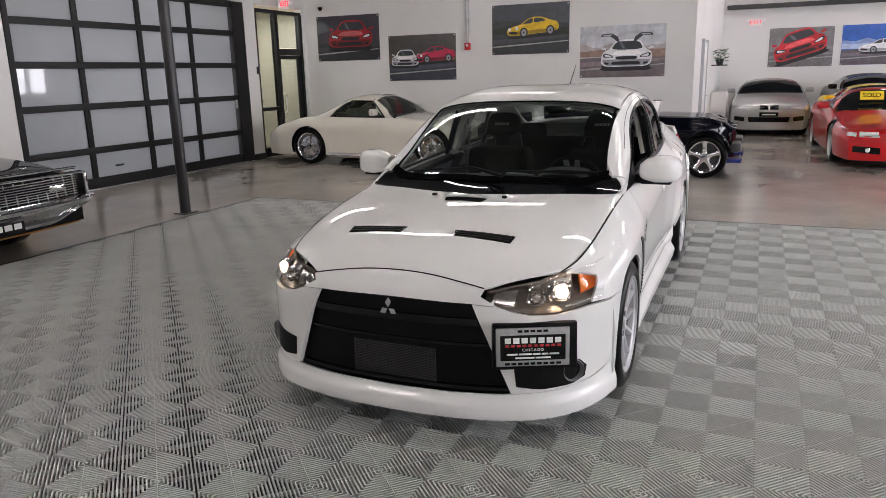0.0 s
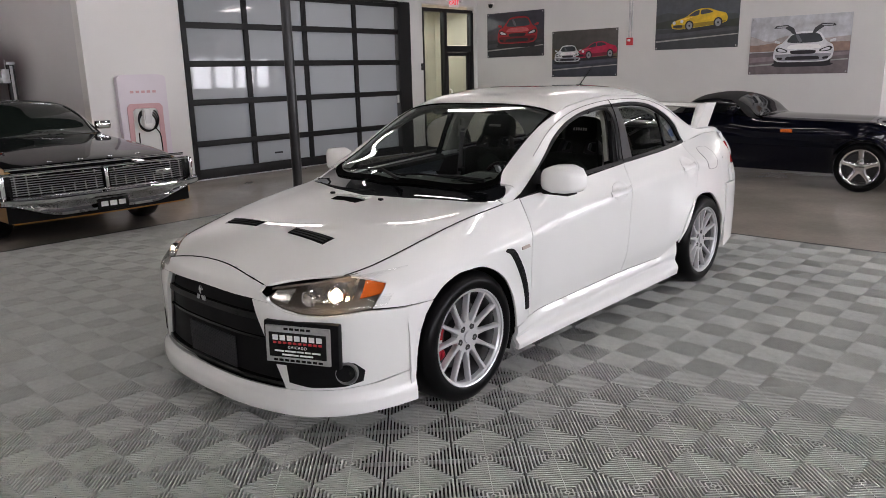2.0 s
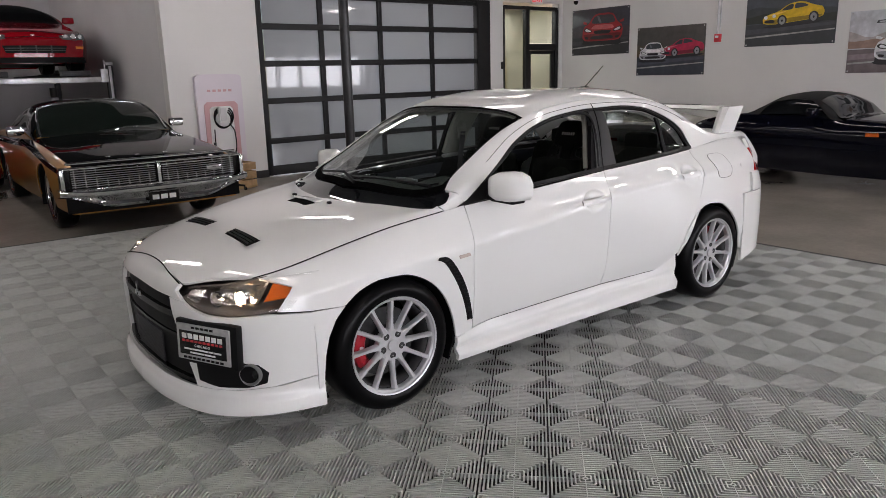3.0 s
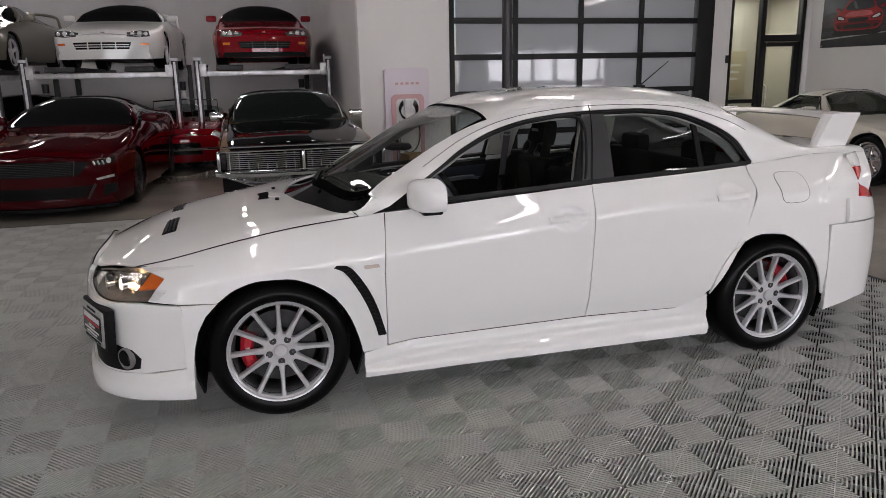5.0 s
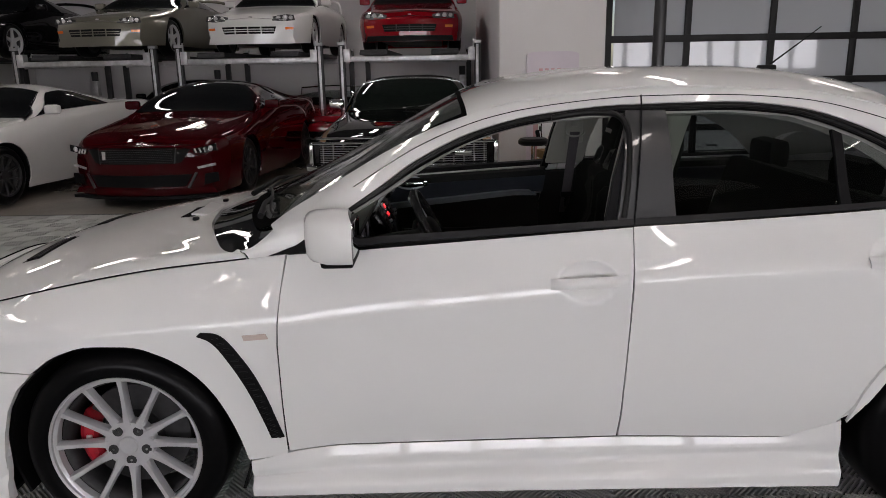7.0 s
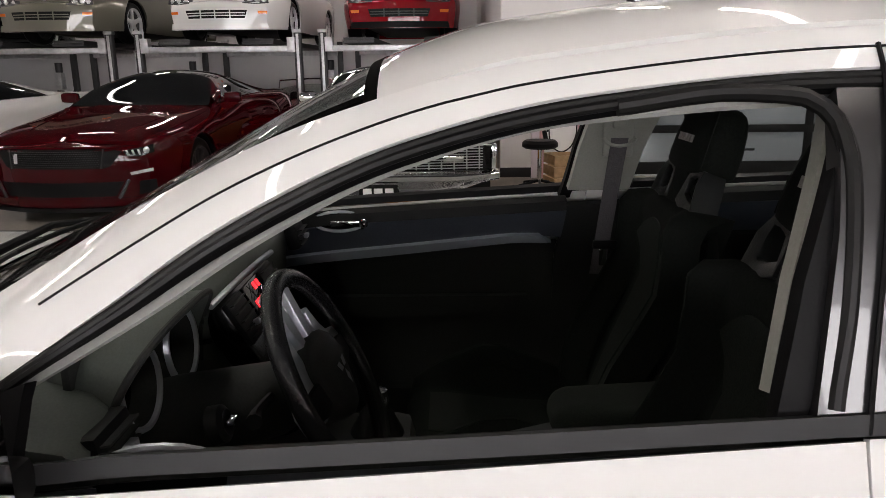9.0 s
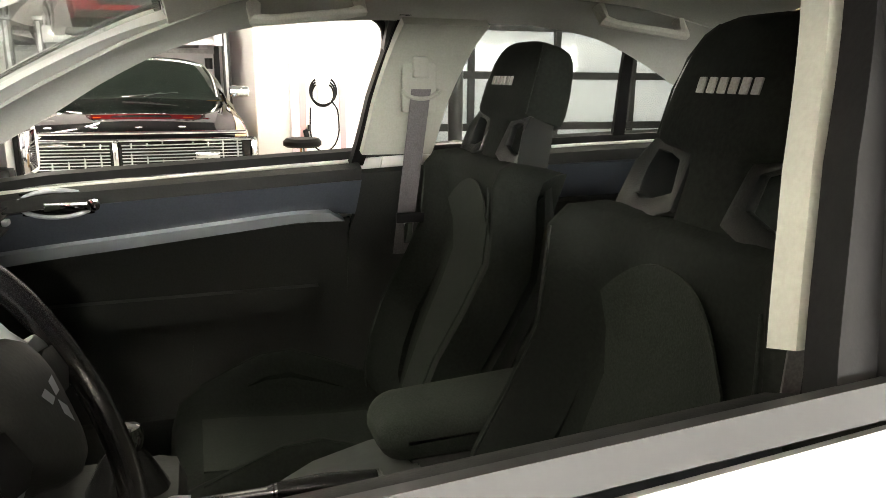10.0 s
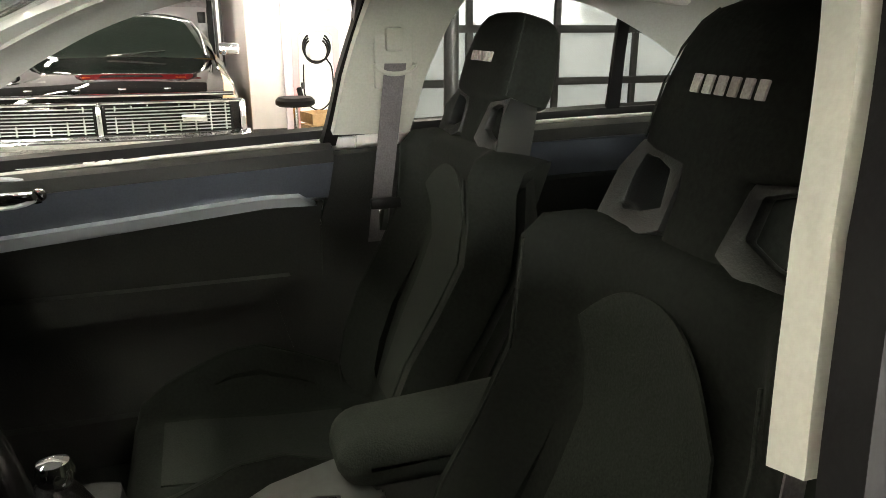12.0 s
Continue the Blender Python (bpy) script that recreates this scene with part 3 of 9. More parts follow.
def poster(label, cx, cz, w, h, y, ground, sky_c, band, cars):
    p = thing("poster", label, "poster", pose(cx, y, cz), "posters")
    part("board", box((0, 0.008, 0), (w, 0.012, h), 0.002), ink(*sky_c), p)
    z = 0.0005
    poly([(-w / 2 + 0.003, -h / 2 + 0.003), (w / 2 - 0.003, -h / 2 + 0.003), (w / 2 - 0.003, -h * 0.08), (-w / 2 + 0.003, -h * 0.12)], z, ink(*ground), "ground_shape", p)
    xs = np.linspace(-w / 2 + 0.003, w / 2 - 0.003, 14)
    top = [(x, h * (0.03 + 0.09 * noise.noise(Vector((x * 2.1 + cx, cx, 0))))) for x in xs]
    poly([(x, -h * 0.1 - 0.02 * (x > 0)) for x in xs] + top[::-1], z + 0.0004, ink(*band), "skyline_shape", p)
    ridge = [(x, h * (0.12 + 0.10 * noise.noise(Vector((x * 3.3 + cx, 7.0 + cx, 0))))) for x in xs]
    poly([(x, -h * 0.02) for x in xs] + ridge[::-1], z + 0.0002, ink(*[0.5 * (a + b) for a, b in zip(sky_c, band)]), "far_ridge", p)
    poly([(-w / 2 + 0.01, -h * 0.20), (w / 2 - 0.01, -h * 0.14), (w / 2 - 0.01, -h * 0.19), (-w / 2 + 0.01, -h * 0.29)], z + 0.0005, ink(*[1.6 * c for c in ground]), "road_streak", p)
    poly([(-w / 2 + 0.01, -h * 0.36), (w / 2 - 0.01, -h * 0.27), (w / 2 - 0.01, -h * 0.25), (-w / 2 + 0.01, -h * 0.33)], z + 0.0006, ink(0.35, 0.35, 0.34), "road_line", p)
    for args in cars:
        printed_car(p, args[0], args[1], args[2], args[3], z + 0.0016, args[4], *args[5:])
    for sx in (-1, 1):
        for sz in (-1, 1):
            part("corner_pin", lathe_bm([(0, -0.006), (0.012, -0.005), (0.014, 0.003), (0, 0.003)], 12, "y", m=Matrix.Translation((sx * (w / 2 - 0.03), 0, sz * (h / 2 - 0.03)))), STEEL, p)
    return p


YP = 10.395
poster("poster of a red coupe at dusk with dark surround", -6.70, 2.35, 1.5, 0.92, YP, (0.03, 0.03, 0.035), (0.035, 0.035, 0.05), (0.05, 0.04, 0.05), [(0.06, -0.06, 1.05, (0.34, 0.012, 0.02), True, 0.0, 0.12)])
poster("poster of a white and a red sports car on a road", -4.99, 1.90, 1.5, 0.9, YP, (0.04, 0.045, 0.06), (0.06, 0.055, 0.05), (0.12, 0.09, 0.05), [(-0.38, -0.08, 0.62, (0.7, 0.7, 0.73), True, 0.0, 0.1), (0.28, -0.02, 0.66, (0.45, 0.015, 0.06), False, 0.04)])
poster("poster of a yellow sports car cornering on a road", -2.71, 2.36, 1.52, 0.92, YP, (0.035, 0.038, 0.045), (0.05, 0.06, 0.075), (0.02, 0.025, 0.02), [(0.06, -0.04, 0.72, (0.72, 0.47, 0.01), False, 0.05)])
poster("poster of a white gullwing car in a desert", -0.97, 1.89, 1.54, 0.92, YP, (0.16, 0.13, 0.14), (0.55, 0.56, 0.6), (0.3, 0.2, 0.16), [(0.08, -0.16, 0.92, (0.74, 0.75, 0.78), True, 0.0, 0.08)])
pp = poster("poster of a red sports car tilted on a grey track", 2.33, 2.05, 1.6, 1.04, 19.385, (0.16, 0.15, 0.16), (0.2, 0.19, 0.2), (0.25, 0.24, 0.26), [(0.0, -0.08, 1.35, (0.62, 0.02, 0.03), True, 0.3, 0.1)])
poster("poster of a white sports car under a blue sky", 4.12, 2.06, 1.6, 1.04, 19.385, (0.12, 0.1, 0.12), (0.03, 0.12, 0.5), (0.45, 0.55, 0.75), [(0.15, -0.12, 0.75, (0.85, 0.85, 0.87), False)])
# gull wings raised over the white car
gull = next(o for o in scene.objects if o.name.startswith("poster") and abs(o.location.x + 0.97) < 0.01)
for sg in (-1, 1):
    poly([(0.08 + sg * 0.12, 0.17), (0.08 + sg * 0.16, 0.26), (0.08 + sg * 0.26, 0.32), (0.08 + sg * 0.44, 0.31), (0.08 + sg * 0.47, 0.27), (0.08 + sg * 0.30, 0.27), (0.08 + sg * 0.22, 0.22), (0.08 + sg * 0.17, 0.17)], 0.004, ink(0.05, 0.05, 0.06), "wing_shape", gull)
    poly([(0.08 + sg * 0.25, 0.30), (0.08 + sg * 0.43, 0.298), (0.08 + sg * 0.42, 0.285), (0.08 + sg * 0.29, 0.28)], 0.0044, ink(0.55, 0.56, 0.6), "wing_pane", gull)


# ---- wall fittings ----
def exit_sign(x, y, z, turn, s=1.0):
    e = thing("exit_sign", "white exit sign with red letters under emergency lamps", "sign", pose(x, y, z, 0, 0, turn), "exit signs")
    part("housing", box((0, 0, 0), (0.31 * s, 0.05, 0.19 * s), 0.006), PAPERW, e)
    cu = bpy.data.curves.new("letters", "FONT")
    cu.body, cu.size, cu.extrude, cu.align_x, cu.align_y = "EXIT", 0.155 * s, 0.002, "CENTER", "CENTER"
    tmp = new("letters", cu)
    me = bpy.data.meshes.new_from_object(tmp.evaluated_get(bpy.context.evaluated_depsgraph_get()))
    bpy.data.objects.remove(tmp)
    me.materials.append(mat("exit_red", (0.9, 0.03, 0.05), 0.4, emit=1.6))
    put("letters", me, e, "red glowing letters", pose(0, -0.028, 0, 90, 0, 0))
    for sg in (-1, 1):
        part("lamp_head", lathe_bm([(0, -0.05), (0.045, -0.05), (0.05, 0.0), (0.02, 0.03), (0, 0.03)], 16, "y", m=Matrix.Translation((sg * 0.2 * s, -0.02, 0.05))), PAPERW, e)
    return e


exit_sign(-7.68, 9.55, 3.03, 90)
exit_sign(1.15, 19.36, 2.75, 0)
al = thing("fire_alarm", "red wall alarm under a metal conduit", "alarm", pose(-3.98, 10.38, 2.08))
part("body", box((0, 0, 0), (0.12, 0.05, 0.14), 0.008), mat("alarm_red", (0.55, 0.02, 0.03), 0.35), al)
part("lens", box((0, -0.03, 0.02), (0.05, 0.03, 0.04), 0.006), PAPERW, al)
part("conduit", tube([(-0.02, 0.01, 0.07), (-0.02, 0.01, CEIL_Z - 2.08)], 0.018, 10), STEEL, al)
part("conduit", tube([(0.03, 0.01, 0.07), (0.03, 0.01, CEIL_Z - 2.08)], 0.014, 10), STEEL, al)
cm = thing("wall_camera", "small black dome camera high in the corner", "camera", pose(-7.3, 10.33, 2.98))
part("dome", lathe_bm([(0, -0.06), (0.03, -0.05), (0.045, -0.02), (0.05, 0.02), (0, 0.02)], 16, "z"), GLOSSBLK, cm)
part("bracket", box((0, 0.04, 0.03), (0.05, 0.08, 0.03), 0.004), PAPERW, cm)

# roller grille and beam over the back room
bb = thing("roof_beam", "black steel beam under the back room ceiling", "beam", pose(4.6, 19.0, 3.15))
part("beam", box((0, 0, 0), (8.4, 0.14, 0.12), 0.004), BLACK_STEEL, bb)
part("duct", box((1.2, 0.05, 0.55), (5.8, 0.6, 0.4), 0.01), BLACK_STEEL, bb)
for i in range(5):
    part("hanger", tube([(-3 + 1.3 * i, 0, 0.06), (-3 + 1.3 * i, 0, 1.148)], 0.012, 6), STEEL, bb)
sc = thing("side_cabinet", "white cabinet with ornaments against the side wall", "cabinet", pose(0.48, 16.0, FLOOR_Z))
part("body", box((0, 0, 0.5), (0.34, 0.9, 1.0), 0.01), WALL, sc)
part("door", box((0.18, -0.2, 0.5), (0.02, 0.4, 0.9), 0.005), WALL, sc)
part("door", box((0.18, 0.22, 0.5), (0.02, 0.4, 0.9), 0.005), WALL, sc)
hp = thing("hanging_plant", "grey-green potted plant on a wall shelf", "plant", pose(0.47, 15.4, 1.75))
part("shelf", box((0, 0, -0.14), (0.34, 0.5, 0.025), 0.004), BLACK_STEEL, hp)
part("pot", lathe_bm([(0, -0.127), (0.07, -0.127), (0.1, 0.0), (0.085, 0.0), (0.06, -0.1), (0, -0.1)], 20, "z"), DARKMETAL, hp)
rng = random.Random(5)
bm = bmesh.new()
for i in range(90):
    a, r, zz = rng.uniform(0, 6.28), rng.uniform(0.02, 0.26), rng.uniform(-0.05, 0.22)
    c = Vector((r * math.cos(a) * 0.7, r * math.sin(a), zz))
    d = Vector((math.cos(a), math.sin(a), rng.uniform(-0.6, 0.5))).normalized() * 0.06
    e = d.cross(Vector((rng.uniform(-1, 1), rng.uniform(-1, 1), 1))).normalized() * 0.02
    bm.faces.new([bm.verts.new(v) for v in (c - d, c + e, c + d, c - e)])
part("leaves", bm, mat("leaf", (0.07, 0.11, 0.06), 0.5, grain=0.2, scale=20), hp, smooth=0, kind="stuff")


# ---- the wall charger: a cut-out with a real charging cable ----
def charger():
    c = thing("charging_station", "white and pink electric car charging post with a coiled black cable", "charger", pose(-7.745, 2.58, FLOOR_Z))
    PINK = mat("charger_rose", (0.62, 0.36, 0.38), 0.35, stain=0.05)
    PALE = mat("charger_white", (0.72, 0.66, 0.72), 0.35, stain=0.05)

    def front(x, pts, th, m, name, par, label=""):
        bm = bmesh.new()
        f = bm.faces.new([bm.verts.new((x, y, z)) for y, z in pts])
        r = bmesh.ops.extrude_face_region(bm, geom=[f])
        bmesh.ops.translate(bm, vec=(th, 0, 0), verts=[v for v in r["geom"] if isinstance(v, bmesh.types.BMVert)])
        return part(name, bm, m, par, label)
    top = [(0.37 * math.copysign(abs(math.cos(a)) ** 0.35, math.cos(a)), 1.63 + 0.06 * math.sin(a)) for a in np.linspace(0, math.pi, 17)]
    front(0.0, [(-0.36, 0.0), (0.36, 0.0)] + top, 0.09, PALE, "body", c)
    # rose portal round a white recess
    arch = [(-0.27, 0.0), (-0.27, 1.22), (-0.22, 1.27), (0.22, 1.27), (0.27, 1.22), (0.27, 0.0), (0.215, 0.0), (0.19, 1.16), (0.15, 1.2), (-0.15, 1.2), (-0.19, 1.16), (-0.215, 0.0)]
    front(0.088, arch, 0.02, PINK, "portal", c, "rose-coloured arch round the recess")
    front(0.086, [(-0.215, 0.0), (-0.19, 1.16), (-0.15, 1.2), (0.15, 1.2), (0.19, 1.16), (0.215, 0.0)], 0.006, PAPERW, "recess", c)
    for i in range(5):
        w = 0.052
        part("brand_bar", box((0.092, -0.17 + 0.085 * i, 1.44), (0.004, w, 0.035), 0.001), PINK, c, "pale rose bar in place of a brand name", smooth=0)
    holder = part("holder", box((0.13, 0.0, 1.05), (0.08, 0.13, 0.30), 0.02), PAPERW, c)
    part("front_cap", box((0.175, 0.0, 1.08), (0.02, 0.1, 0.2), 0.01), mat_white_metal, holder)
    bm = bmesh.new()
    for k in range(3):
        r = 0.13 + 0.012 * k
        tube([(0.135 + 0.02 * k, r * math.sin(a), 1.0 + 0.02 * k - r * math.cos(a) * 1.05) for a in np.linspace(-2.5, 2.5, 26)], 0.011, 8, bm)
    part("cable_coil", bm, BLACKP, c, "coiled black cable")
    part("cable", tube(smooth_line([(0.13, 0.1, 0.93), (0.15, 0.17, 0.8), (0.15, 0.18, 0.6), (0.15, 0.13, 0.42), (0.15, 0.0, 0.33), (0.15, -0.13, 0.42), (0.15, -0.16, 0.6), (0.14, -0.15, 0.85)], 40), 0.009, 8), BLACKP, c)
    pl = part("plug", box((0.15, -0.2, 0.5), (0.05, 0.06, 0.2), 0.02, rot=rotx(12)), BLACKP, c)
    part("plug_tip", lathe_bm([(0, 0.0), (0.02, 0.0), (0.022, 0.07), (0, 0.07)], 14, "z", m=Matrix.Translation((0.15, -0.17, 0.58))), DARKMETAL, pl)


charger()

# ---- work stool and crate beside the charger ----
st = thing("work_stool", "low round black padded work stool", "stool", pose(-6.7, 2.2, FLOOR_Z))
part("seat", lathe_bm([(0, 0.48), (0.17, 0.48), (0.2, 0.5), (0.2, 0.54), (0.17, 0.57), (0, 0.575)], 32, "z"), BLACKP, st)
part("column", tube([(0, 0, 0.1), (0, 0, 0.48)], 0.025, 12), CHROME, st)
for i in range(5):
    a = 2 * math.pi * i / 5
    lg = part("leg", tube([(0, 0, 0.12), (0.25 * math.cos(a), 0.25 * math.sin(a), 0.07)], 0.016, 8), BLACKP, st)
    part("castor", lathe_bm([(0, -0.012), (0.03, -0.012), (0.03, 0.012), (0, 0.012)], 14, "y", m=Matrix.Translation((0.25 * math.cos(a), 0.25 * math.sin(a), 0.03))), BLACKP, lg)
cr = thing("wooden_crate", "small tan wooden crate beside the stool", "crate", pose(-6.95, 2.5, FLOOR_Z, 0, 0, 12))
CRATE = mat("crate_wood", (0.42, 0.27, 0.13), 0.6, grain=0.2, scale=18, stain=0.15)
for i in range(3):
    for s in (-1, 1):
        part("slat", box((s * 0.18, 0, 0.07 + 0.13 * i), (0.018, 0.34, 0.11), 0.003), CRATE, cr)
        part("slat", box((0, s * 0.16, 0.07 + 0.13 * i), (0.34, 0.018, 0.11), 0.003), CRATE, cr)
part("base", box((0, 0, 0.012), (0.34, 0.3, 0.02), 0.003), CRATE, cr)


# ---- four-post car lifts ----
def car_lift(y0, y1, x0=-10.13, x1=-14.6, z=1.66):
    cx, cy = (x0 + x1) / 2, (y0 + y1) / 2
    L = thing("car_lift", "grey steel four-post car lift with galvanised runways", "car lift", pose(cx, cy, FLOOR_Z), "car lifts")
    hx, hy = (x0 - x1) / 2, (y1 - y0) / 2
    for sx in (-1, 1):
        for sy in (-1, 1):
            col = part("post", box((sx * hx, sy * hy, 0.95), (0.11, 0.11, 1.9), 0.012), DARKMETAL, L)
            part("foot_plate", box((sx * hx, sy * hy, 0.008), (0.26, 0.26, 0.016), 0.003), DARKMETAL, col)
            part("ladder", box((sx * (hx + 0.062), sy * hy, 0.98), (0.012, 0.04, 1.8), 0.002), STEEL, col)
            part("head", box((sx * hx, sy * (hy - 0.0), 1.92), (0.14, 0.13, 0.05), 0.01), STEEL, col)
            part("pulley_box", box((sx * hx, sy * (hy - 0.1), z + 0.06), (0.16, 0.12, 0.22), 0.01), STEEL, col)
            part("rod", tube([(sx * hx, sy * (hy - 0.07), z), (sx * hx, sy * (hy - 0.07), 1.98)], 0.012, 8), STEEL, col)
        part("cross_beam", box((sx * hx, 0, z), (0.13, 2 * hy - 0.1, 0.09), 0.008), STEEL, L)
    for sy in (-1, 1):
        rw = part("runway", box((0, sy * hy * 0.52, z + 0.085), (2 * hx + 0.3, 0.48, 0.045), 0.006), DARKMETAL, L)
        part("side_flange", box((0, sy * hy * 0.52 + 0.235, z + 0.12), (2 * hx + 0.25, 0.012, 0.05), 0.002), DARKMETAL, rw)
        part("ramp_stop", box((hx + 0.12, sy * hy * 0.52, z + 0.13), (0.02, 0.46, 0.045), 0.003), DARKMETAL, rw)
    mb = part("motor_box", box((-hx + 0.35, hy - 0.16, 1.15), (0.18, 0.14, 0.34), 0.02), STEEL, L)
    part("motor", lathe_bm([(0, 0.0), (0.07, 0.0), (0.075, 0.2), (0, 0.2)], 18, "z", m=Matrix.Translation((-hx + 0.35, hy - 0.16, 1.32))), BLACK_STEEL, mb)
    return L


car_lift(-0.74, 1.62)
car_lift(-3.57, -1.12)
car_lift(-6.42, -4.02)
car_lift(-9.0 + 0.2, -6.85)


# ---- wheels, shared by all cars ----
WHEELS = {}


def spoke_mesh(r0, r1, w0, w1, z0, z1, th, face):
    """One spoke, standing upright over the hub."""
    bm = bmesh.new()
    k = 10
    rings = []
    for j in range(k):
        u = j / (k - 1)
        r, w, x = r0 + (r1 - r0) * u, w0 + (w1 - w0) * u, z0 + (z1 - z0) * u ** 1.5
        w *= 1 + 0.75 * (1 - u) ** 6 + 0.5 * u ** 8
        rings.append([bm.verts.new((x + b1, -a1, r)) for a1, b1 in ((-w, -th), (-w, -0.25 * th), (-0.6 * w, 0), (0.6 * w, 0), (w, -0.25 * th), (w, -th))])
    for j in range(k - 1):
        for q in range(6):
            p, s = rings[j], rings[j + 1]
            bm.faces.new((p[q], p[(q + 1) % 6], s[(q + 1) % 6], s[q]))
    bmesh.ops.recalc_face_normals(bm, faces=bm.faces)
    me = bpy.data.meshes.new("spoke")
    bm.to_mesh(me)
    bm.free()
    me.shade_smooth()
    me.set_sharp_from_angle(angle=radians(35))
    me.materials.append(face)
    return me


def wheel(parent, x, y, z, r=0.327, rim=0.232, width=0.245, style="twelve", side=1, caliper=None, face=ALLOY, turn=0.0, fine=True, clock=0.0):
    """A wheel whose outer face looks to local +x (side 1) or -x (side -1)."""
    key = (r, rim, width, style, caliper is not None, face.name, fine)
    hw = width / 2
    if key not in WHEELS:
        seg = 64 if fine else 32
        bm = bmesh.new()
        lathe_bm([(rim - 0.010, hw - 0.05), (rim - 0.0085, hw - 0.024), (rim - 0.004, hw - 0.019), (rim + 0.001, hw - 0.016), (rim + 0.003, hw - 0.008), (rim + 0.010, hw - 0.005), (rim + 0.013, hw - 0.012), (rim + 0.004, hw - 0.05), (rim - 0.010, hw - 0.05)], seg, "x", bm)
        bb = lathe_bm([(rim - 0.012, -hw + 0.02), (rim + 0.008, -hw + 0.01), (rim - 0.02, -hw + 0.05), (rim - 0.028, 0.0), (rim - 0.02, hw - 0.05), (rim - 0.012, hw - 0.05), (rim - 0.012, -hw + 0.02)], seg, "x")
        bmesh.ops.recalc_face_normals(bb, faces=bb.faces)
        barrel = bpy.data.meshes.new("barrel")
        bb.to_mesh(barrel)
        bb.free()
        barrel.shade_smooth()
        barrel.materials.append(DARKMETAL)
        hub = hw - 0.03
        if style == "twelve":
            sp = (12, spoke_mesh(0.066, rim - 0.006, 0.0115, 0.0088, hub - 0.006, hw - 0.02, 0.03, face))
            lathe_bm([(0, hub + 0.0), (0.028, hub + 0.002), (0.03, hub - 0.006), (0.05, hub - 0.010), (0.078, hub - 0.006), (0.084, hub - 0.018), (0.08, hub - 0.045), (0, hub - 0.045)], seg, "x", bm)
        elif style == "five":
            sp = (5, spoke_mesh(0.04, rim - 0.01, 0.032, 0.026, hub, hw - 0.025, 0.03, face))
            lathe_bm([(0, hub + 0.006), (0.05, hub + 0.004), (0.06, hub - 0.03), (0, hub - 0.03)], seg, "x", bm)
        elif style == "ten":
            sp = (10, spoke_mesh(0.05, rim - 0.01, 0.014, 0.011, hub - 0.005, hw - 0.025, 0.025, face))
            lathe_bm([(0, hub), (0.065, hub - 0.004), (0.07, hub - 0.03), (0, hub - 0.03)], seg, "x", bm)
        else:
            lathe_bm([(0, hub + 0.01), (0.03, hub + 0.012), (0.035, hub - 0.01), (0.07, hub - 0.02), (rim - 0.05, hub - 0.035), (rim - 0.012, hub - 0.03), (rim - 0.012, hub - 0.05), (0, hub - 0.05)], seg, "x", bm)
            sp = (5, spoke_mesh(0.05, rim - 0.05, 0.022, 0.034, hub - 0.004, hub - 0.012, 0.02, face))
        bmesh.ops.recalc_face_normals(bm, faces=bm.faces)
        me = bpy.data.meshes.new("wheel")
        bm.to_mesh(me)
        bm.free()
        me.shade_smooth()
        me.set_sharp_from_angle(angle=radians(35))
        me.materials.append(face)
        bt = lathe_bm([(rim - 0.004, -hw + 0.02), (rim + 0.02, -hw + 0.004), (r - 0.045, -hw), (r - 0.014, -hw + 0.018), (r - 0.002, -hw + 0.045), (r, -0.03), (r, 0.03), (r - 0.002, hw - 0.045), (r - 0.014, hw - 0.018),
                       (r - 0.045, hw), (rim + 0.035, hw - 0.001), (rim + 0.02, hw - 0.004), (rim + 0.010, hw - 0.010), (rim - 0.004, hw - 0.02)], seg, "x")
        bmesh.ops.recalc_face_normals(bt, faces=bt.faces)
        ty = bpy.data.meshes.new("tyre")
        bt.to_mesh(ty)
        bt.free()
        ty.shade_smooth()
        ty.set_sharp_from_angle(angle=radians(40))
        ty.materials.append(RUBBER)
        extra = [("barrel", barrel)]
        if fine:
            mm = Matrix.Translation((hub - 0.016, 0, 0.056))
            bl = lathe_bm([(0, 0.010), (0.0085, 0.009), (0.0105, 0.0), (0.0105, -0.01), (0, -0.01)], 8, "x", None, mm)
            mm = Matrix.Translation((hub - 0.0085, 0, 0.056))
            bc = lathe_bm([(0.0, 0.0), (0.0165, 0.0), (0.0165, 0.002), (0.0, 0.002)], 14, "x", None, mm)
            bd = lathe_bm([(0.085, -0.02), (0.172, -0.02), (0.172, 0.008), (0.085, 0.008), (0.08, 0.05), (0, 0.05), (0, -0.02), (0.085, -0.02)], 40, "x")
            for nm, b2, mt in (("lug_nut", bl, CHROME), ("lug_seat", bc, DARKMETAL), ("brake_disc", bd, DARKMETAL)):
                bmesh.ops.recalc_face_normals(b2, faces=b2.faces)
                md = bpy.data.meshes.new(nm)
                b2.to_mesh(md)
                b2.free()
                md.shade_smooth()
                md.set_sharp_from_angle(angle=radians(35))
                md.materials.append(mt)
                extra.append((nm, md))
        else:
            bd = lathe_bm([(0, -0.01), (rim - 0.03, -0.01), (rim - 0.03, 0.01), (0, 0.01)], 24, "x")
            md = bpy.data.meshes.new("brake_disc")
            bd.to_mesh(md)
            bd.free()
            md.materials.append(DARKMETAL)
            extra.append(("brake_disc", md))
        WHEELS[key] = (me, ty, extra, sp)
    me, ty, extra, sp = WHEELS[key]
    m = Matrix.Translation((x, y, z)) @ (Matrix.Rotation(math.pi, 4, "Z") if side < 0 else Matrix()) @ Matrix.Rotation(turn, 4, "X")
    w = put("wheel", me, parent, "", m)
    put("tyre", ty, w, "black rubber tyre")
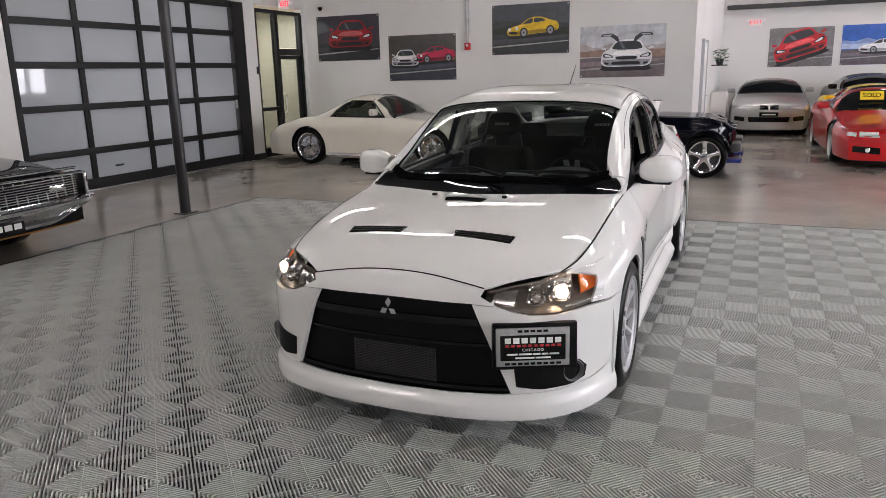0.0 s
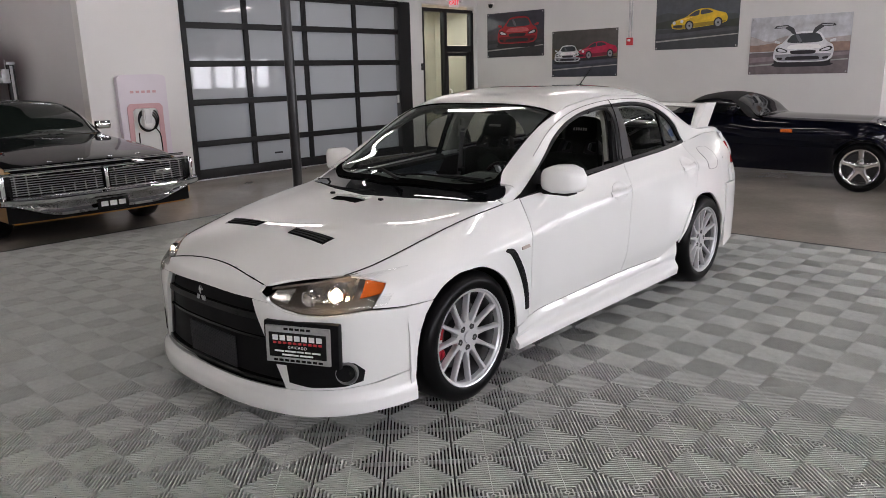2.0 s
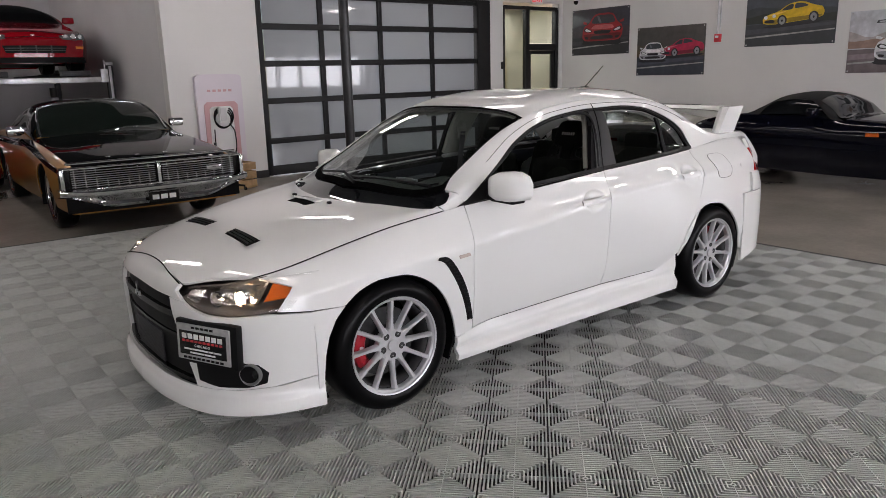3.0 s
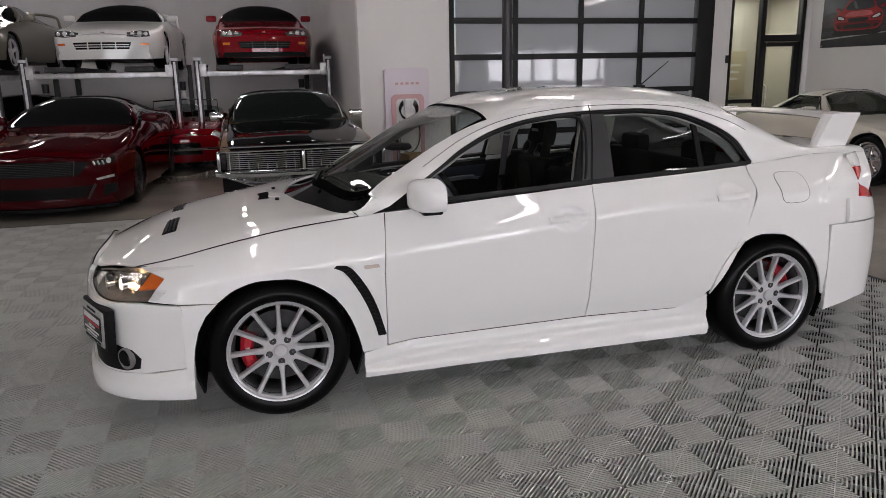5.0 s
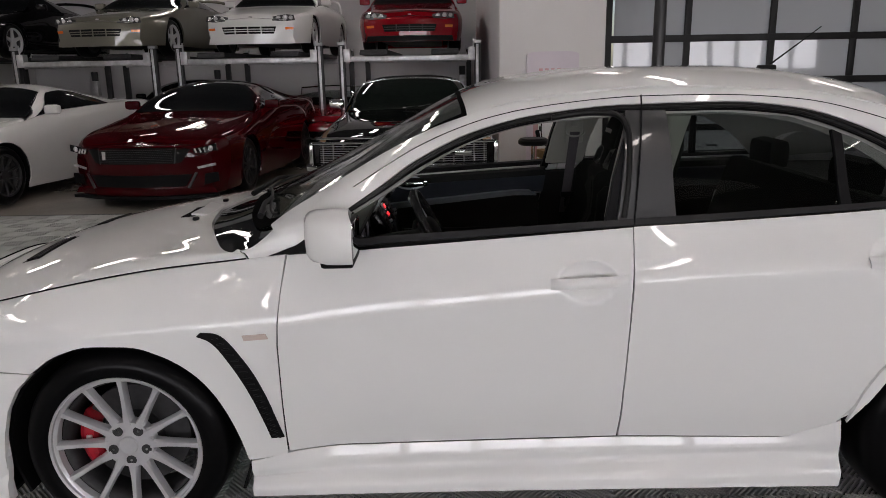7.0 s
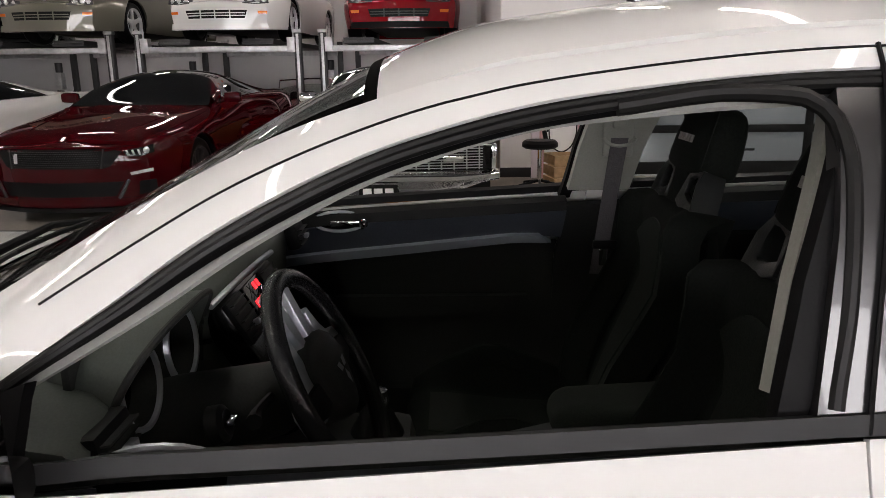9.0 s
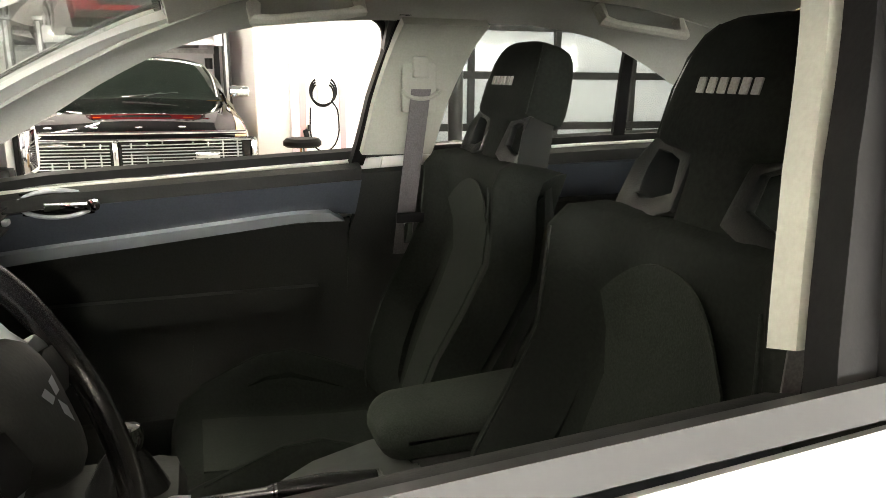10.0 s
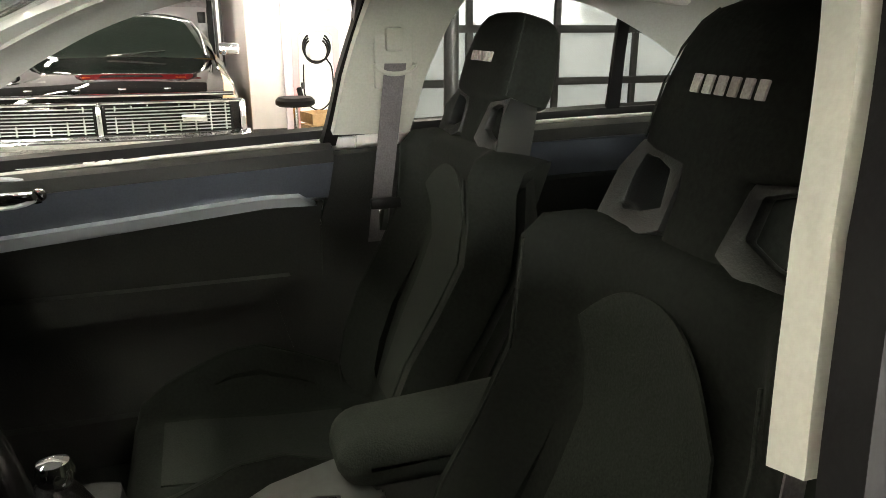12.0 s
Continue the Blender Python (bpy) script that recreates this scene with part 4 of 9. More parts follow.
    for i in range(sp[0]):
        put("spoke", sp[1], w, "", Matrix.Rotation(2 * math.pi * i / sp[0], 4, "X"))
    for nm, md in extra:
        for i in range(5 if nm.startswith("lug") else 1):
            put(nm, md, w, "", Matrix.Rotation(2 * math.pi * i / 5 + math.pi * nm.startswith("lug"), 4, "X"))
    if caliper:
        bm = bmesh.new()
        k = 12
        rings = []
        for i in range(k):
            a = math.pi + radians(-32 + 64 * i / (k - 1)) * 1.0
            d = Vector((0, math.cos(a), math.sin(a)))
            rings.append([bm.verts.new(d * rr + Vector((xx, 0, 0))) for rr, xx in ((0.122, -0.05), (0.122, 0.03), (0.134, 0.042), (0.165, 0.042), (0.182, 0.03), (0.182, -0.05))])
        for i in range(k - 1):
            for q in range(6):
                bm.faces.new((rings[i][q], rings[i][(q + 1) % 6], rings[i + 1][(q + 1) % 6], rings[i + 1][q]))
        bm.faces.new(rings[0])
        bm.faces.new(rings[-1][::-1])
        mm = Matrix.Rotation(clock - turn, 4, "X")
        if side < 0:
            mm = mm @ Matrix.Diagonal((1, -1, 1, 1))
        cp = part("brake_caliper", bm, caliper, w, "red brake caliper" if caliper is BRAKE_RED else "", mm)
        for i in range(3):
            b = radians(180 - 26 + 26 * i)
            part("caliper_boss", box((0.042, 0.148 * math.cos(b), 0.148 * math.sin(b)), (0.008, 0.02, 0.026), 0.003), PAPERW if i == 1 else caliper, cp)
    return w


# ---- the white sedan ----
EVO = thing("white_sedan", "white sports sedan with lit headlamps and open front windows", "car", pose(0.02, 0.0, 0.0))
EK = [
    # sill edge, sill top, widest line, crease, belt, roof rail, middle
    [(-0.75, 0.70, 0.15), (-0.40, 0.865, 0.14), (0.0, 0.87, 0.14), (0.38, 0.862, 0.14), (1.2, 0.855, 0.135), (2.3, 0.855, 0.14), (2.7, 0.865, 0.16), (3.0, 0.86, 0.21), (3.2, 0.84, 0.23), (3.4, 0.80, 0.25), (3.55, 0.74, 0.27)],
    [(-0.75, 0.72, 0.30), (-0.40, 0.878, 0.30), (0.0, 0.885, 0.30), (0.38, 0.86, 0.265), (0.7, 0.80, 0.285), (1.57, 0.795, 0.297), (2.1, 0.80, 0.29), (2.3, 0.845, 0.36), (2.7, 0.885, 0.36), (3.0, 0.872, 0.36), (3.2, 0.85, 0.36), (3.4, 0.81, 0.36), (3.55, 0.75, 0.36)],
    [(-0.75, 0.70, 0.52), (-0.40, 0.872, 0.50), (0.0, 0.895, 0.50), (0.38, 0.875, 0.46), (0.7, 0.842, 0.46), (1.57, 0.838, 0.46), (2.1, 0.85, 0.47), (2.4, 0.888, 0.52), (2.7, 0.90, 0.52), (3.0, 0.882, 0.52), (3.2, 0.855, 0.52), (3.4, 0.80, 0.52), (3.55, 0.73, 0.52)],
    [(-0.75, 0.68, 0.62), (-0.40, 0.846, 0.665), (0.0, 0.882, 0.705), (0.38, 0.876, 0.725), (0.7, 0.856, 0.735), (1.15, 0.852, 0.775), (1.6, 0.85, 0.825), (2.24, 0.862, 0.87), (2.7, 0.862, 0.885), (3.0, 0.84, 0.895), (3.2, 0.81, 0.90), (3.4, 0.75, 0.90), (3.55, 0.69, 0.90)],
    [(-0.83, 0.44, 0.672), (-0.72, 0.575, 0.708), (-0.60, 0.675, 0.734), (-0.45, 0.722, 0.765), (-0.2, 0.748, 0.822), (0.1, 0.755, 0.875), (0.4, 0.757, 0.908), (0.5, 0.764, 0.92), (0.83, 0.775, 0.955), (1.65, 0.775, 1.0), (2.2, 0.752, 1.025), (2.64, 0.70, 1.042), (3.0, 0.665, 1.07), (3.2, 0.65, 1.075), (3.4, 0.62, 1.07), (3.55, 0.58, 1.06)],
    [(-0.83, 0.38, 0.69), (-0.75, 0.39, 0.728), (-0.60, 0.41, 0.788), (-0.45, 0.43, 0.832), (-0.2, 0.46, 0.878), (0.0, 0.49, 0.904), (0.2, 0.565, 0.922), (0.3, 0.63, 0.93), (0.38, 0.675, 0.945), (0.5, 0.665, 1.015), (0.63, 0.65, 1.085), (0.84, 0.632, 1.205), (1.06, 0.615, 1.31), (1.28, 0.603, 1.375), (1.71, 0.592, 1.41),
     (2.14, 0.582, 1.392), (2.48, 0.57, 1.33), (2.73, 0.56, 1.235), (2.95, 0.555, 1.14), (3.1, 0.55, 1.105), (3.4, 0.5, 1.10), (3.55, 0.46, 1.09)],
    [(-0.84, 0, 0.715), (-0.75, 0, 0.752), (-0.60, 0, 0.808), (-0.45, 0, 0.848), (-0.2, 0, 0.893), (0.0, 0, 0.918), (0.12, 0, 0.932), (0.2, 0, 0.952), (0.4, 0, 1.042), (0.63, 0, 1.153), (0.84, 0, 1.265), (1.06, 0, 1.372), (1.15, 0, 1.408), (1.28, 0, 1.438), (1.71, 0, 1.472), (2.0, 0, 1.472), (2.14, 0, 1.465),
     (2.48, 0, 1.42), (2.73, 0, 1.32), (2.95, 0, 1.20), (3.1, 0, 1.125), (3.4, 0, 1.11), (3.55, 0, 1.10)],
]
BODY = Loft(EK, sharp=(1, 3), crown=0.3)


def sm(row):
    """The same curve, rounded through its points."""
    return [tuple(p) for p in smooth_line(row, 60)]


SCOOPBLK = mat("matt_black_opening", (0.002, 0.002, 0.002), 0.9, spec=0.02, grain=0.1)
F_ARCH = [tuple(p) for p in smooth_line([(-0.262, 0.584), (-0.18, 0.640), (-0.06, 0.672), (0.05, 0.670), (0.16, 0.634), (0.26, 0.56), (0.33, 0.45), (0.373, 0.32), (0.383, 0.27)], 28)]
R_ARCH = [tuple(p) for p in smooth_line([(2.285, 0.37), (2.30, 0.45), (2.36, 0.57), (2.45, 0.645), (2.57, 0.685), (2.70, 0.675), (2.82, 0.61), (2.92, 0.51), (2.98, 0.40), (3.01, 0.30)], 30)]


def both(name, P, th, m, label="", lift=0.0, core=None, parent=None):
    out = []
    for sg in (1, -1):
        Q = P if sg > 0 else flip(P)
        c = None if core is None else (core[0] * sg, core[1], core[2])
        out.append(shell(name, Q, th, m, parent or EVO, label, lift=lift, core=c))
    return out


fender = BODY.patch([[(-0.555, 0.600), (-0.42, 0.590), (-0.32, 0.586)] + F_ARCH + [(0.505, 0.277)], [(-0.475, 0.70), (-0.36, 0.69), (-0.16, 0.70), (0.05, 0.725), (0.25, 0.72), (0.5, 0.66)], [(-0.59, 3.99), (-0.3, 3.99), (-0.1, 3.99), (0.1, 3.99), (0.3, 3.99), (0.525, 4.0)]], 110, 9)
both("front_fender", fender, 0.012, WHITE)
door_f = BODY.patch([[(0.510, 0.287), (1.571, 0.302)], [(0.506, 0.45), (1.5755, 0.48)], [(0.5045, 0.66), (1.586, 0.70)], [(0.517, 0.82), (1.593, 0.88)], [(0.531, 0.922), (1.600, 0.994)]], 150, 16)
HANDLES = ((1.4575, 0.844), (2.39, 0.899))


def dish(P, at):
    """Press the shallow finger bowl behind a door handle into a panel."""
    d = ((P[..., 1] - at[0]) / 0.092) ** 2 + ((P[..., 2] - at[1]) / 0.058) ** 2
    P[..., 0] -= 0.024 * np.clip(1.25 * (1 - d), 0, 1) ** 0.8
    return P


door_f = dish(door_f, HANDLES[0])
DOORS = both("front_door", door_f, 0.012, WHITE)
door_r = BODY.patch([[(1.576, 0.302), (2.134, 0.292)], [(1.578, 0.34), (2.260, 0.36)], [(1.579, 0.41), (2.300, 0.44)], [(1.58, 0.48), (2.351, 0.52)], [(1.585, 0.59), (2.410, 0.63)], [(1.59, 0.70), (2.475, 0.73)], [(1.594, 0.80), (2.510, 0.83)], [(1.597, 0.88), (2.549, 0.93)], [(1.6005, 0.945), (2.555, 0.985)], [(1.604, 0.996), (2.560, 1.036)]], 130, 7)
door_r = dish(door_r, HANDLES[1])
RDOORS = both("rear_door", door_r, 0.012, WHITE)
sill = BODY.patch([[(0.39, 0.14), (2.285, 0.142)], [(0.39, 0.20), (2.285, 0.24)], [(0.39, 0.264), (0.53, 0.283), (1.57, 0.297), (2.12, 0.289), (2.275, 0.367)]], 60, 6)
up = np.linspace(0, 1, sill.shape[0])[:, None]
sill[..., 0] += -0.016 * np.exp(-((up - 0.52) / 0.13) ** 2) + 0.010 * np.exp(-((up - 0.22) / 0.12) ** 2)
both("side_skirt", sill, 0.02, WHITE)
quarter = BODY.patch([R_ARCH + [(3.02, 0.30)], [(2.30, 0.40), (2.41, 0.60), (2.56, 0.78), (2.75, 0.80), (2.95, 0.70), (3.02, 0.55)], [(2.265, 0.37), (2.355, 0.53), (2.48, 0.74), (2.552, 0.93), (2.565, 1.038), (2.8, 1.055), (3.03, 1.072)]], 80, 9)
both("rear_quarter_panel", quarter, 0.012, WHITE)
# roof side rails, from the foot of the windscreen to the boot
rail = BODY.patch([sm([(0.535, 0.935), (0.70, 1.045), (0.82, 1.125), (0.94, 1.205), (1.13, 1.29), (1.32, 1.335), (1.60, 1.36), (1.9, 1.365), (2.12, 1.345), (2.34, 1.28), (2.52, 1.18), (2.62, 1.05)]),
                   sm([(0.468, 4.95), (0.55, 5.045), (0.70, 5.06), (0.88, 5.055), (1.06, 5.015), (1.32, 4.985), (1.60, 4.985), (1.9, 4.985), (2.14, 4.985), (2.40, 4.985), (2.66, 4.985), (2.86, 4.985)])], 120, 7)
ridge = np.clip(1 - (rail[..., 1] - 0.45) / 0.75, 0, 1) ** 0.5
rail[..., 2] += 0.012 * ridge * np.sin(np.linspace(0, 1, rail.shape[0]) * math.pi / 2)[:, None]
both("roof_rail", rail, 0.03, WHITE)
cheek = BODY.patch([[(0.408, 4.004), (0.531, 4.004)], [(0.382, 4.40), (0.533, 4.02)], [(0.488, 4.91), (0.535, 4.04)]], 12, 4)
both("pillar_foot", cheek, 0.012, WHITE)
cpillar = BODY.patch([[(2.60, 4.012), (2.8, 4.012), (3.05, 4.012)], [(2.685, 4.33), (2.85, 4.35), (3.06, 4.40)], [(2.77, 4.68), (2.9, 4.70), (3.075, 4.72)], [(2.862, 4.985), (2.96, 4.985), (3.09, 4.985)]], 24, 6)
both("rear_pillar", cpillar, 0.02, WHITE)
roof = BODY.patch([[(1.10, 5.012), (1.5, 5.012), (2.0, 5.012), (2.52, 5.012)], [(1.088, 5.5), (1.5, 5.5), (2.0, 5.5), (2.49, 5.5)], [(1.09, 6), (1.5, 6), (2.0, 6), (2.46, 6)]], 46, 8)
roof_full = np.concatenate([roof, flip(roof)[-2::-1]])
shell("roof", roof_full, 0.02, WHITE, EVO, core=(0, 1.8, 0.8))
def edge(places, ys):
    """The y of an edge that runs across the car, by section place."""
    return lambda q: float(herm(np.array(places), np.array(ys), np.array([q]))[0])


REAR_EDGE = edge([4.0, 4.5, 5.0, 5.5, 6.0], [0.402, 0.36, 0.268, 0.152, 0.10])
NOSE_EDGE = edge([4.0, 4.2, 4.4, 4.7, 5.0, 6.0], [-0.59, -0.668, -0.735, -0.79, -0.815, -0.815])
SCREEN_EDGE = edge([4.9, 5.01, 5.25, 5.5, 6.0], [0.50, 0.475, 0.385, 0.325, 0.265])
SCREEN_TOP = edge([5.0, 5.25, 5.5, 6.0], [1.096, 1.090, 1.085, 1.084])
ACROSS = [4.03, 4.1, 4.2, 4.3, 4.4, 4.5, 4.6, 4.7, 4.8, 4.9, 5.0, 5.1, 5.2, 5.35, 5.5, 5.65, 5.8, 6.0]
hood_half = BODY.patch([[(NOSE_EDGE(q), q), (-0.3, q), (-0.1, q), (0.1, q), (REAR_EDGE(q), q)] for q in ACROSS], 60, 3)
hood = np.concatenate([hood_half, flip(hood_half)[-2::-1]])
HOOD = shell("hood", hood, 0.012, WHITE, EVO, core=(0, -0.2, 0.3))
cowl = BODY.patch([[(REAR_EDGE(q) + 0.004, q), (SCREEN_EDGE(max(q, 4.93)) + 0.004, max(q, 4.93))] for q in ACROSS if q > 4.35], 8, 2)
shell("cowl", np.concatenate([cowl, flip(cowl)[-2::-1]]), 0.008, DARKGLASS, EVO, "glossy black scuttle under the windscreen", core=(0, 0.2, 0.3), lift=-0.008)
ws = BODY.patch([[(SCREEN_EDGE(q), q), (SCREEN_TOP(q), q)] for q in (5.04, 5.1, 5.16, 5.25, 5.35, 5.5, 5.65, 5.8, 6.0)], 30, 3)
WS = shell("windscreen", np.concatenate([ws, flip(ws)[-2::-1]]), 0.006, SCREEN, EVO, core=(0, 1.0, 0.5), lift=-0.004)
for (a, b) in ((5.05, 5.085),):
    fr = BODY.patch([[(0.475, a), (1.09, a)], [(0.455, b), (1.09, b)]], 30, 2)
    for sg in (1, -1):
        shell("screen_border", fr if sg > 0 else flip(fr), 0.004, SCOOPBLK, WS, core=(0, 1.0, 0.5), lift=0.001)
tb = BODY.patch([[(1.084, 5.02), (1.099, 5.01)], [(1.072, 5.5), (1.087, 5.5)], [(1.072, 6), (1.087, 6)]], 4, 8)
shell("screen_border", np.concatenate([tb, flip(tb)[-2::-1]]), 0.004, SCOOPBLK, WS, core=(0, 1.0, 0.5), lift=0.001)
bl = BODY.patch([[(SCREEN_EDGE(q) - 0.004, q), (SCREEN_EDGE(q) + 0.045, q)] for q in (5.01, 5.08, 5.16, 5.25, 5.35, 5.5, 5.65, 5.8, 6.0)], 4, 3)
shell("screen_border", np.concatenate([bl, flip(bl)[-2::-1]]), 0.004, SCOOPBLK, WS, core=(0, 1.0, 0.5), lift=0.001)
rg = BODY.patch([[(2.53, 5.01), (2.88, 5.01)], [(2.49, 5.5), (2.93, 5.5)], [(2.47, 6), (2.98, 6)]], 20, 7)
for x0, x1 in ((0.12, -0.52), (0.62, 0.02)):
    blade = []
    for u in np.linspace(0, 1, 14):
        x = abs(x0 + (x1 - x0) * u)
        y = SCREEN_EDGE(max(5.02, BODY.s_of_x(0.42, x))) + 0.045 + 0.03 * math.sin(u * math.pi)
        p = BODY.at(y, max(5.02, BODY.s_of_x(y, x)))
        blade.append((x0 + (x1 - x0) * u, float(p[1]), float(p[2]) + 0.014))
    wp = part("wiper", tube(blade, 0.0055, 6), BLACKP, EVO, "black wiper blade")
    part("wiper_arm", tube([(blade[0][0], blade[0][1] - 0.06, blade[0][2] - 0.008), (blade[4][0], blade[4][1] - 0.02, blade[4][2] + 0.014), blade[7]], [0.011, 0.008, 0.006], 8), BLACKP, wp)
shell("rear_screen", np.concatenate([rg, flip(rg)[-2::-1]]), 0.006, TINT, EVO, core=(0, 2.2, 0.6), lift=-0.004)
tk = BODY.patch([[(3.05, 4.62), (3.45, 4.62)], [(3.0, 5.3), (3.49, 5.3)], [(3.0, 6), (3.50, 6)]], 14, 7)
shell("boot_lid", np.concatenate([tk, flip(tk)[-2::-1]]), 0.02, WHITE, EVO, core=(0, 3.0, 0.6))
sh = BODY.patch([[(3.04, 1.076), (3.47, 1.066)], [(3.05, 4.6), (3.46, 4.6)]], 10, 4)
both("boot_shoulder", sh, 0.02, WHITE)

PILLAR = mat("satin_pillar_film", (0.013, 0.013, 0.014), 0.28, spec=0.9, coat=0.5, grain=0.1, scale=60)
# black side-window surrounds, pillars and glass
belt = BODY.patch([[(0.56, 0.925), (0.83, 0.957), (1.62, 1.0), (2.2, 1.027), (2.60, 1.042)], [(0.575, 0.945), (0.83, 0.977), (1.62, 1.02), (2.2, 1.045), (2.605, 1.06)]], 50, 2)
both("belt_moulding", belt, 0.02, mat("satin_belt_strip", (0.018, 0.018, 0.019), 0.38, spec=0.25), "black window sill strip", lift=0.003)
frame_top = BODY.patch([sm([(0.59, 0.957), (0.73, 1.054), (0.83, 1.116), (0.945, 1.190), (1.13, 1.274), (1.32, 1.319), (1.585, 1.345), (1.9, 1.348), (2.11, 1.330), (2.31, 1.266), (2.48, 1.172), (2.575, 1.062)]),
                        sm([(0.55, 0.945), (0.70, 1.046), (0.82, 1.124), (0.94, 1.204), (1.13, 1.289), (1.32, 1.334), (1.60, 1.359), (1.9, 1.364), (2.12, 1.344), (2.34, 1.279), (2.52, 1.179), (2.62, 1.051)])], 110, 4)
SEALS = both("window_seal", frame_top, 0.018, BLACKP, "black rubber window seal", lift=-0.004)
SEALRUB = mat("seal_rubber", (0.006, 0.006, 0.006), 0.4, spec=0.25, grain=0.1, scale=90)
for k, sg in enumerate((1, -1)):
    for row, dx, rr in ((0, 0.0, 0.006), (2, 0.002, 0.005)):
        part("seal_lip", tube([(sg * (float(p[0]) + dx - 0.006), p[1], p[2]) for p in frame_top[row][2:-2]], rr, 8), SEALRUB, SEALS[k])
    part("door_gap", tube([(sg * (float(p[0]) + 0.0005), p[1], p[2] + 0.0005) for p in rail[3][14:-8]], 0.0015, 6), BLACKP, SEALS[k])
    part("door_gap", tube([(sg * (float(p[0]) + 0.001), p[1], p[2]) for p in BODY.patch([[(1.604, 1.0), (1.604, 1.01)], [(1.625, 1.2), (1.625, 1.21)], [(1.645, 1.385), (1.645, 1.386)]], 2, 6)[:, 0]], 0.003, 6), BLACKP, SEALS[k])
for k, sg in enumerate((1, -1)):
    bend = [BODY.at(y, BODY.s_of_z(y, z)) for y, z in smooth_line([(1.36, 1.322), (1.48, 1.336), (1.55, 1.332), (1.586, 1.308), (1.597, 1.255), (1.590, 1.12), (1.575, 1.02)], 30)]
    part("window_corner", tube([(sg * (float(p[0]) - 0.008), p[1], p[2]) for p in bend], 0.010, 10), SEALRUB, SEALS[k], "rounded rubber corner of the open window")
bp = BODY.patch([[(1.555, 1.016), (1.735, 1.026)], [(1.58, 1.2), (1.725, 1.2)], [(1.59, 1.342), (1.715, 1.342)]], 8, 6)
both("door_pillar", bp, 0.03, PILLAR, "black pillar between the doors", lift=-0.004)
qp = BODY.patch([[(2.255, 1.045), (2.29, 1.046)], [(2.245, 1.16), (2.275, 1.16)], [(2.235, 1.275), (2.265, 1.262)]], 4, 6)
both("quarter_bar", qp, 0.015, BLACKP, lift=-0.005)
rw = BODY.patch([[(1.735, 1.03), (2.26, 1.046)], [(1.725, 1.2), (2.255, 1.17)], [(1.715, 1.335), (1.9, 1.338), (2.11, 1.32), (2.245, 1.275)]], 26, 6)
both("rear_side_window", rw, 0.004, TINT, "tinted rear side window", lift=-0.014)
qw = BODY.patch([[(2.28, 1.048), (2.565, 1.062)], [(2.265, 1.265), (2.31, 1.25), (2.47, 1.165), (2.555, 1.075)]], 12, 6)
both("quarter_window", qw, 0.004, TINT, "tinted quarter window", lift=-0.012)
tri = BODY.patch([[(0.475, 0.918), (0.72, 0.945)], [(0.56, 0.95), (0.735, 1.03)], [(0.66, 1.02), (0.74, 1.05)]], 8, 3)
both("mirror_base", tri, 0.02, BLACKP, "black corner plate of the mirror", lift=0.006)


# plan curve of the bumpers
def plan_curve(pts):
    P = np.asarray(pts, float)
    d = np.concatenate([[0], np.cumsum(np.linalg.norm(np.diff(P, axis=0), axis=1))])
    d /= d[-1]
    return lambda t: np.stack([herm(d, P[:, 0], t), herm(d, P[:, 1], t)], axis=-1)


F_PLAN = plan_curve([(0.0, -0.905), (0.22, -0.898), (0.42, -0.868), (0.60, -0.805), (0.72, -0.71), (0.79, -0.61), (0.842, -0.49), (0.872, -0.385)])
F_OUT = ([0.10, 0.125, 0.165, 0.20, 0.235, 0.27, 0.35, 0.45, 0.55, 0.62, 0.68, 0.72, 0.75, 0.80], [0.012, 0.026, 0.034, 0.030, 0.008, 0.0, 0.0, 0.002, 0.004, -0.004, -0.028, -0.062, -0.105, -0.2])


def front_at(t, z):
    """The bumper's surface: t 0 in the middle, 1 at the wheel arch."""
    t, z = np.broadcast_arrays(np.asarray(t, float), np.asarray(z, float))
    p = F_PLAN(np.clip(t, 0, 1).ravel()).reshape(t.shape + (2,))
    e = 0.004
    q = F_PLAN(np.clip(t + e, 0, 1).ravel()).reshape(t.shape + (2,)) - F_PLAN(np.clip(t - e, 0, 1).ravel()).reshape(t.shape + (2,))
    n = np.stack([-q[..., 1], q[..., 0]], axis=-1)
    n = -n / (np.linalg.norm(n, axis=-1, keepdims=True) + 1e-9)
    n = np.where((n[..., 1:] > 0), -n, n)
    o = herm(np.array(F_OUT[0]), np.array(F_OUT[1]), z.ravel()).reshape(z.shape)[..., None] * (0.45 + 0.55 * (1 - np.clip(t, 0, 1)) ** 0.6)[..., None]
    xy = p + n * o
    return np.stack([xy[..., 0], xy[..., 1], z], axis=-1)


T_OF = [float(v) for v in np.linspace(0, 1, 201)]
T_X = F_PLAN(np.array(T_OF))[:, 0]


def t_of_x(x):
    return float(np.interp(x, T_X, T_OF))


def front_patch(rows, nx=30, ny=6, byx=True):
    C = []
    for row in rows:
        R = resample(row, nx)
        C.append([(t_of_x(v) if byx else v, z) for v, z in R])
    C = np.array(C)
    t = np.linspace(0, len(rows) - 1, ny * (len(rows) - 1) + 1)
    i = np.clip(t.astype(int), 0, len(rows) - 2)
    u = (t - i)[:, None, None]
    G = C[i] * (1 - u) + C[i + 1] * u
    return front_at(G[..., 0], G[..., 1])


def full(P):
    """Both halves of a patch that begins on the middle line."""
    return np.concatenate([flip(P)[:, :0:-1], P], axis=1)


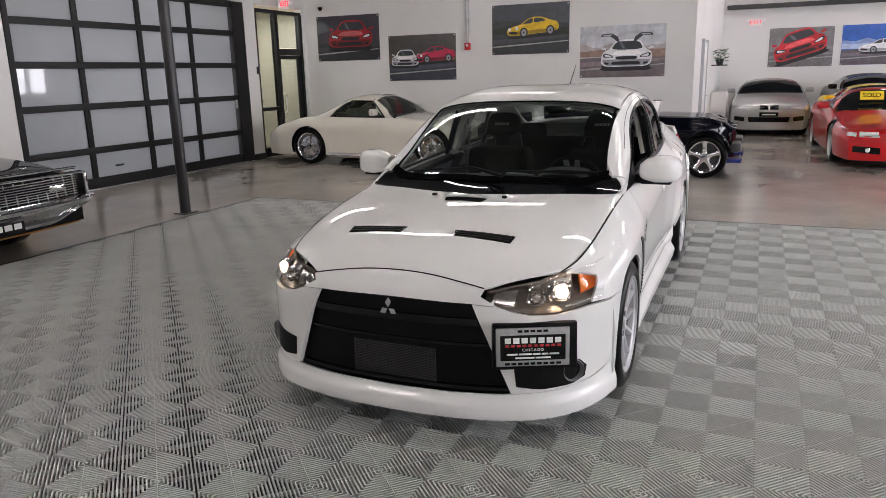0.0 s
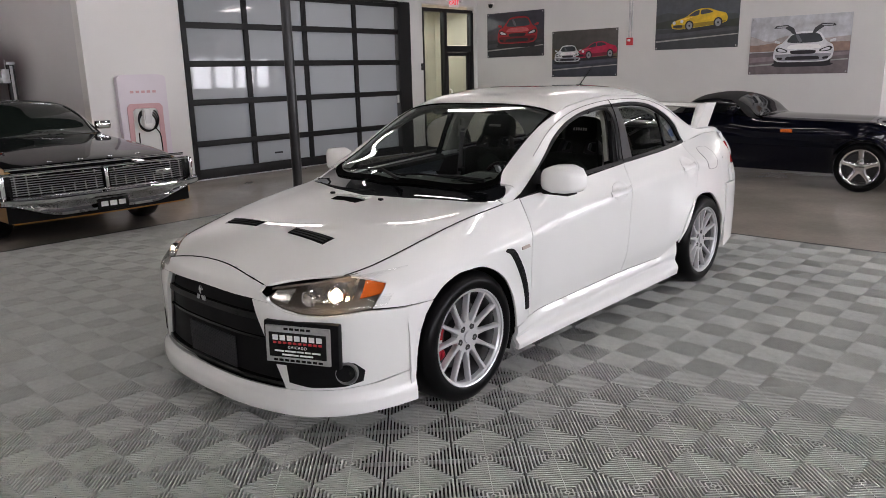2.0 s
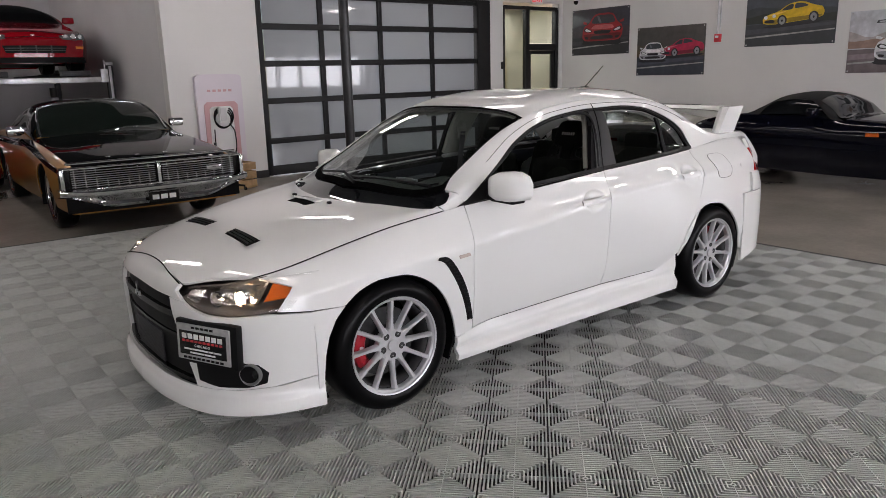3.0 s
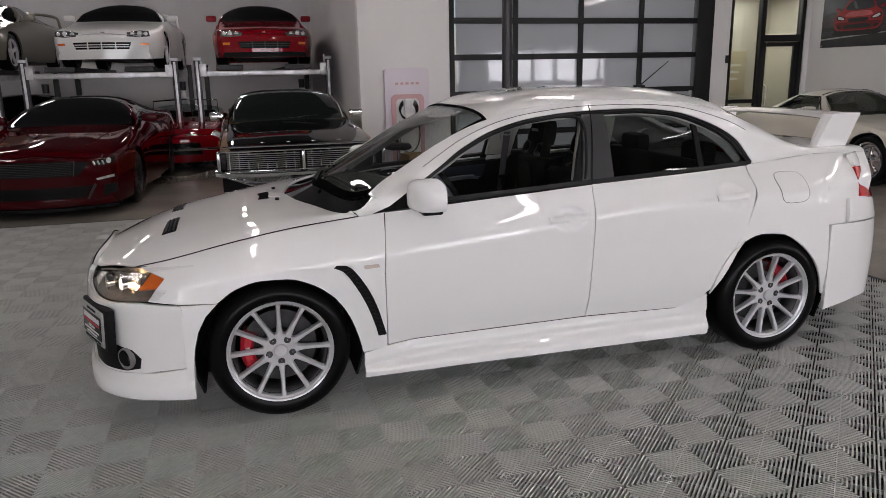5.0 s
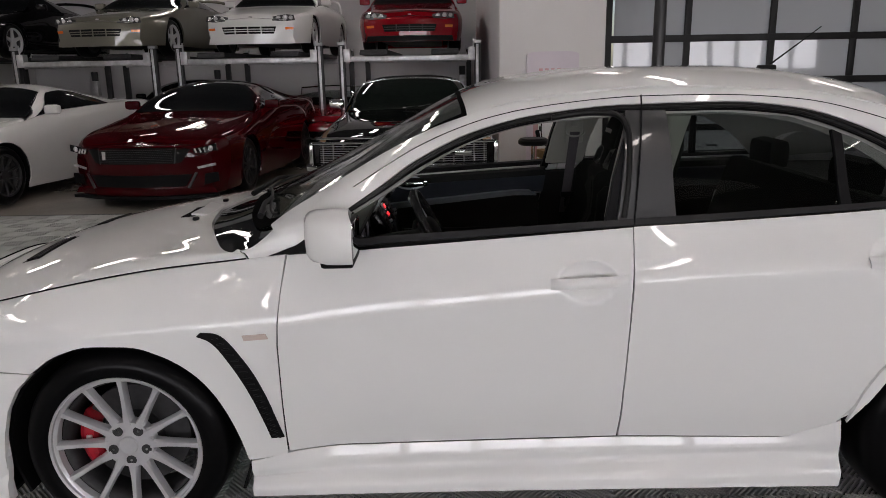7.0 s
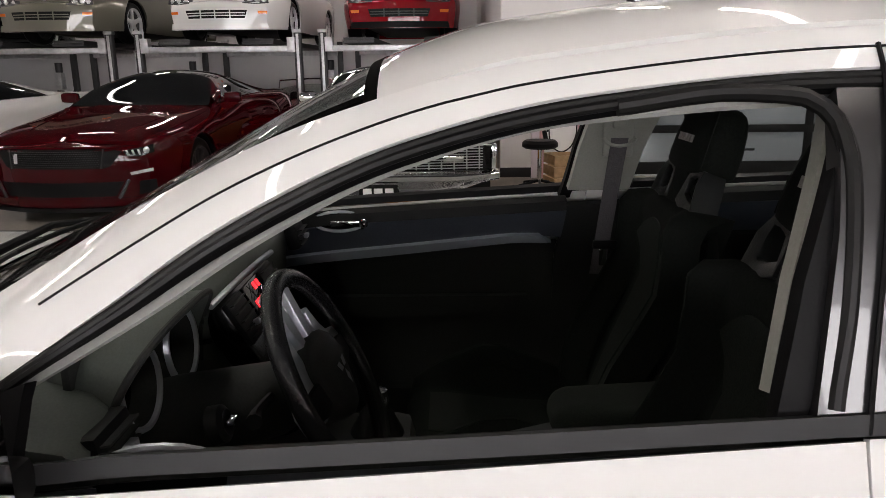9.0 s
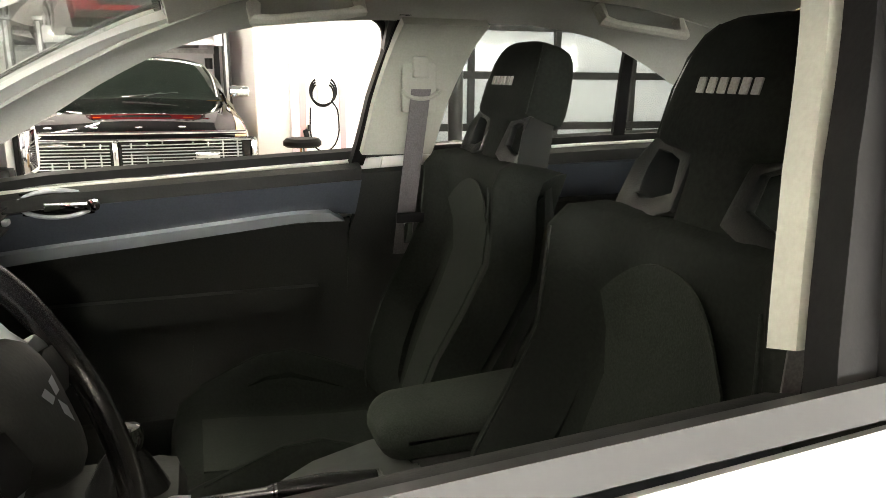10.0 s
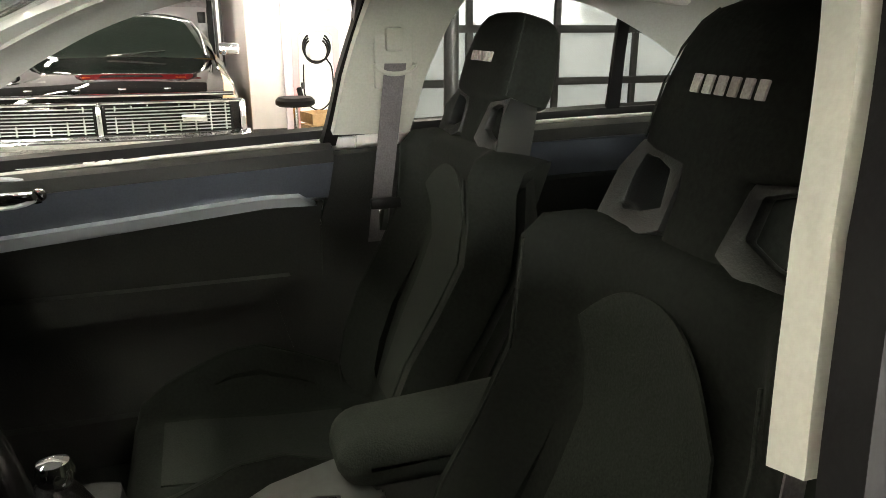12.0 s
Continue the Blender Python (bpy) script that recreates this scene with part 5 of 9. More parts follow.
HOOD_LINE = [(x, 0.742 - 0.042 * (x / 0.415) ** 2.2) for x in np.linspace(0, 0.415, 12)]
FC = (0, -0.45, 0.45)
BUMP = shell("front_bumper", full(front_patch([[(0.0, 0.648), (0.345, 0.642), (0.40, 0.64)], [(0.0, 0.70), (0.2, 0.696), (0.34, 0.685), (0.40, 0.672)], HOOD_LINE], 30, 5)), 0.02, WHITE, EVO, core=FC)
both_b = lambda name, P, th, m, label="", lift=0.0, parent=None: both(name, P, th, m, label, lift, core=(0.2, -0.3, 0.45), parent=parent or EVO)
# the wing beside the grille, under the lamp, round to the arch
side_f = front_patch([[(0.525, 0.253), (0.62, 0.255), (0.72, 0.259), (0.80, 0.268), (0.872, 0.297)], [(0.475, 0.38), (0.60, 0.38), (0.74, 0.38), (0.81, 0.38), (0.872, 0.40)],
                      [(0.42, 0.52), (0.56, 0.52), (0.74, 0.51), (0.82, 0.51), (0.868, 0.51)], [(0.37, 0.637), (0.47, 0.632), (0.52, 0.612), (0.60, 0.594), (0.69, 0.587), (0.80, 0.596), (0.863, 0.584)]], 44, 6)
both_b("bumper_wing", side_f, 0.02, WHITE)
both("bumper_corner", BODY.patch([[(-0.415, 0.145), (-0.388, 0.145)], [(-0.415, 0.22), (-0.389, 0.22)], [(-0.415, 0.30), (-0.385, 0.30)], [(-0.415, 0.38), (-0.374, 0.38)], [(-0.415, 0.46), (-0.352, 0.46)], [(-0.417, 0.53), (-0.314, 0.53)], [(-0.42, 0.584), (-0.262, 0.582)]], 8, 3), 0.02, WHITE)
peak = front_patch([[(0.37, 0.64), (0.47, 0.634)], [(0.40, 0.672), (0.45, 0.645)]], 8, 3)
both_b("bumper_peak", peak, 0.02, WHITE)
LIP = shell("front_lip", full(front_patch([[(0.0, 0.142), (0.45, 0.142), (0.70, 0.143), (0.80, 0.145), (0.872, 0.150)], [(0.0, 0.175), (0.45, 0.175), (0.72, 0.178), (0.82, 0.182), (0.872, 0.195)], [(0.0, 0.215), (0.45, 0.217), (0.72, 0.225), (0.82, 0.24), (0.872, 0.26)],
                                          [(0.0, 0.246), (0.5, 0.25), (0.72, 0.256), (0.82, 0.268), (0.872, 0.294)]], 60, 5)), 0.02, WHITE, EVO, core=(0, -0.4, 0.2))
under = np.array([[(x, y, 0.152) for x in np.linspace(-0.84, 0.84, 14)] for y in np.linspace(-0.80, -0.4, 5)])
under[..., 1] += np.abs(under[..., 0]) ** 3 * 0.55 * (1 - (under[..., 1] + 0.8) / 0.4)
shell("undertray", under, 0.01, BLACKP, EVO, core=(0, -0.6, 0.6))


# grille: black mesh panel, crossbars and intercooler
def front_black(rows, depth, name, m, parent, label="", nx=24):
    P = front_patch(rows, nx, 5)
    P = full(P)
    P[..., 1] += depth
    return shell(name, P, 0.01, m, parent, label, core=FC)


GR = front_black([[(0.0, 0.255), (0.52, 0.258)], [(0.0, 0.45), (0.445, 0.45)], [(0.0, 0.642), (0.362, 0.634)]], 0.035, "grille", BLACKP, EVO, "black mesh grille")
for z0, z1, w0, w1, dpt in ((0.545, 0.575, 0.395, 0.385, 0.012), (0.45, 0.462, 0.44, 0.435, 0.024), (0.26, 0.275, 0.51, 0.505, 0.01)):
    Q = front_patch([[(0, z0), (w0, z0)], [(0, z1), (w1, z1)]], 24, 3)
    Q = full(Q)
    Q[..., 1] += dpt
    shell("crossbar", Q, 0.03, GLOSSBLK, GR, core=FC)
bm = bmesh.new()
for i in range(20):
    box((0, -0.874, 0.278 + 0.0075 * i), (0.40, 0.006, 0.003), 0, bm)
for i in range(24):
    box((-0.195 + 0.017 * i, -0.872, 0.352), (0.003, 0.006, 0.15), 0, bm)
part("intercooler", bm, mat("intercooler_alloy", (0.07, 0.07, 0.075), 0.45, 0.6, grain=0.1), GR, "grey intercooler core", smooth=0)
bm = bmesh.new()
for i in range(30):
    a = -0.5 + i / 29
    for j in range(7):
        zz = 0.475 + 0.0105 * j
        box((a * (0.82 - 0.5 * (zz - 0.4)), -0.866 + 0.12 * (a * 0.9) ** 2, zz), (0.012, 0.004, 0.004), 0, bm)
part("mesh_bars", bm, GLOSSBLK, GR, smooth=0)
bm = bmesh.new()
for k in range(3):
    a = radians(90 + 120 * k)
    d, t = Vector((math.cos(a), 0, math.sin(a))), Vector((-math.sin(a), 0, math.cos(a)))
    c = Vector((0, -0.905, 0.598))
    vs = [c + d * 0.003, c + d * 0.024 + t * 0.0135, c + d * 0.045, c + d * 0.024 - t * 0.0135]
    f = bm.faces.new([bm.verts.new(v) for v in vs])
    r = bmesh.ops.extrude_face_region(bm, geom=[f])
    bmesh.ops.translate(bm, vec=(0, -0.008, 0), verts=[v for v in r["geom"] if isinstance(v, bmesh.types.BMVert)])
part("emblem", bm, CHROME, GR, "three small chrome diamonds", smooth=0)

# fog lamps in black corner housings
fogp = front_patch([[(0.545, 0.285), (0.64, 0.268), (0.745, 0.270), (0.785, 0.288)], [(0.54, 0.33), (0.64, 0.33), (0.74, 0.34), (0.79, 0.335)], [(0.535, 0.375), (0.63, 0.382), (0.71, 0.39), (0.768, 0.372)]], 20, 4)
mat_fogring = mat("dull_silver_ring", (0.20, 0.20, 0.20), 0.4, 0.5, grain=0.1)
for sg in (1, -1):
    hs = shell("fog_housing", fogp if sg > 0 else flip(fogp), 0.012, BLACKP, EVO, "black fog lamp corner", core=(0.2 * sg, -0.3, 0.4), lift=0.004)
    c = Vector((sg * 0.752, -0.682, 0.33))
    q = Vector((sg * 0.62, -0.78, 0)).to_track_quat("Z", "Y").to_matrix().to_4x4()
    fl = part("fog_lamp", lathe_bm([(0.03, -0.02), (0.042, 0.004), (0.047, 0.008), (0.05, 0.002), (0.05, -0.02)], 32, "z", m=Matrix.Translation(c) @ q), mat_fogring, hs, "round fog lamp with silver ring")
    part("lens", lathe_bm([(0, -0.004), (0.02, -0.006), (0.042, -0.012), (0.042, -0.016), (0, -0.016)], 28, "z", m=Matrix.Translation(c) @ q), DARKGLASS, fl)


# headlamps
def headlamp(sg):
    H = thing("headlamp", "", "", None)
    H.parent = EVO
    H["label"] = "lit headlamp with clear lens and amber corner"
    low = [(0.425, 0.640), (0.50, 0.618), (0.60, 0.596), (0.69, 0.590), (0.77, 0.597), (0.835, 0.612)]
    mid = [(0.43, 0.66), (0.52, 0.66), (0.62, 0.66), (0.71, 0.665), (0.785, 0.672), (0.856, 0.685)]
    upp = [(0.435, 0.672), (0.53, 0.692), (0.63, 0.707), (0.72, 0.727), (0.80, 0.741), (0.866, 0.750)]
    C = []
    for row in (low, mid, upp):
        R = smooth_line(row, 34)
        C.append([(t_of_x(min(v, 0.8719)), z) for v, z in R])
    C = np.array(C)
    tt = np.linspace(0, 2, 13)
    i = np.clip(tt.astype(int), 0, 1)
    u = (tt - i)[:, None, None]
    G = C[i] * (1 - u) + C[i + 1] * u
    P = front_at(G[..., 0], np.minimum(G[..., 1], 0.70))
    P[..., 2] = G[..., 1]
    # lean the upper edge back to the hood line
    k = np.clip((G[..., 1] - 0.62) / 0.12, 0, 1)
    P[..., 1] += 0.055 * k ** 1.3
    P[..., 0] -= 0.042 * k * np.clip((P[..., 0] - 0.6) / 0.25, 0, 1)
    if sg < 0:
        P = flip(P)
    core = (0.3 * sg, -0.3, 0.6)
    shell("lens", P, 0.004, CLEAR, H, "clear plastic lens", core=core, lift=0.002)
    B = P.copy()
    bowl = np.sin(np.linspace(0.06, 0.94, B.shape[0]) * math.pi)[:, None]
    B[..., 1] += 0.012 + 0.08 * bowl
    B[..., 0] -= sg * (0.004 + 0.034 * bowl)
    shell("bucket", B, 0.008, mat_bucket, H, "dark smoked lamp bucket", core=core)
    S = P[2:-2, 2:10].copy()
    S[..., 1] += 0.03
    S[..., 0] -= sg * 0.012
    shell("park_lamp", S, 0.008, mat_reflector, H, "faceted silver park lamp", core=core)
    S2 = P[3:-1, 13:27].copy()
    S2[..., 1] += 0.050 + 0.03 * np.sin(np.linspace(0, 1, S2.shape[1]) * 2 * math.pi)[None] ** 2
    S2[..., 0] -= sg * 0.026
    shell("reflector", S2, 0.008, mat_reflector, H, "bright faceted reflector", core=core)
    A = P[4:-1, 28:33].copy()
    A[..., 1] += 0.010
    A[..., 0] -= sg * 0.012
    shell("turn_signal", A, 0.01, AMBER, H, "amber turn signal", core=core)
    for (x, y, z, r, m, nm) in ((0.694, -0.668, 0.664, 0.035, LAMP_ON, "low_beam"), (0.604, -0.74, 0.652, 0.034, mat_reflector, "high_beam")):
        q = Vector((sg * 0.35, -1.0, 0.0)).to_track_quat("Z", "Y").to_matrix().to_4x4()
        mm = Matrix.Translation((sg * x, y, z)) @ q
        b = part(nm, lathe_bm([(0.5 * r, -0.03), (0.8 * r, -0.012), (r, 0.004), (1.08 * r, 0.006), (1.1 * r, -0.02), (0.5 * r, -0.03)], 28, "z", m=mm), CHROME, H, "chrome-ringed lamp")
        part("bulb_lens", lathe_bm([(0, 0.012), (0.45 * r, 0.008), (0.72 * r, -0.004), (0.72 * r, -0.02), (0, -0.02)], 24, "z", m=mm), m, b, "glowing lens" if m is LAMP_ON else "")
        part("inner_ring", lathe_bm([(0.75 * r, -0.014), (0.78 * r, 0.0), (0.84 * r, -0.004), (0.88 * r, -0.016)], 24, "z", m=mm), mat_reflector, b)
    return H


mat_reflector = mat("lamp_reflector", (0.82, 0.78, 0.72), 0.16, 0.95, bump=0.8, scale=60, grain=0.2)
mat_bucket = mat("smoked_lamp_bucket", (0.20, 0.175, 0.15), 0.25, 0.4, spec=0.4, bump=0.2, scale=60)
headlamp(1)
headlamp(-1)


# dealer plate in a black holder on the bumper's left half
def dealer_plate():
    c = Vector((0.615, -0.800, 0.468))
    q = Vector((0.43, -0.92, 0.08))
    yaw = math.degrees(math.atan2(0.43, 0.92))
    P = part("plate_holder", box((0, 0.004, 0), (0.40, 0.045, 0.225), 0.012), BLACKP, EVO, "black plastic plate holder", Matrix.Translation(c) @ pose(0, 0, 0, -3, 0, yaw) @ Matrix.Scale(0.88, 4))
    SIL = mat("plate_frame_silver", (0.45, 0.45, 0.45), 0.35, 0.5, grain=0.1)
    part("plate_frame", box((-0.012, -0.022, 0), (0.345, 0.012, 0.185), 0.006), SIL, P, "silver plate frame")
    part("plate", box((-0.012, -0.029, -0.002), (0.305, 0.004, 0.122), 0.001), GLOSSBLK, P, "black dealer plate")
    W, R = mat("plate_white", (0.8, 0.8, 0.8), 0.4), mat("plate_red", (0.55, 0.02, 0.03), 0.4)
    for i in range(7):
        part("brand_bar", box((-0.012 - 0.117 + 0.039 * i, -0.0325, 0.034), (0.029, 0.003, 0.026), 0.001), W, P, smooth=0)
    for i in range(10):
        part("brand_bar", box((-0.012 - 0.121 + 0.027 * i, -0.0325, 0.009), (0.018, 0.003, 0.011), 0.0005), R, P, smooth=0)
    cu = bpy.data.curves.new("city_name", "FONT")
    cu.body, cu.size, cu.extrude, cu.align_x, cu.align_y, cu.space_character = "CHICAGO", 0.019, 0.0008, "CENTER", "CENTER", 1.25
    tmp = new("city_name", cu)
    me = bpy.data.meshes.new_from_object(tmp.evaluated_get(bpy.context.evaluated_depsgraph_get()))
    bpy.data.objects.remove(tmp)
    me.materials.append(W)
    put("city_name", me, P, "white letters", pose(-0.012, -0.0325, -0.012, 90, 0, 0))
    for zz, ws_ in ((-0.032, (0.05, 0.06, 0.035, 0.03, 0.045)), (-0.05, (0.09, 0.07))):
        x = -0.012 - sum(ws_) / 2 - 0.006 * (len(ws_) - 1) / 2
        for w in ws_:
            part("text_bar", box((x + w / 2, -0.0325, zz), (w, 0.002, 0.008)), W, P, smooth=0)
            x += w + 0.006
    for zz, n in ((0.078, 5), (-0.079, 9)):
        for i in range(n):
            part("text_bar", box((-0.012 + (i - (n - 1) / 2) * 0.03, -0.029, zz), (0.022, 0.003, 0.011)), BLACKP, P, smooth=0)


dealer_plate()

# shut line at the hood's leading edge
for sg in (1, -1):
    top = front_patch([[(0.0, 0.70), (0.34, 0.685), (0.40, 0.672)], HOOD_LINE], 30, 2)[-1]
    part("hood_gap", tube([(sg * p[0], p[1], p[2] + 0.0015) for p in top], 0.0030, 6), SCOOPBLK, HOOD)
    e = [(sg * (p[0] + 0.003), p[1], p[2] - 0.001) for p in hood_half[0]]
    part("hood_gap", tube(e, 0.0026, 6), BLACKP, HOOD)

# hood vents
for sg in (1, -1):
    v = BODY.patch([[(-0.500, 0.135), (-0.508, 0.415)], [(-0.438, 0.125), (-0.440, 0.42)]], 16, 4, mode="x")
    v = v if sg > 0 else flip(v)
    vo = shell("hood_vent", v, 0.004, GLOSSBLK, HOOD, "black louvred hood vent", core=(0, -0.3, 0.2), lift=0.0015)
    for k in range(3):
        yy = -0.490 + 0.018 * k
        lv = BODY.patch([[(yy, 0.14), (yy - 0.006, 0.405)], [(yy + 0.007, 0.138), (yy + 0.003, 0.405)]], 12, 2, mode="x")
        shell("louvre", lv if sg > 0 else flip(lv), 0.006, BLACKP, vo, core=(0, -0.3, 0.2), lift=0.006)
sv = BODY.patch([[(-0.035, 0.10), (-0.025, 0.0)], [(0.022, 0.115), (0.032, 0.0)]], 8, 4, mode="x")
shell("hood_scoop", np.concatenate([sv, flip(sv)[:, ::-1]], axis=1), 0.004, SCOOPBLK, HOOD, "black centre hood scoop", core=(0, -0.3, 0.2), lift=0.003)
st_ = BODY.patch([[(0.018, 0.125), (0.028, 0.0)], [(0.085, 0.10), (0.088, 0.0)]], 8, 5, mode="x")
st2 = np.concatenate([st_, flip(st_)[:, ::-1]], axis=1)
st2[..., 2] += np.linspace(0.016, 0.0, st2.shape[0])[:, None]
shell("scoop_lip", st2, 0.008, WHITE, HOOD, core=(0, -0.1, 0.2))
for x in (-0.2, 0.2):
    p = BODY.at(0.06, BODY.s_of_x(0.06, abs(x)))
    part("washer_jet", box((x, float(p[1]), float(p[2]) + 0.006), (0.026, 0.022, 0.014), 0.006), BLACKP, HOOD, "black washer jet")

# side details
vent = BODY.patch([sm([(0.262, 0.70), (0.30, 0.682), (0.36, 0.60), (0.41, 0.50), (0.445, 0.40), (0.46, 0.345)]), sm([(0.275, 0.712), (0.315, 0.708), (0.40, 0.615), (0.455, 0.50), (0.485, 0.40), (0.50, 0.345)])], 60, 4)
for sg, o in zip((1, -1), both("fender_vent", vent, 0.006, BLACKP, "black slotted fender vent", lift=0.004)):
    for i in range(6, 58, 3):
        a, b = vent[1][i], vent[-2][min(59, i + 2)]
        part("slat", tube([(sg * (float(p[0]) + 0.006), p[1], p[2]) for p in (a, b)], 0.0028, 5), BLACKP, o)
mk = BODY.patch([[(0.405, 0.683), (0.478, 0.686)], [(0.40, 0.699), (0.47, 0.702)]], 6, 3)
both("side_marker", mk, 0.008, mat("clear_marker", (0.6, 0.5, 0.45), 0.15, coat=0.5), "clear side marker lamp", lift=0.006)


def door_handle(par, y0, y1, z0, z1, key, sg):
    ym, zm = (y0 + y1) / 2, (z0 + z1) / 2
    Q = BODY.patch([[(y0, z0 - 0.016), (y1, z1 - 0.016)], [(y0, z0 + 0.016), (y1, z1 + 0.016)]], 14, 6)
    u = np.linspace(0, 1, 14)
    Q[..., 0] += 0.010 + 0.014 * (1 - (2 * u - 1) ** 4)
    Q[..., 0] += 0.004 * np.sin(np.linspace(0, math.pi, Q.shape[0]))[:, None]
    if sg < 0:
        Q = flip(Q)
    h = shell("door_handle", Q, 0.012, WHITE, par, core=(0, ym, 0.7))
    if key:
        c = BODY.at(y1 - 0.02, BODY.s_of_z(y1 - 0.02, z1))
        part("key_lock", lathe_bm([(0, 0.0), (0.009, 0.0), (0.009, -0.004), (0, -0.004)], 16, "x", m=Matrix.Translation((sg * (float(c[0]) + 0.016), y1 - 0.022, z1))), CHROME, h)


for k, sg in enumerate((1, -1)):
    door_handle(DOORS[k], 1.34, 1.575, 0.838, 0.85, True, sg)
    door_handle(RDOORS[k], 2.29, 2.49, 0.893, 0.905, False, sg)
fd = np.array([[BODY.at(2.785 + 0.092 * (1 - abs(v) ** 4) ** 0.25 * u, BODY.s_of_z(2.785 + 0.092 * (1 - abs(v) ** 4) ** 0.25 * u, 0.918 + 0.078 * v)) for u in np.linspace(-1, 1, 13)] for v in np.sin(np.linspace(-1, 1, 17) * math.pi / 2) * 0.998])
FF = shell("fuel_flap", fd, 0.004, WHITE, EVO, lift=0.0018)
loop = [tuple(p) for p in fd[0]] + [tuple(p) for p in fd[1:, -1]] + [tuple(p) for p in fd[-1, -2::-1]] + [tuple(p) for p in fd[-2:0:-1, 0]]
part("flap_gap", tube([(p[0] + 0.0012, p[1], p[2]) for p in loop], 0.0016, 6, closed=True), DARKMETAL, FF)


# door mirrors
def mirror(sg):
    pts = [(0.0, 0.0, 0.0, 0.045, 0.04), (0.035, -0.01, 0.008, 0.075, 0.06), (0.09, -0.016, 0.012, 0.088, 0.074), (0.16, -0.006, 0.012, 0.082, 0.074), (0.205, 0.015, 0.006, 0.066, 0.06), (0.225, 0.035, 0.0, 0.03, 0.03)]
    n = 20
    rows = []
    for x, y, z, ry, rz in pts:
        ring = []
        for i in range(n):
            a = 2 * math.pi * i / n
            cx, sx = math.cos(a), math.sin(a)
            yy = ry * math.copysign(abs(cx) ** 0.55, cx)
            yy = min(yy, ry * 0.55)
            ring.append((x, y + yy, z + rz * math.copysign(abs(sx) ** 0.48, sx)))
        rows.append(ring)
    P = np.array(rows)
    P = np.concatenate([P, P[:, :1]], axis=1)
    P[..., 0] *= sg
    mm = Matrix.Translation((sg * 0.80, 0.715, 1.005))
    me_v, me_f = P.reshape(-1, 3).tolist(), grid_faces(P.shape[0], P.shape[1])
    last = (P.shape[0] - 1) * P.shape[1]
    me_f.append(tuple(range(last, last + n)))
    bm = bmesh.new()
    vs = [bm.verts.new(v) for v in me_v]
    for f in me_f:
        bm.faces.new([vs[i] for i in f])
    bmesh.ops.remove_doubles(bm, verts=bm.verts, dist=1e-5)
    body = part("door_mirror", bm, WHITE, EVO, "white door mirror shell", mm, smooth=50)
    part("mirror_foot", box((sg * 0.09, 0.0, -0.062), (0.17, 0.095, 0.026), 0.012), BLACKP, body, "black underside")
    part("mirror_arm", box((sg * 0.0, -0.005, -0.045), (0.06, 0.085, 0.05), 0.015), BLACKP, body)
    part("mirror_rim", box((sg * 0.112, 0.040, 0.006), (0.165, 0.012, 0.105), 0.005), BLACKP, body, "black rim")
    part("mirror_glass", box((sg * 0.112, 0.049, 0.006), (0.155, 0.006, 0.096), 0.002), CHROME, body, "mirror glass")


mirror(1)
mirror(-1)

# rear end
R_PLAN = plan_curve([(0.0, 3.60), (0.3, 3.59), (0.55, 3.55), (0.72, 3.47), (0.81, 3.36), (0.862, 3.20), (0.882, 3.024)])


def rear_patch(rows, nx=30, ny=5):
    C = np.array([resample(r, nx) for r in rows])
    t = np.linspace(0, len(rows) - 1, ny * (len(rows) - 1) + 1)
    i = np.clip(t.astype(int), 0, len(rows) - 2)
    u = (t - i)[:, None, None]
    G = C[i] * (1 - u) + C[i + 1] * u
    xy = R_PLAN(G[..., 0].ravel()).reshape(G[..., 0].shape + (2,))
    k = np.clip((G[..., 1] - 0.72) / 0.36, 0, 1)
    dy = (-0.10 * k ** 1.5 + 0.02 * np.sin(np.clip((G[..., 1] - 0.25) / 0.5, 0, 1) * math.pi)) * (1 - G[..., 0] ** 5)
    return np.stack([xy[..., 0] * (1 - 0.14 * k ** 1.4), xy[..., 1] + dy, G[..., 1]], axis=-1)


RC = (0, 2.9, 0.6)
shell("rear_bumper", full(rear_patch([[(0, 0.26), (0.8, 0.25), (1, 0.21)], [(0, 0.45), (1, 0.45)], [(0, 0.69), (1, 0.70)]], 40)), 0.02, WHITE, EVO, core=RC)
both("rear_wing_panel", rear_patch([[(0.50, 0.705), (0.90, 0.708)], [(0.50, 0.795), (0.80, 0.835), (0.88, 0.838)]], 14), 0.02, WHITE, core=RC)
shell("boot_face", full(rear_patch([[(0, 0.70), (0.60, 0.705)], [(0, 0.90), (0.55, 0.90)], [(0, 1.10), (0.55, 1.075)]], 30)), 0.02, WHITE, EVO, core=RC)
both("tail_lamp", rear_patch([[(0.50, 0.80), (0.79, 0.84)], [(0.50, 0.90), (0.78, 0.92)], [(0.50, 0.99), (0.755, 1.0)]], 18), 0.02, REDLENS, "red tail lamp", core=RC)
both("rear_corner", rear_patch([[(0.50, 0.995), (0.755, 1.005)], [(0.50, 1.075), (0.755, 1.068)]], 12), 0.02, WHITE, core=RC)
both("corner_patch", BODY.patch([[(3.02, 0.70), (3.15, 0.70), (3.30, 0.70)], [(3.02, 0.90), (3.2, 0.92), (3.40, 0.92)], [(3.03, 1.072), (3.2, 1.07), (3.46, 1.064)]], 12, 5), 0.012, WHITE)
SP = thing("rear_wing", "", "", None)
SP.parent = EVO
SP["label"] = "white rear wing on two legs"
Pw = []
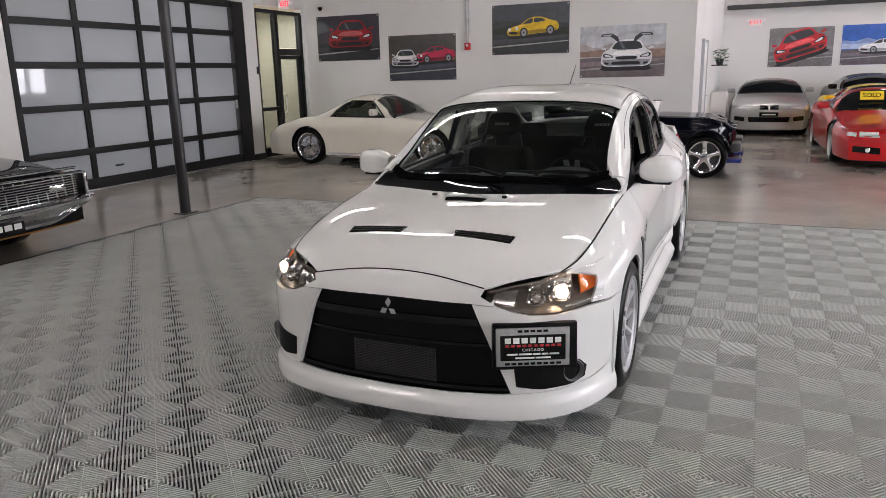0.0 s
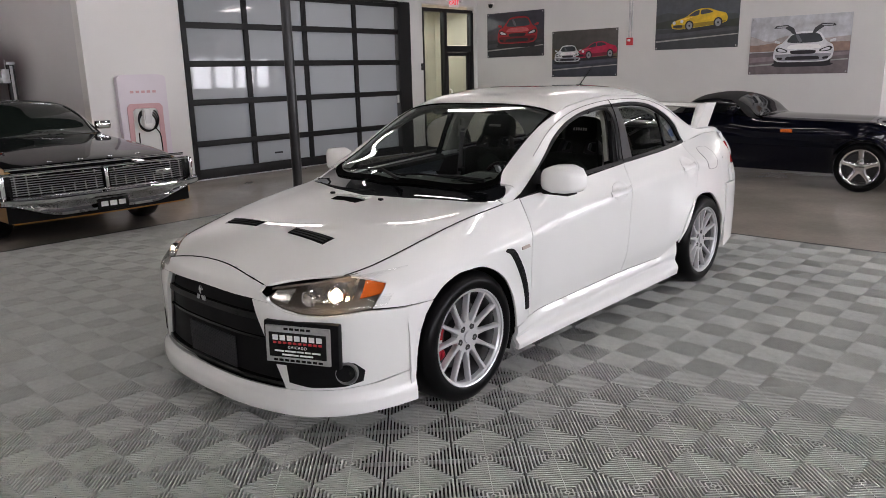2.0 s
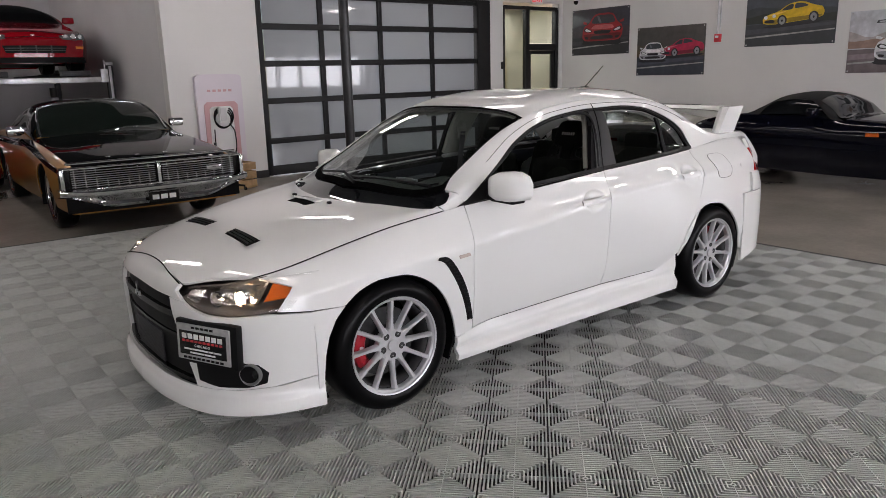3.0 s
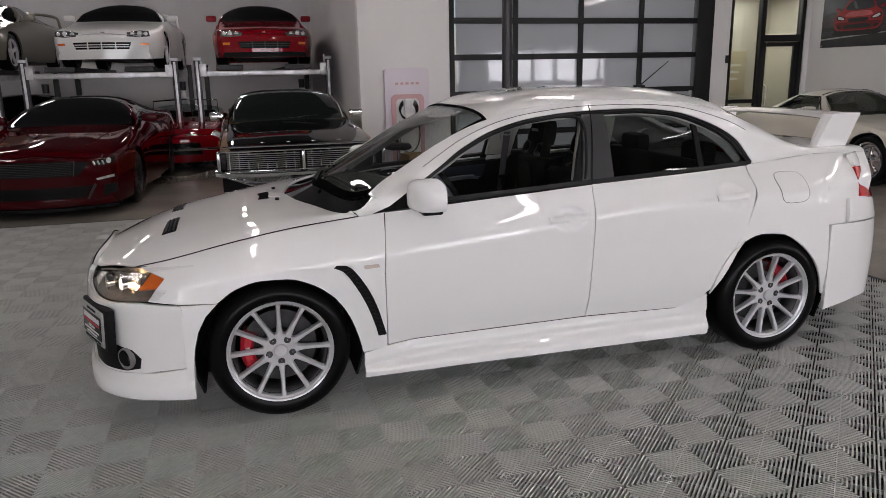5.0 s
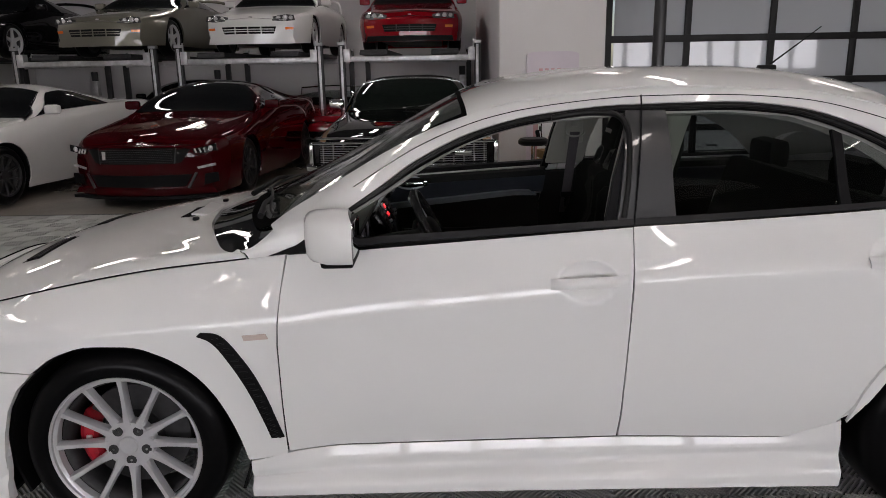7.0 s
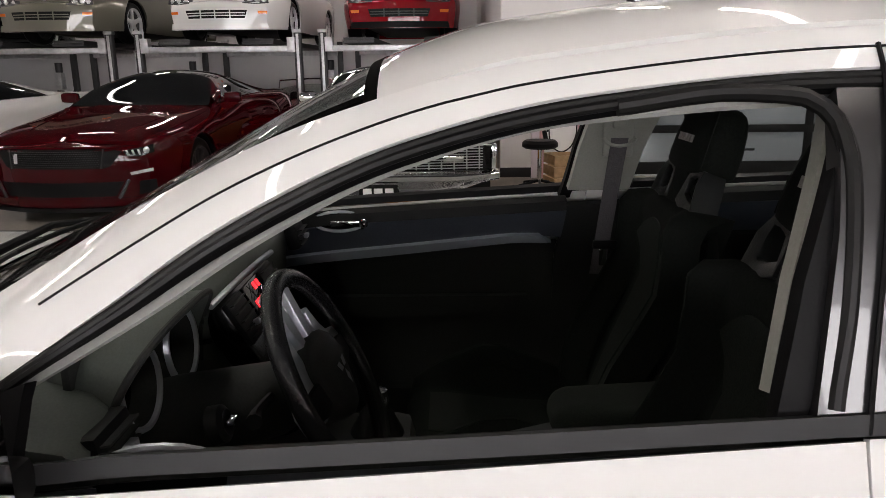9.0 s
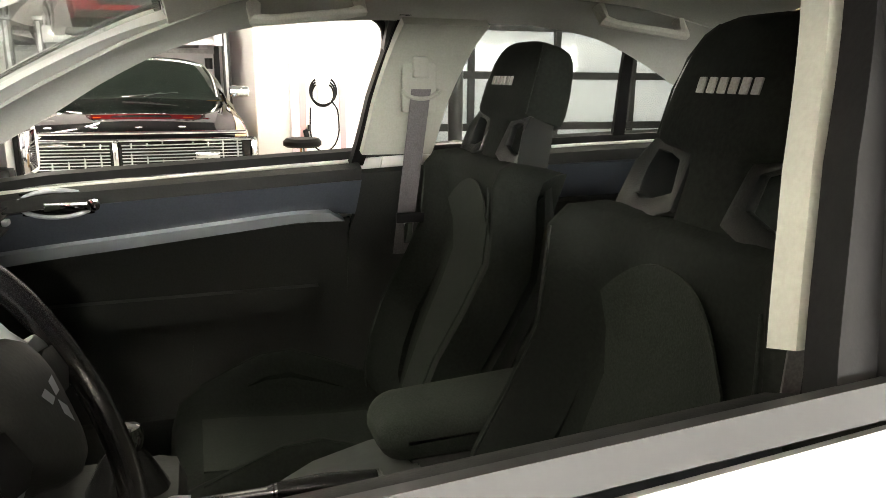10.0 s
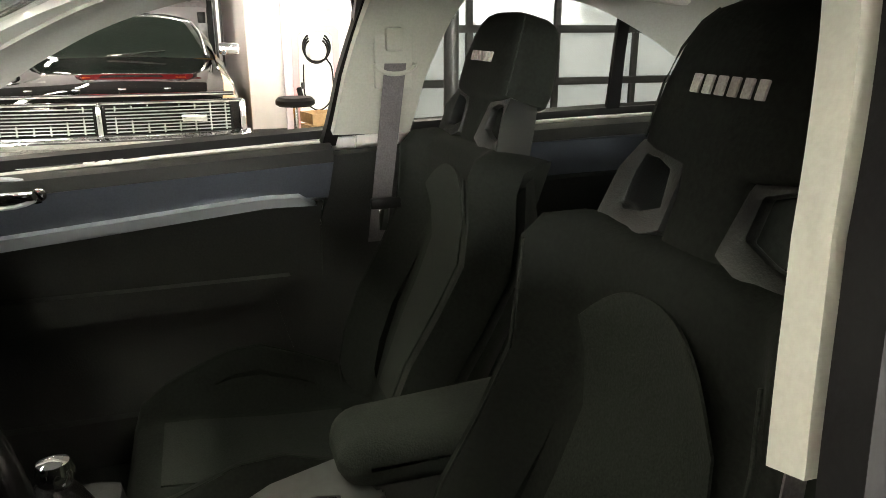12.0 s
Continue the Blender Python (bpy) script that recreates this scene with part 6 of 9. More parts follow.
for x in np.linspace(-0.55, 0.55, 25):
    k = abs(x / 0.55) ** 3
    Pw.append([(x, 3.21 + c * 0.22 + 0.03 * k, 1.275 + h - 0.02 * k) for c, h in ((0, 0), (0.1, 0.014), (0.35, 0.022), (0.7, 0.02), (1, 0.02), (0.98, 0.008), (0.6, -0.008), (0.2, -0.012), (0, 0))])
Pw = np.array(Pw)
bm = bmesh.new()
vs = [bm.verts.new(v) for v in Pw.reshape(-1, 3).tolist()]
for f in grid_faces(25, 9):
    bm.faces.new([vs[i] for i in f])
bm.faces.new(vs[:8])
bm.faces.new(vs[-9:-1][::-1])
bmesh.ops.remove_doubles(bm, verts=bm.verts, dist=1e-5)
part("blade", bm, WHITE, SP)
for sg in (1, -1):
    bm = bmesh.new()
    rings = []
    for u in np.linspace(0, 1, 9):
        z = 1.085 + 0.205 * u
        y0, y1 = 3.15 + 0.06 * u ** 1.3, 3.38 + 0.05 * u
        x = 0.525 + 0.03 * u
        w = 0.026 + 0.012 * u
        rings.append([bm.verts.new((sg * (x + a), b, z)) for a, b in ((-w, y0 + 0.01), (0, y0), (w, y0 + 0.015), (w, y1 - 0.01), (0, y1), (-w, y1 - 0.01))])
    for i in range(8):
        for q in range(6):
            bm.faces.new((rings[i][q], rings[i][(q + 1) % 6], rings[i + 1][(q + 1) % 6], rings[i + 1][q]))
    bm.faces.new(rings[-1])
    bm.faces.new(rings[0])
    part("leg", bm, WHITE, SP)
# aerial
p = BODY.at(2.30, 6)
an = part("aerial", tube([(0.0, 2.30, float(p[2]) + 0.01), (0.0, 2.50, float(p[2]) + 0.16)], [0.004, 0.002], 8), BLACKP, EVO, "short black roof aerial")
part("aerial_base", box((0, 2.30, float(p[2]) + 0.008), (0.035, 0.07, 0.022), 0.009), BLACKP, an)

# wheel wells and underbody
for y in (0.0, 2.66):
    for sg in (1, -1):
        n = 15
        W = np.array([[(sg * xx, y + 0.385 * math.cos(a), 0.31 + 0.365 * math.sin(a)) for a in np.linspace(-0.45, math.pi + 0.45, n)] for xx in (0.50, 0.83)])
        shell("wheel_well", W, 0.01, BLACKP, EVO, "black wheel arch liner", core=(sg * 0.7, y, 1.6))
        part("well_wall", box((sg * 0.495, y, 0.42), (0.012, 0.8, 0.6)), BLACKP, EVO)
part("underbody", box((0, 1.32, 0.19), (1.50, 1.8, 0.05), 0.01), BLACKP, EVO, "dark underbody")
part("underbody", box((0, -0.2, 0.20), (0.98, 1.1, 0.06), 0.01), BLACKP, EVO)
part("underbody", box((0, 2.9, 0.24), (0.98, 0.9, 0.06), 0.01), BLACKP, EVO)
part("engine_bay", box((0, -0.35, 0.5), (0.9, 0.7, 0.36), 0.03), BLACKP, EVO)
for sg in (1, -1):
    wheel(EVO, sg * 0.762, 0.0, 0.324, style="twelve", side=sg, caliper=BRAKE_RED, turn=0.0)
    wheel(EVO, sg * 0.762, 2.665, 0.324, style="twelve", side=sg, caliper=BRAKE_RED, turn=0.35, clock=radians(-140 if sg > 0 else 140))


# ---- inside the sedan ----
FABRIC = mat("black_seat_fabric", (0.0105, 0.0125, 0.0108), 0.9, grain=0.25, scale=160, bump=0.3, spec=0.15)
FABRIC2 = mat("grey_seat_centre_fabric", (0.023, 0.0275, 0.0235), 0.9, grain=0.25, scale=320, bump=0.4, spec=0.15)
TRIM = mat("black_soft_trim", (0.021, 0.0225, 0.0215), 0.6, grain=0.15, scale=220, bump=0.25, spec=0.3)
TRIM_GREY = mat("slate_door_trim", (0.052, 0.06, 0.075), 0.36, grain=0.1, scale=200, bump=0.15)
SATIN = mat("satin_silver_trim", (0.5, 0.52, 0.56), 0.28, 0.7)
STRIPSILVER = mat("silver_door_strip", (0.58, 0.62, 0.70), 0.2, 0.5, coat=0.5)
CREAM = mat("pale_pillar_trim", (0.33, 0.335, 0.295), 0.75, grain=0.05, scale=200, bump=0.1)
GREYTRIM = mat("grey_roof_trim", (0.36, 0.36, 0.34), 0.75, grain=0.05, scale=200, bump=0.1)
LINER = mat("grey_headliner", (0.56, 0.56, 0.52), 0.9, grain=0.08, scale=260, bump=0.15)
BELT = mat("seat_belt_webbing", (0.09, 0.085, 0.09), 0.8, grain=0.25, scale=300)
LEDGE = mat("ledge_vinyl", (0.008, 0.0085, 0.0085), 0.55, grain=0.15, scale=220, bump=0.2, spec=0.18)
LEATHER = mat("black_leather", (0.012, 0.012, 0.013), 0.25, grain=0.15, scale=180, bump=0.3)
DASH = mat("dash_top", (0.060, 0.070, 0.061), 0.55, grain=0.12, scale=240, bump=0.2)

shell("headliner", roof_full, 0.008, LINER, EVO, "pale grey headliner", core=(0, 1.8, 0.8), lift=-0.032)
inner_rail = BODY.patch([sm([(0.59, 0.955), (0.73, 1.05), (0.85, 1.125), (0.96, 1.20), (1.13, 1.283), (1.32, 1.328), (1.60, 1.345), (1.9, 1.345), (2.10, 1.32), (2.28, 1.25), (2.44, 1.15), (2.54, 1.055)]),
                         sm([(0.44, 4.93), (0.58, 5.0), (0.74, 5.0), (0.92, 5.0), (1.12, 5.02), (1.32, 5.05), (1.60, 5.05), (1.9, 5.05), (2.14, 5.05), (2.40, 5.05), (2.66, 5.0), (2.86, 5.0)])], 90, 7)
both("pillar_trim", inner_rail, 0.008, GREYTRIM, "pale pillar trim", lift=-0.036)
both("pillar_trim", cpillar, 0.008, GREYTRIM, lift=-0.03)
for k, sg in enumerate((1, -1)):
    q = lambda P: P if sg > 0 else flip(P)
    # front door card
    shell("door_card", q(BODY.patch([[(0.56, 0.31), (1.50, 0.32)], [(0.55, 0.55), (1.50, 0.56)], [(0.56, 0.80), (1.51, 0.87)]], 24, 5)), 0.01, TRIM, DOORS[k], "black door card", lift=-0.085)
    shell("door_card_top", q(BODY.patch([[(0.56, 0.825), (1.0, 0.868), (1.40, 0.905), (1.52, 0.895)], [(0.58, 0.925), (1.0, 0.955), (1.53, 0.985)]], 24, 5)), 0.012, TRIM_GREY, DOORS[k], "slate upper door trim", lift=-0.085)
    strip = BODY.patch([[(0.56, 0.79), (1.0, 0.84), (1.38, 0.888), (1.49, 0.885)], [(0.56, 0.825), (1.0, 0.872), (1.36, 0.912), (1.45, 0.912)]], 24, 3)
    shell("door_strip", q(strip), 0.022, STRIPSILVER, DOORS[k], "satin silver door strip", lift=-0.090)
    shell("arm_rest", q(BODY.patch([[(0.75, 0.60), (1.35, 0.62)], [(0.75, 0.67), (1.42, 0.675)]], 14, 3)), 0.03, TRIM, DOORS[k], lift=-0.125)
    shell("door_pocket", q(BODY.patch([[(1.10, 0.46), (1.42, 0.47)], [(1.12, 0.61), (1.38, 0.63)]], 10, 3)), 0.012, TRIM, DOORS[k], lift=-0.11)
    shell("rear_door_card", q(BODY.patch([[(1.62, 0.33), (2.14, 0.33)], [(1.62, 0.6), (2.36, 0.6)], [(1.62, 0.90), (2.46, 0.93)]], 18, 5)), 0.01, TRIM, RDOORS[k], lift=-0.085)
    shell("rear_card_top", q(BODY.patch([[(1.62, 0.905), (2.46, 0.935)], [(1.62, 0.995), (2.52, 1.03)]], 18, 4)), 0.012, TRIM_GREY, RDOORS[k], "slate upper door trim", lift=-0.08)
    # sills of the windows
    for nm, y0, y1, par in (("window_ledge", 0.62, 1.53, DOORS[k]), ("window_ledge", 1.74, 2.45, RDOORS[k])):
        rows = []
        for dx, dz in ((0.026, 0.004), (0.034, 0.016), (0.06, 0.018), (0.085, 0.008), (0.092, -0.02)):
            rows.append([BODY.at(y, BODY.s_of_z(y, float(np.interp(y, [0.56, 0.83, 1.62, 2.2, 2.6], [0.94, 0.972, 1.015, 1.042, 1.056])))) + np.array([-dx, 0, dz - 0.044]) for y in np.linspace(y0, y1, 20)])
        shell(nm, q(np.array(rows)), 0.006, LEDGE, par, "black inner window ledge", core=(0, 1.2, 0.6))
    # inner handle
    hp_ = BODY.at(0.82, BODY.s_of_z(0.82, 0.90))
    hx = float(hp_[0]) - 0.098
    hd = part("inner_handle", box((sg * hx, 0.85, 0.915), (0.02, 0.15, 0.055), 0.015), GLOSSBLK, DOORS[k], "chrome inner door handle")
    part("handle_rim", tube([(sg * (hx - 0.012), 0.85 + 0.075 * math.cos(a), 0.915 + 0.03 * math.sin(a)) for a in np.linspace(0, 2 * math.pi, 20, endpoint=False)], 0.005, 6, closed=True), SATIN, hd)
    part("lever", box((sg * (hx - 0.022), 0.87, 0.91), (0.012, 0.09, 0.022), 0.006), CHROME, hd)
    part("lock_knob", lathe_bm([(0, -0.01), (0.013, -0.01), (0.014, 0.008), (0, 0.01)], 14, "x", m=Matrix.Translation((sg * (hx - 0.024), 0.925, 0.912))), CHROME, hd)
    # pillar between the doors: pale above, dark below
    pt = BODY.patch([[(1.53, 1.030), (1.71, 1.030)], [(1.555, 1.15), (1.74, 1.15)], [(1.592, 1.29), (1.79, 1.29)], [(1.61, 1.36), (1.82, 1.36)]], 8, 6)
    bpt = shell("belt_pillar_trim", q(pt), 0.028, CREAM, EVO, "pale upper belt pillar trim", lift=-0.058)
    ps = BODY.patch([[(1.512, 0.99), (1.545, 0.99)], [(1.550, 1.15), (1.58, 1.15)], [(1.592, 1.29), (1.62, 1.29)], [(1.61, 1.36), (1.64, 1.36)]], 5, 6)
    shell("pillar_seal", q(ps), 0.028, BLACKP, EVO, "black door seal on the pillar", lift=-0.016)
    lt = BODY.patch([[(1.48, 0.36), (1.78, 0.36)], [(1.50, 0.6), (1.75, 0.6)], [(1.53, 1.0), (1.73, 1.01)]], 8, 6)
    shell("lower_pillar_trim", q(lt), 0.02, TRIM, EVO, "dark lower pillar trim", lift=-0.075)
    gx = lambda y, z: float(BODY.at(y, BODY.s_of_z(y, z))[0])
    # belt guide, webbing and buckle
    bx = gx(1.66, 1.18) - 0.108
    part("belt_recess", box((sg * (bx + 0.012), 1.66, 1.19), (0.016, 0.085, 0.16), 0.006, rot=rotz(0)), CREAM, bpt)
    part("belt_guide", tube([(sg * (bx - 0.008), 1.66 + 0.045 * math.cos(a), 1.165 + 0.022 * math.sin(a)) for a in np.linspace(math.pi, 2 * math.pi, 12)], 0.006, 6), CREAM, bpt)
    part("height_slider", box((sg * (bx - 0.002), 1.66, 1.215), (0.02, 0.04, 0.05), 0.008), CREAM, bpt)
    webs = np.array([[(sg * (bx - 0.012 + 0.02 * u), 1.66 - 0.045 * u + w * (1 - 0.1 * u), 1.165 - 0.40 * u) for w in (-0.024, 0.024)] for u in np.linspace(0, 1, 10)])
    shell("belt_webbing", webs, 0.002, BELT, bpt, "dark seat belt webbing", core=(sg * 2, 1.6, 1.0))
    part("belt_tongue", box((sg * (bx - 0.016), 1.63, 0.86), (0.014, 0.07, 0.025), 0.005), BLACKP, bpt)
    part("belt_buckle", box((sg * (bx - 0.016), 1.625, 0.822), (0.006, 0.022, 0.05), 0.003), CHROME, bpt, "chrome belt tongue")
    # grab handles
    for y0, y1 in ((1.28, 1.50), (2.08, 2.30)):
        z = 1.335
        p0, p1 = BODY.at(y0, 5.05), BODY.at(y1, 5.05)
        a, b = np.array([sg * (p0[0] - 0.03), y0, p0[2] - 0.05]), np.array([sg * (p1[0] - 0.03), y1, p1[2] - 0.05])
        d = np.array([-sg * 0.03, 0, -0.035])
        part("grab_handle", tube([tuple(a), tuple(a + d * 0.9), tuple(a * 0.85 + b * 0.15 + d), tuple(a * 0.15 + b * 0.85 + d), tuple(b + d * 0.9), tuple(b)], [0.016, 0.015, 0.011, 0.011, 0.015, 0.016], 8), LINER, EVO, "pale grab handle")


# front seats
def seat(x, y, name="front_seat"):
    S = thing(name, "", "")
    S.parent = EVO
    S["label"] = "black fabric bucket seat with high head restraint"
    S.matrix_basis = Matrix.Translation((x, y, -0.05))
    lean = Matrix.Rotation(radians(-16), 4, "X")
    base = Matrix.Translation((0, -0.285, 0.46))
    m = base @ lean

    def tr(P):
        P = np.asarray(P, float)
        R = np.array(m.to_3x3())
        return P @ R.T + np.array(m.translation)
    vs = np.array([0.0, 0.06, 0.14, 0.24, 0.34, 0.44, 0.52, 0.585, 0.62, 0.64, 0.648])
    hw = np.array([0.225, 0.238, 0.248, 0.255, 0.258, 0.262, 0.262, 0.256, 0.238, 0.205, 0.16])
    bol = 1.0 * np.array([0.05, 0.078, 0.09, 0.09, 0.078, 0.068, 0.062, 0.05, 0.034, 0.015, 0.0])
    fwd = np.array([0.02, 0.015, 0.008, 0.0, -0.012, -0.02, 0.0, 0.028, 0.032, 0.012, -0.02])
    u = np.linspace(-1, 1, 33)
    F = []
    for v, w, b, f in zip(vs, hw, bol, fwd):
        au = np.abs(u)
        prof = np.where(au < 0.56, 0.0, np.sin(np.clip((au - 0.56) / 0.32, 0, 1) * math.pi / 2) ** 2 * b)
        edge = np.clip((au - 0.82) / 0.18, 0, 1) ** 2.2 * 0.08
        F.append(np.stack([u * w, -(f + prof - edge), np.full_like(u, v)], axis=-1))
    F = np.array(F)
    shell("backrest", tr(F), 0.10, FABRIC, S, core=tr([[0, 0.6, 0.3]])[0], smooth=60)
    C = F[1:8, 9:24].copy()
    C[..., 2] -= 0.06 * np.linspace(0, 1, 7)[:, None] ** 2 * np.abs(np.linspace(-1, 1, 15))[None] ** 2.2
    C[..., 1] -= 0.0022
    shell("back_centre", tr(C), 0.003, FABRIC2, S, "grey woven centre panel", core=tr([[0, 0.6, 0.3]])[0], smooth=60)
    for sg in (1, -1):
        line = [tuple(tr([[sg * w * 0.80, -(f + 0.001 + b * 0.98), v]])[0]) for v, w, b, f in zip(vs[:8], hw, bol, fwd)]
        part("bolster_piping", tube(line, 0.002, 6), FABRIC2, S)
    # head restraint on its neck, widening downwards
    H = []
    for v, w, d in ((0.58, 0.060, 0.045), (0.64, 0.056, 0.045), (0.70, 0.054, 0.046), (0.722, 0.060, 0.048), (0.730, 0.118, 0.052), (0.736, 0.134, 0.055), (0.76, 0.137, 0.057), (0.80, 0.132, 0.056), (0.84, 0.123, 0.053),
                    (0.866, 0.113, 0.049), (0.882, 0.098, 0.043), (0.892, 0.074, 0.034), (0.897, 0.03, 0.018)):
        H.append([(w * math.copysign(abs(math.cos(a)) ** 0.42, math.cos(a)), d * math.copysign(abs(math.sin(a)) ** 0.55, math.sin(a)) + 0.034, v) for a in np.linspace(0, 2 * math.pi, 49)])
    bm = bmesh.new()
    P = tr(np.array(H).reshape(-1, 3)).reshape(len(H), 49, 3)
    vv = [bm.verts.new(p) for p in P.reshape(-1, 3).tolist()]
    for f in grid_faces(len(H), 49):
        bm.faces.new([vv[i] for i in f])
    bmesh.ops.remove_doubles(bm, verts=bm.verts, dist=1e-5)
    hr = part("head_restraint", bm, FABRIC, S, "high black head restraint", smooth=60)
    for sg in (1, -1):
        seam = [tuple(tr([[sg * w * 0.93, 0.034 - d * 0.78, v]])[0]) for v, w, d in ((0.74, 0.135, 0.055), (0.80, 0.132, 0.056), (0.84, 0.123, 0.053), (0.87, 0.108, 0.047), (0.885, 0.092, 0.040))]
        part("seam", tube(seam, 0.0016, 6), FABRIC2, hr)
    for i in range(6):
        c = tr([[-0.048 + 0.0185 * i, 0.034 - 0.0585, 0.802]])[0]
        part("brand_bar", box(tuple(c), (0.012, 0.003, 0.019), 0.001, rot=rotx(-16)), STITCH, hr, "small silver bar", smooth=0)
    # harness openings between neck, shoulders and head restraint
    for sg in (1, -1):
        bm = bmesh.new()
        outer, inner = [], []
        ring_o = [(0.044, 0.648), (0.100, 0.628), (0.158, 0.626), (0.166, 0.640), (0.150, 0.70), (0.137, 0.738), (0.100, 0.738), (0.050, 0.728)]
        ring_i = [(0.066, 0.672), (0.100, 0.660), (0.128, 0.656), (0.136, 0.662), (0.127, 0.70), (0.118, 0.722), (0.096, 0.721), (0.070, 0.712)]
        for layer in (-0.016, 0.060):
            flare = 0.0 if layer < 0 else 0.012
            outer += [bm.verts.new(tr([[sg * (a - flare * (a > 0.13)), (layer if a > 0.13 else min(layer, 0.012)) + 0.012 * (b > 0.72) * (layer < 0), b]])[0]) for a, b in ring_o]
            inner += [bm.verts.new(tr([[sg * a, -0.006 if layer < 0 else 0.010, b]])[0]) for a, b in ring_i]
        n8 = len(ring_o)
        for i in range(n8):
            j = (i + 1) % n8
            bm.faces.new((outer[i], outer[j], inner[j], inner[i]))
            bm.faces.new((outer[n8 + i], outer[n8 + j], inner[n8 + j], inner[n8 + i]))
            bm.faces.new((outer[i], outer[j], outer[n8 + j], outer[n8 + i]))
            bm.faces.new((inner[i], inner[j], inner[n8 + j], inner[n8 + i]))
        bmesh.ops.recalc_face_normals(bm, faces=bm.faces)
        bmesh.ops.bevel(bm, geom=[e for e in bm.edges if e.calc_face_angle(0) > 0.5], offset=0.005, segments=2, affect="EDGES", profile=0.6)
        part("harness_frame", bm, mat_carbon, S, "textured grey harness opening", smooth=40)
    # cushion
    G = []
    for yy, zz, w, b in ((-0.03, 0.01, 0.245, 0.03), (-0.12, -0.005, 0.26, 0.065), (-0.20, -0.003, 0.266, 0.098), (-0.28, 0.002, 0.27, 0.122), (-0.35, 0.010, 0.27, 0.110), (-0.42, 0.019, 0.268, 0.072), (-0.49, 0.024, 0.262, 0.036), (-0.54, 0.01, 0.25, 0.02), (-0.56, -0.03, 0.24, 0.0), (-0.555, -0.08, 0.24, 0.0)):
        au = np.abs(u)
        pr = np.where(au < 0.56, 0.0, np.sin(np.clip((au - 0.56) / 0.28, 0, 1) * math.pi / 2) ** 2 * b) - np.clip((au - 0.9) / 0.1, 0, 1) ** 2 * 0.08
        G.append(np.stack([u * w, np.full_like(u, yy - 0.25), 0.47 + zz + pr], axis=-1))
    G = np.array(G)
    shell("cushion", G, 0.07, FABRIC, S, core=(0, -0.4, 0.1), smooth=60)
    Cc = G[1:7, 9:24].copy()
    Cc[..., 2] += 0.004
    for sg in (1, -1):
        edge = [tuple(G[i, 16 + sg * 14] + np.array([0, 0, 0.001])) for i in range(1, 7)]
        part("cushion_piping", tube(edge, 0.0022, 6), FABRIC2, S)
    shell("cushion_centre", Cc, 0.004, FABRIC2, S, "grey woven cushion panel", core=(0, -0.4, 0.1), smooth=60)
    part("seat_base", box((0, -0.52, 0.33), (0.42, 0.46, 0.16), 0.02), TRIM, S)
    part("recliner", lathe_bm([(0, 0.0), (0.05, 0.0), (0.05, 0.03), (0, 0.03)], 20, "x", m=Matrix.Translation((0.25 if x > 0 else -0.28, -0.27, 0.47))), TRIM, S)
    return S


STITCH = mat("grey_stitching", (0.36, 0.35, 0.33), 0.8, grain=0.2, scale=400)
mat_carbon = mat("carbon_pattern_plastic", (0.008, 0.009, 0.009), 0.36, 0.0, spec=0.3, grain=0.4, scale=420, bump=0.3)
seat(0.38, 1.811)
seat(-0.388, 1.862)

# rear bench, shelf and carpet
RB = part("rear_bench", box((0, 2.10, 0.46), (1.24, 0.52, 0.16), 0.06), FABRIC, EVO, "black rear bench")
part("rear_backrest", box((0, 2.40, 0.76), (1.24, 0.16, 0.58), 0.06, rot=rotx(-18)), FABRIC, EVO)
for x in (-0.36, 0.36):
    part("rear_head_rest", box((x, 2.50, 1.08), (0.24, 0.10, 0.13), 0.04), FABRIC, EVO)
part("parcel_shelf", box((0, 2.78, 0.995), (1.2, 0.5, 0.03), 0.01), TRIM, EVO)
part("cabin_carpet", box((0, 1.25, 0.235), (1.46, 1.75, 0.03), 0.005), TRIM, EVO, "black carpet")
for sg in (1, -1):
    part("sill_trim", box((sg * 0.74, 1.25, 0.285), (0.08, 1.6, 0.17), 0.02), TRIM, EVO)
part("bulkhead", box((0, 0.30, 0.58), (1.46, 0.03, 0.66), 0.005), TRIM, EVO)
part("boot_wall", box((0, 2.62, 0.62), (1.3, 0.03, 0.7), 0.005), TRIM, EVO)

# dashboard
D = []
for y, z in ((0.24, 0.93), (0.42, 0.955), (0.58, 0.966), (0.67, 0.966), (0.725, 0.957), (0.742, 0.942), (0.738, 0.90), (0.735, 0.80), (0.70, 0.70), (0.64, 0.58)):
    D.append([(x, y - 0.05 * (x / 0.68) ** 2 * (x < 0) - (0.085 if 0.75 < z and y > 0.6 else 0.0) * math.exp(-((x - 0.366) / 0.175) ** 6), z - 0.03 * abs(x / 0.68) ** 3) for x in np.linspace(-0.68, 0.68, 61)])
DB = shell("dashboard", np.array(D), 0.03, DASH, EVO, "grey-black moulded dashboard", core=(0, 0.4, 0.6), smooth=60)
part("gauge_panel", box((0.365, 0.664, 0.905), (0.36, 0.012, 0.17), 0.004), TRIM, DB, "black face behind the dials")
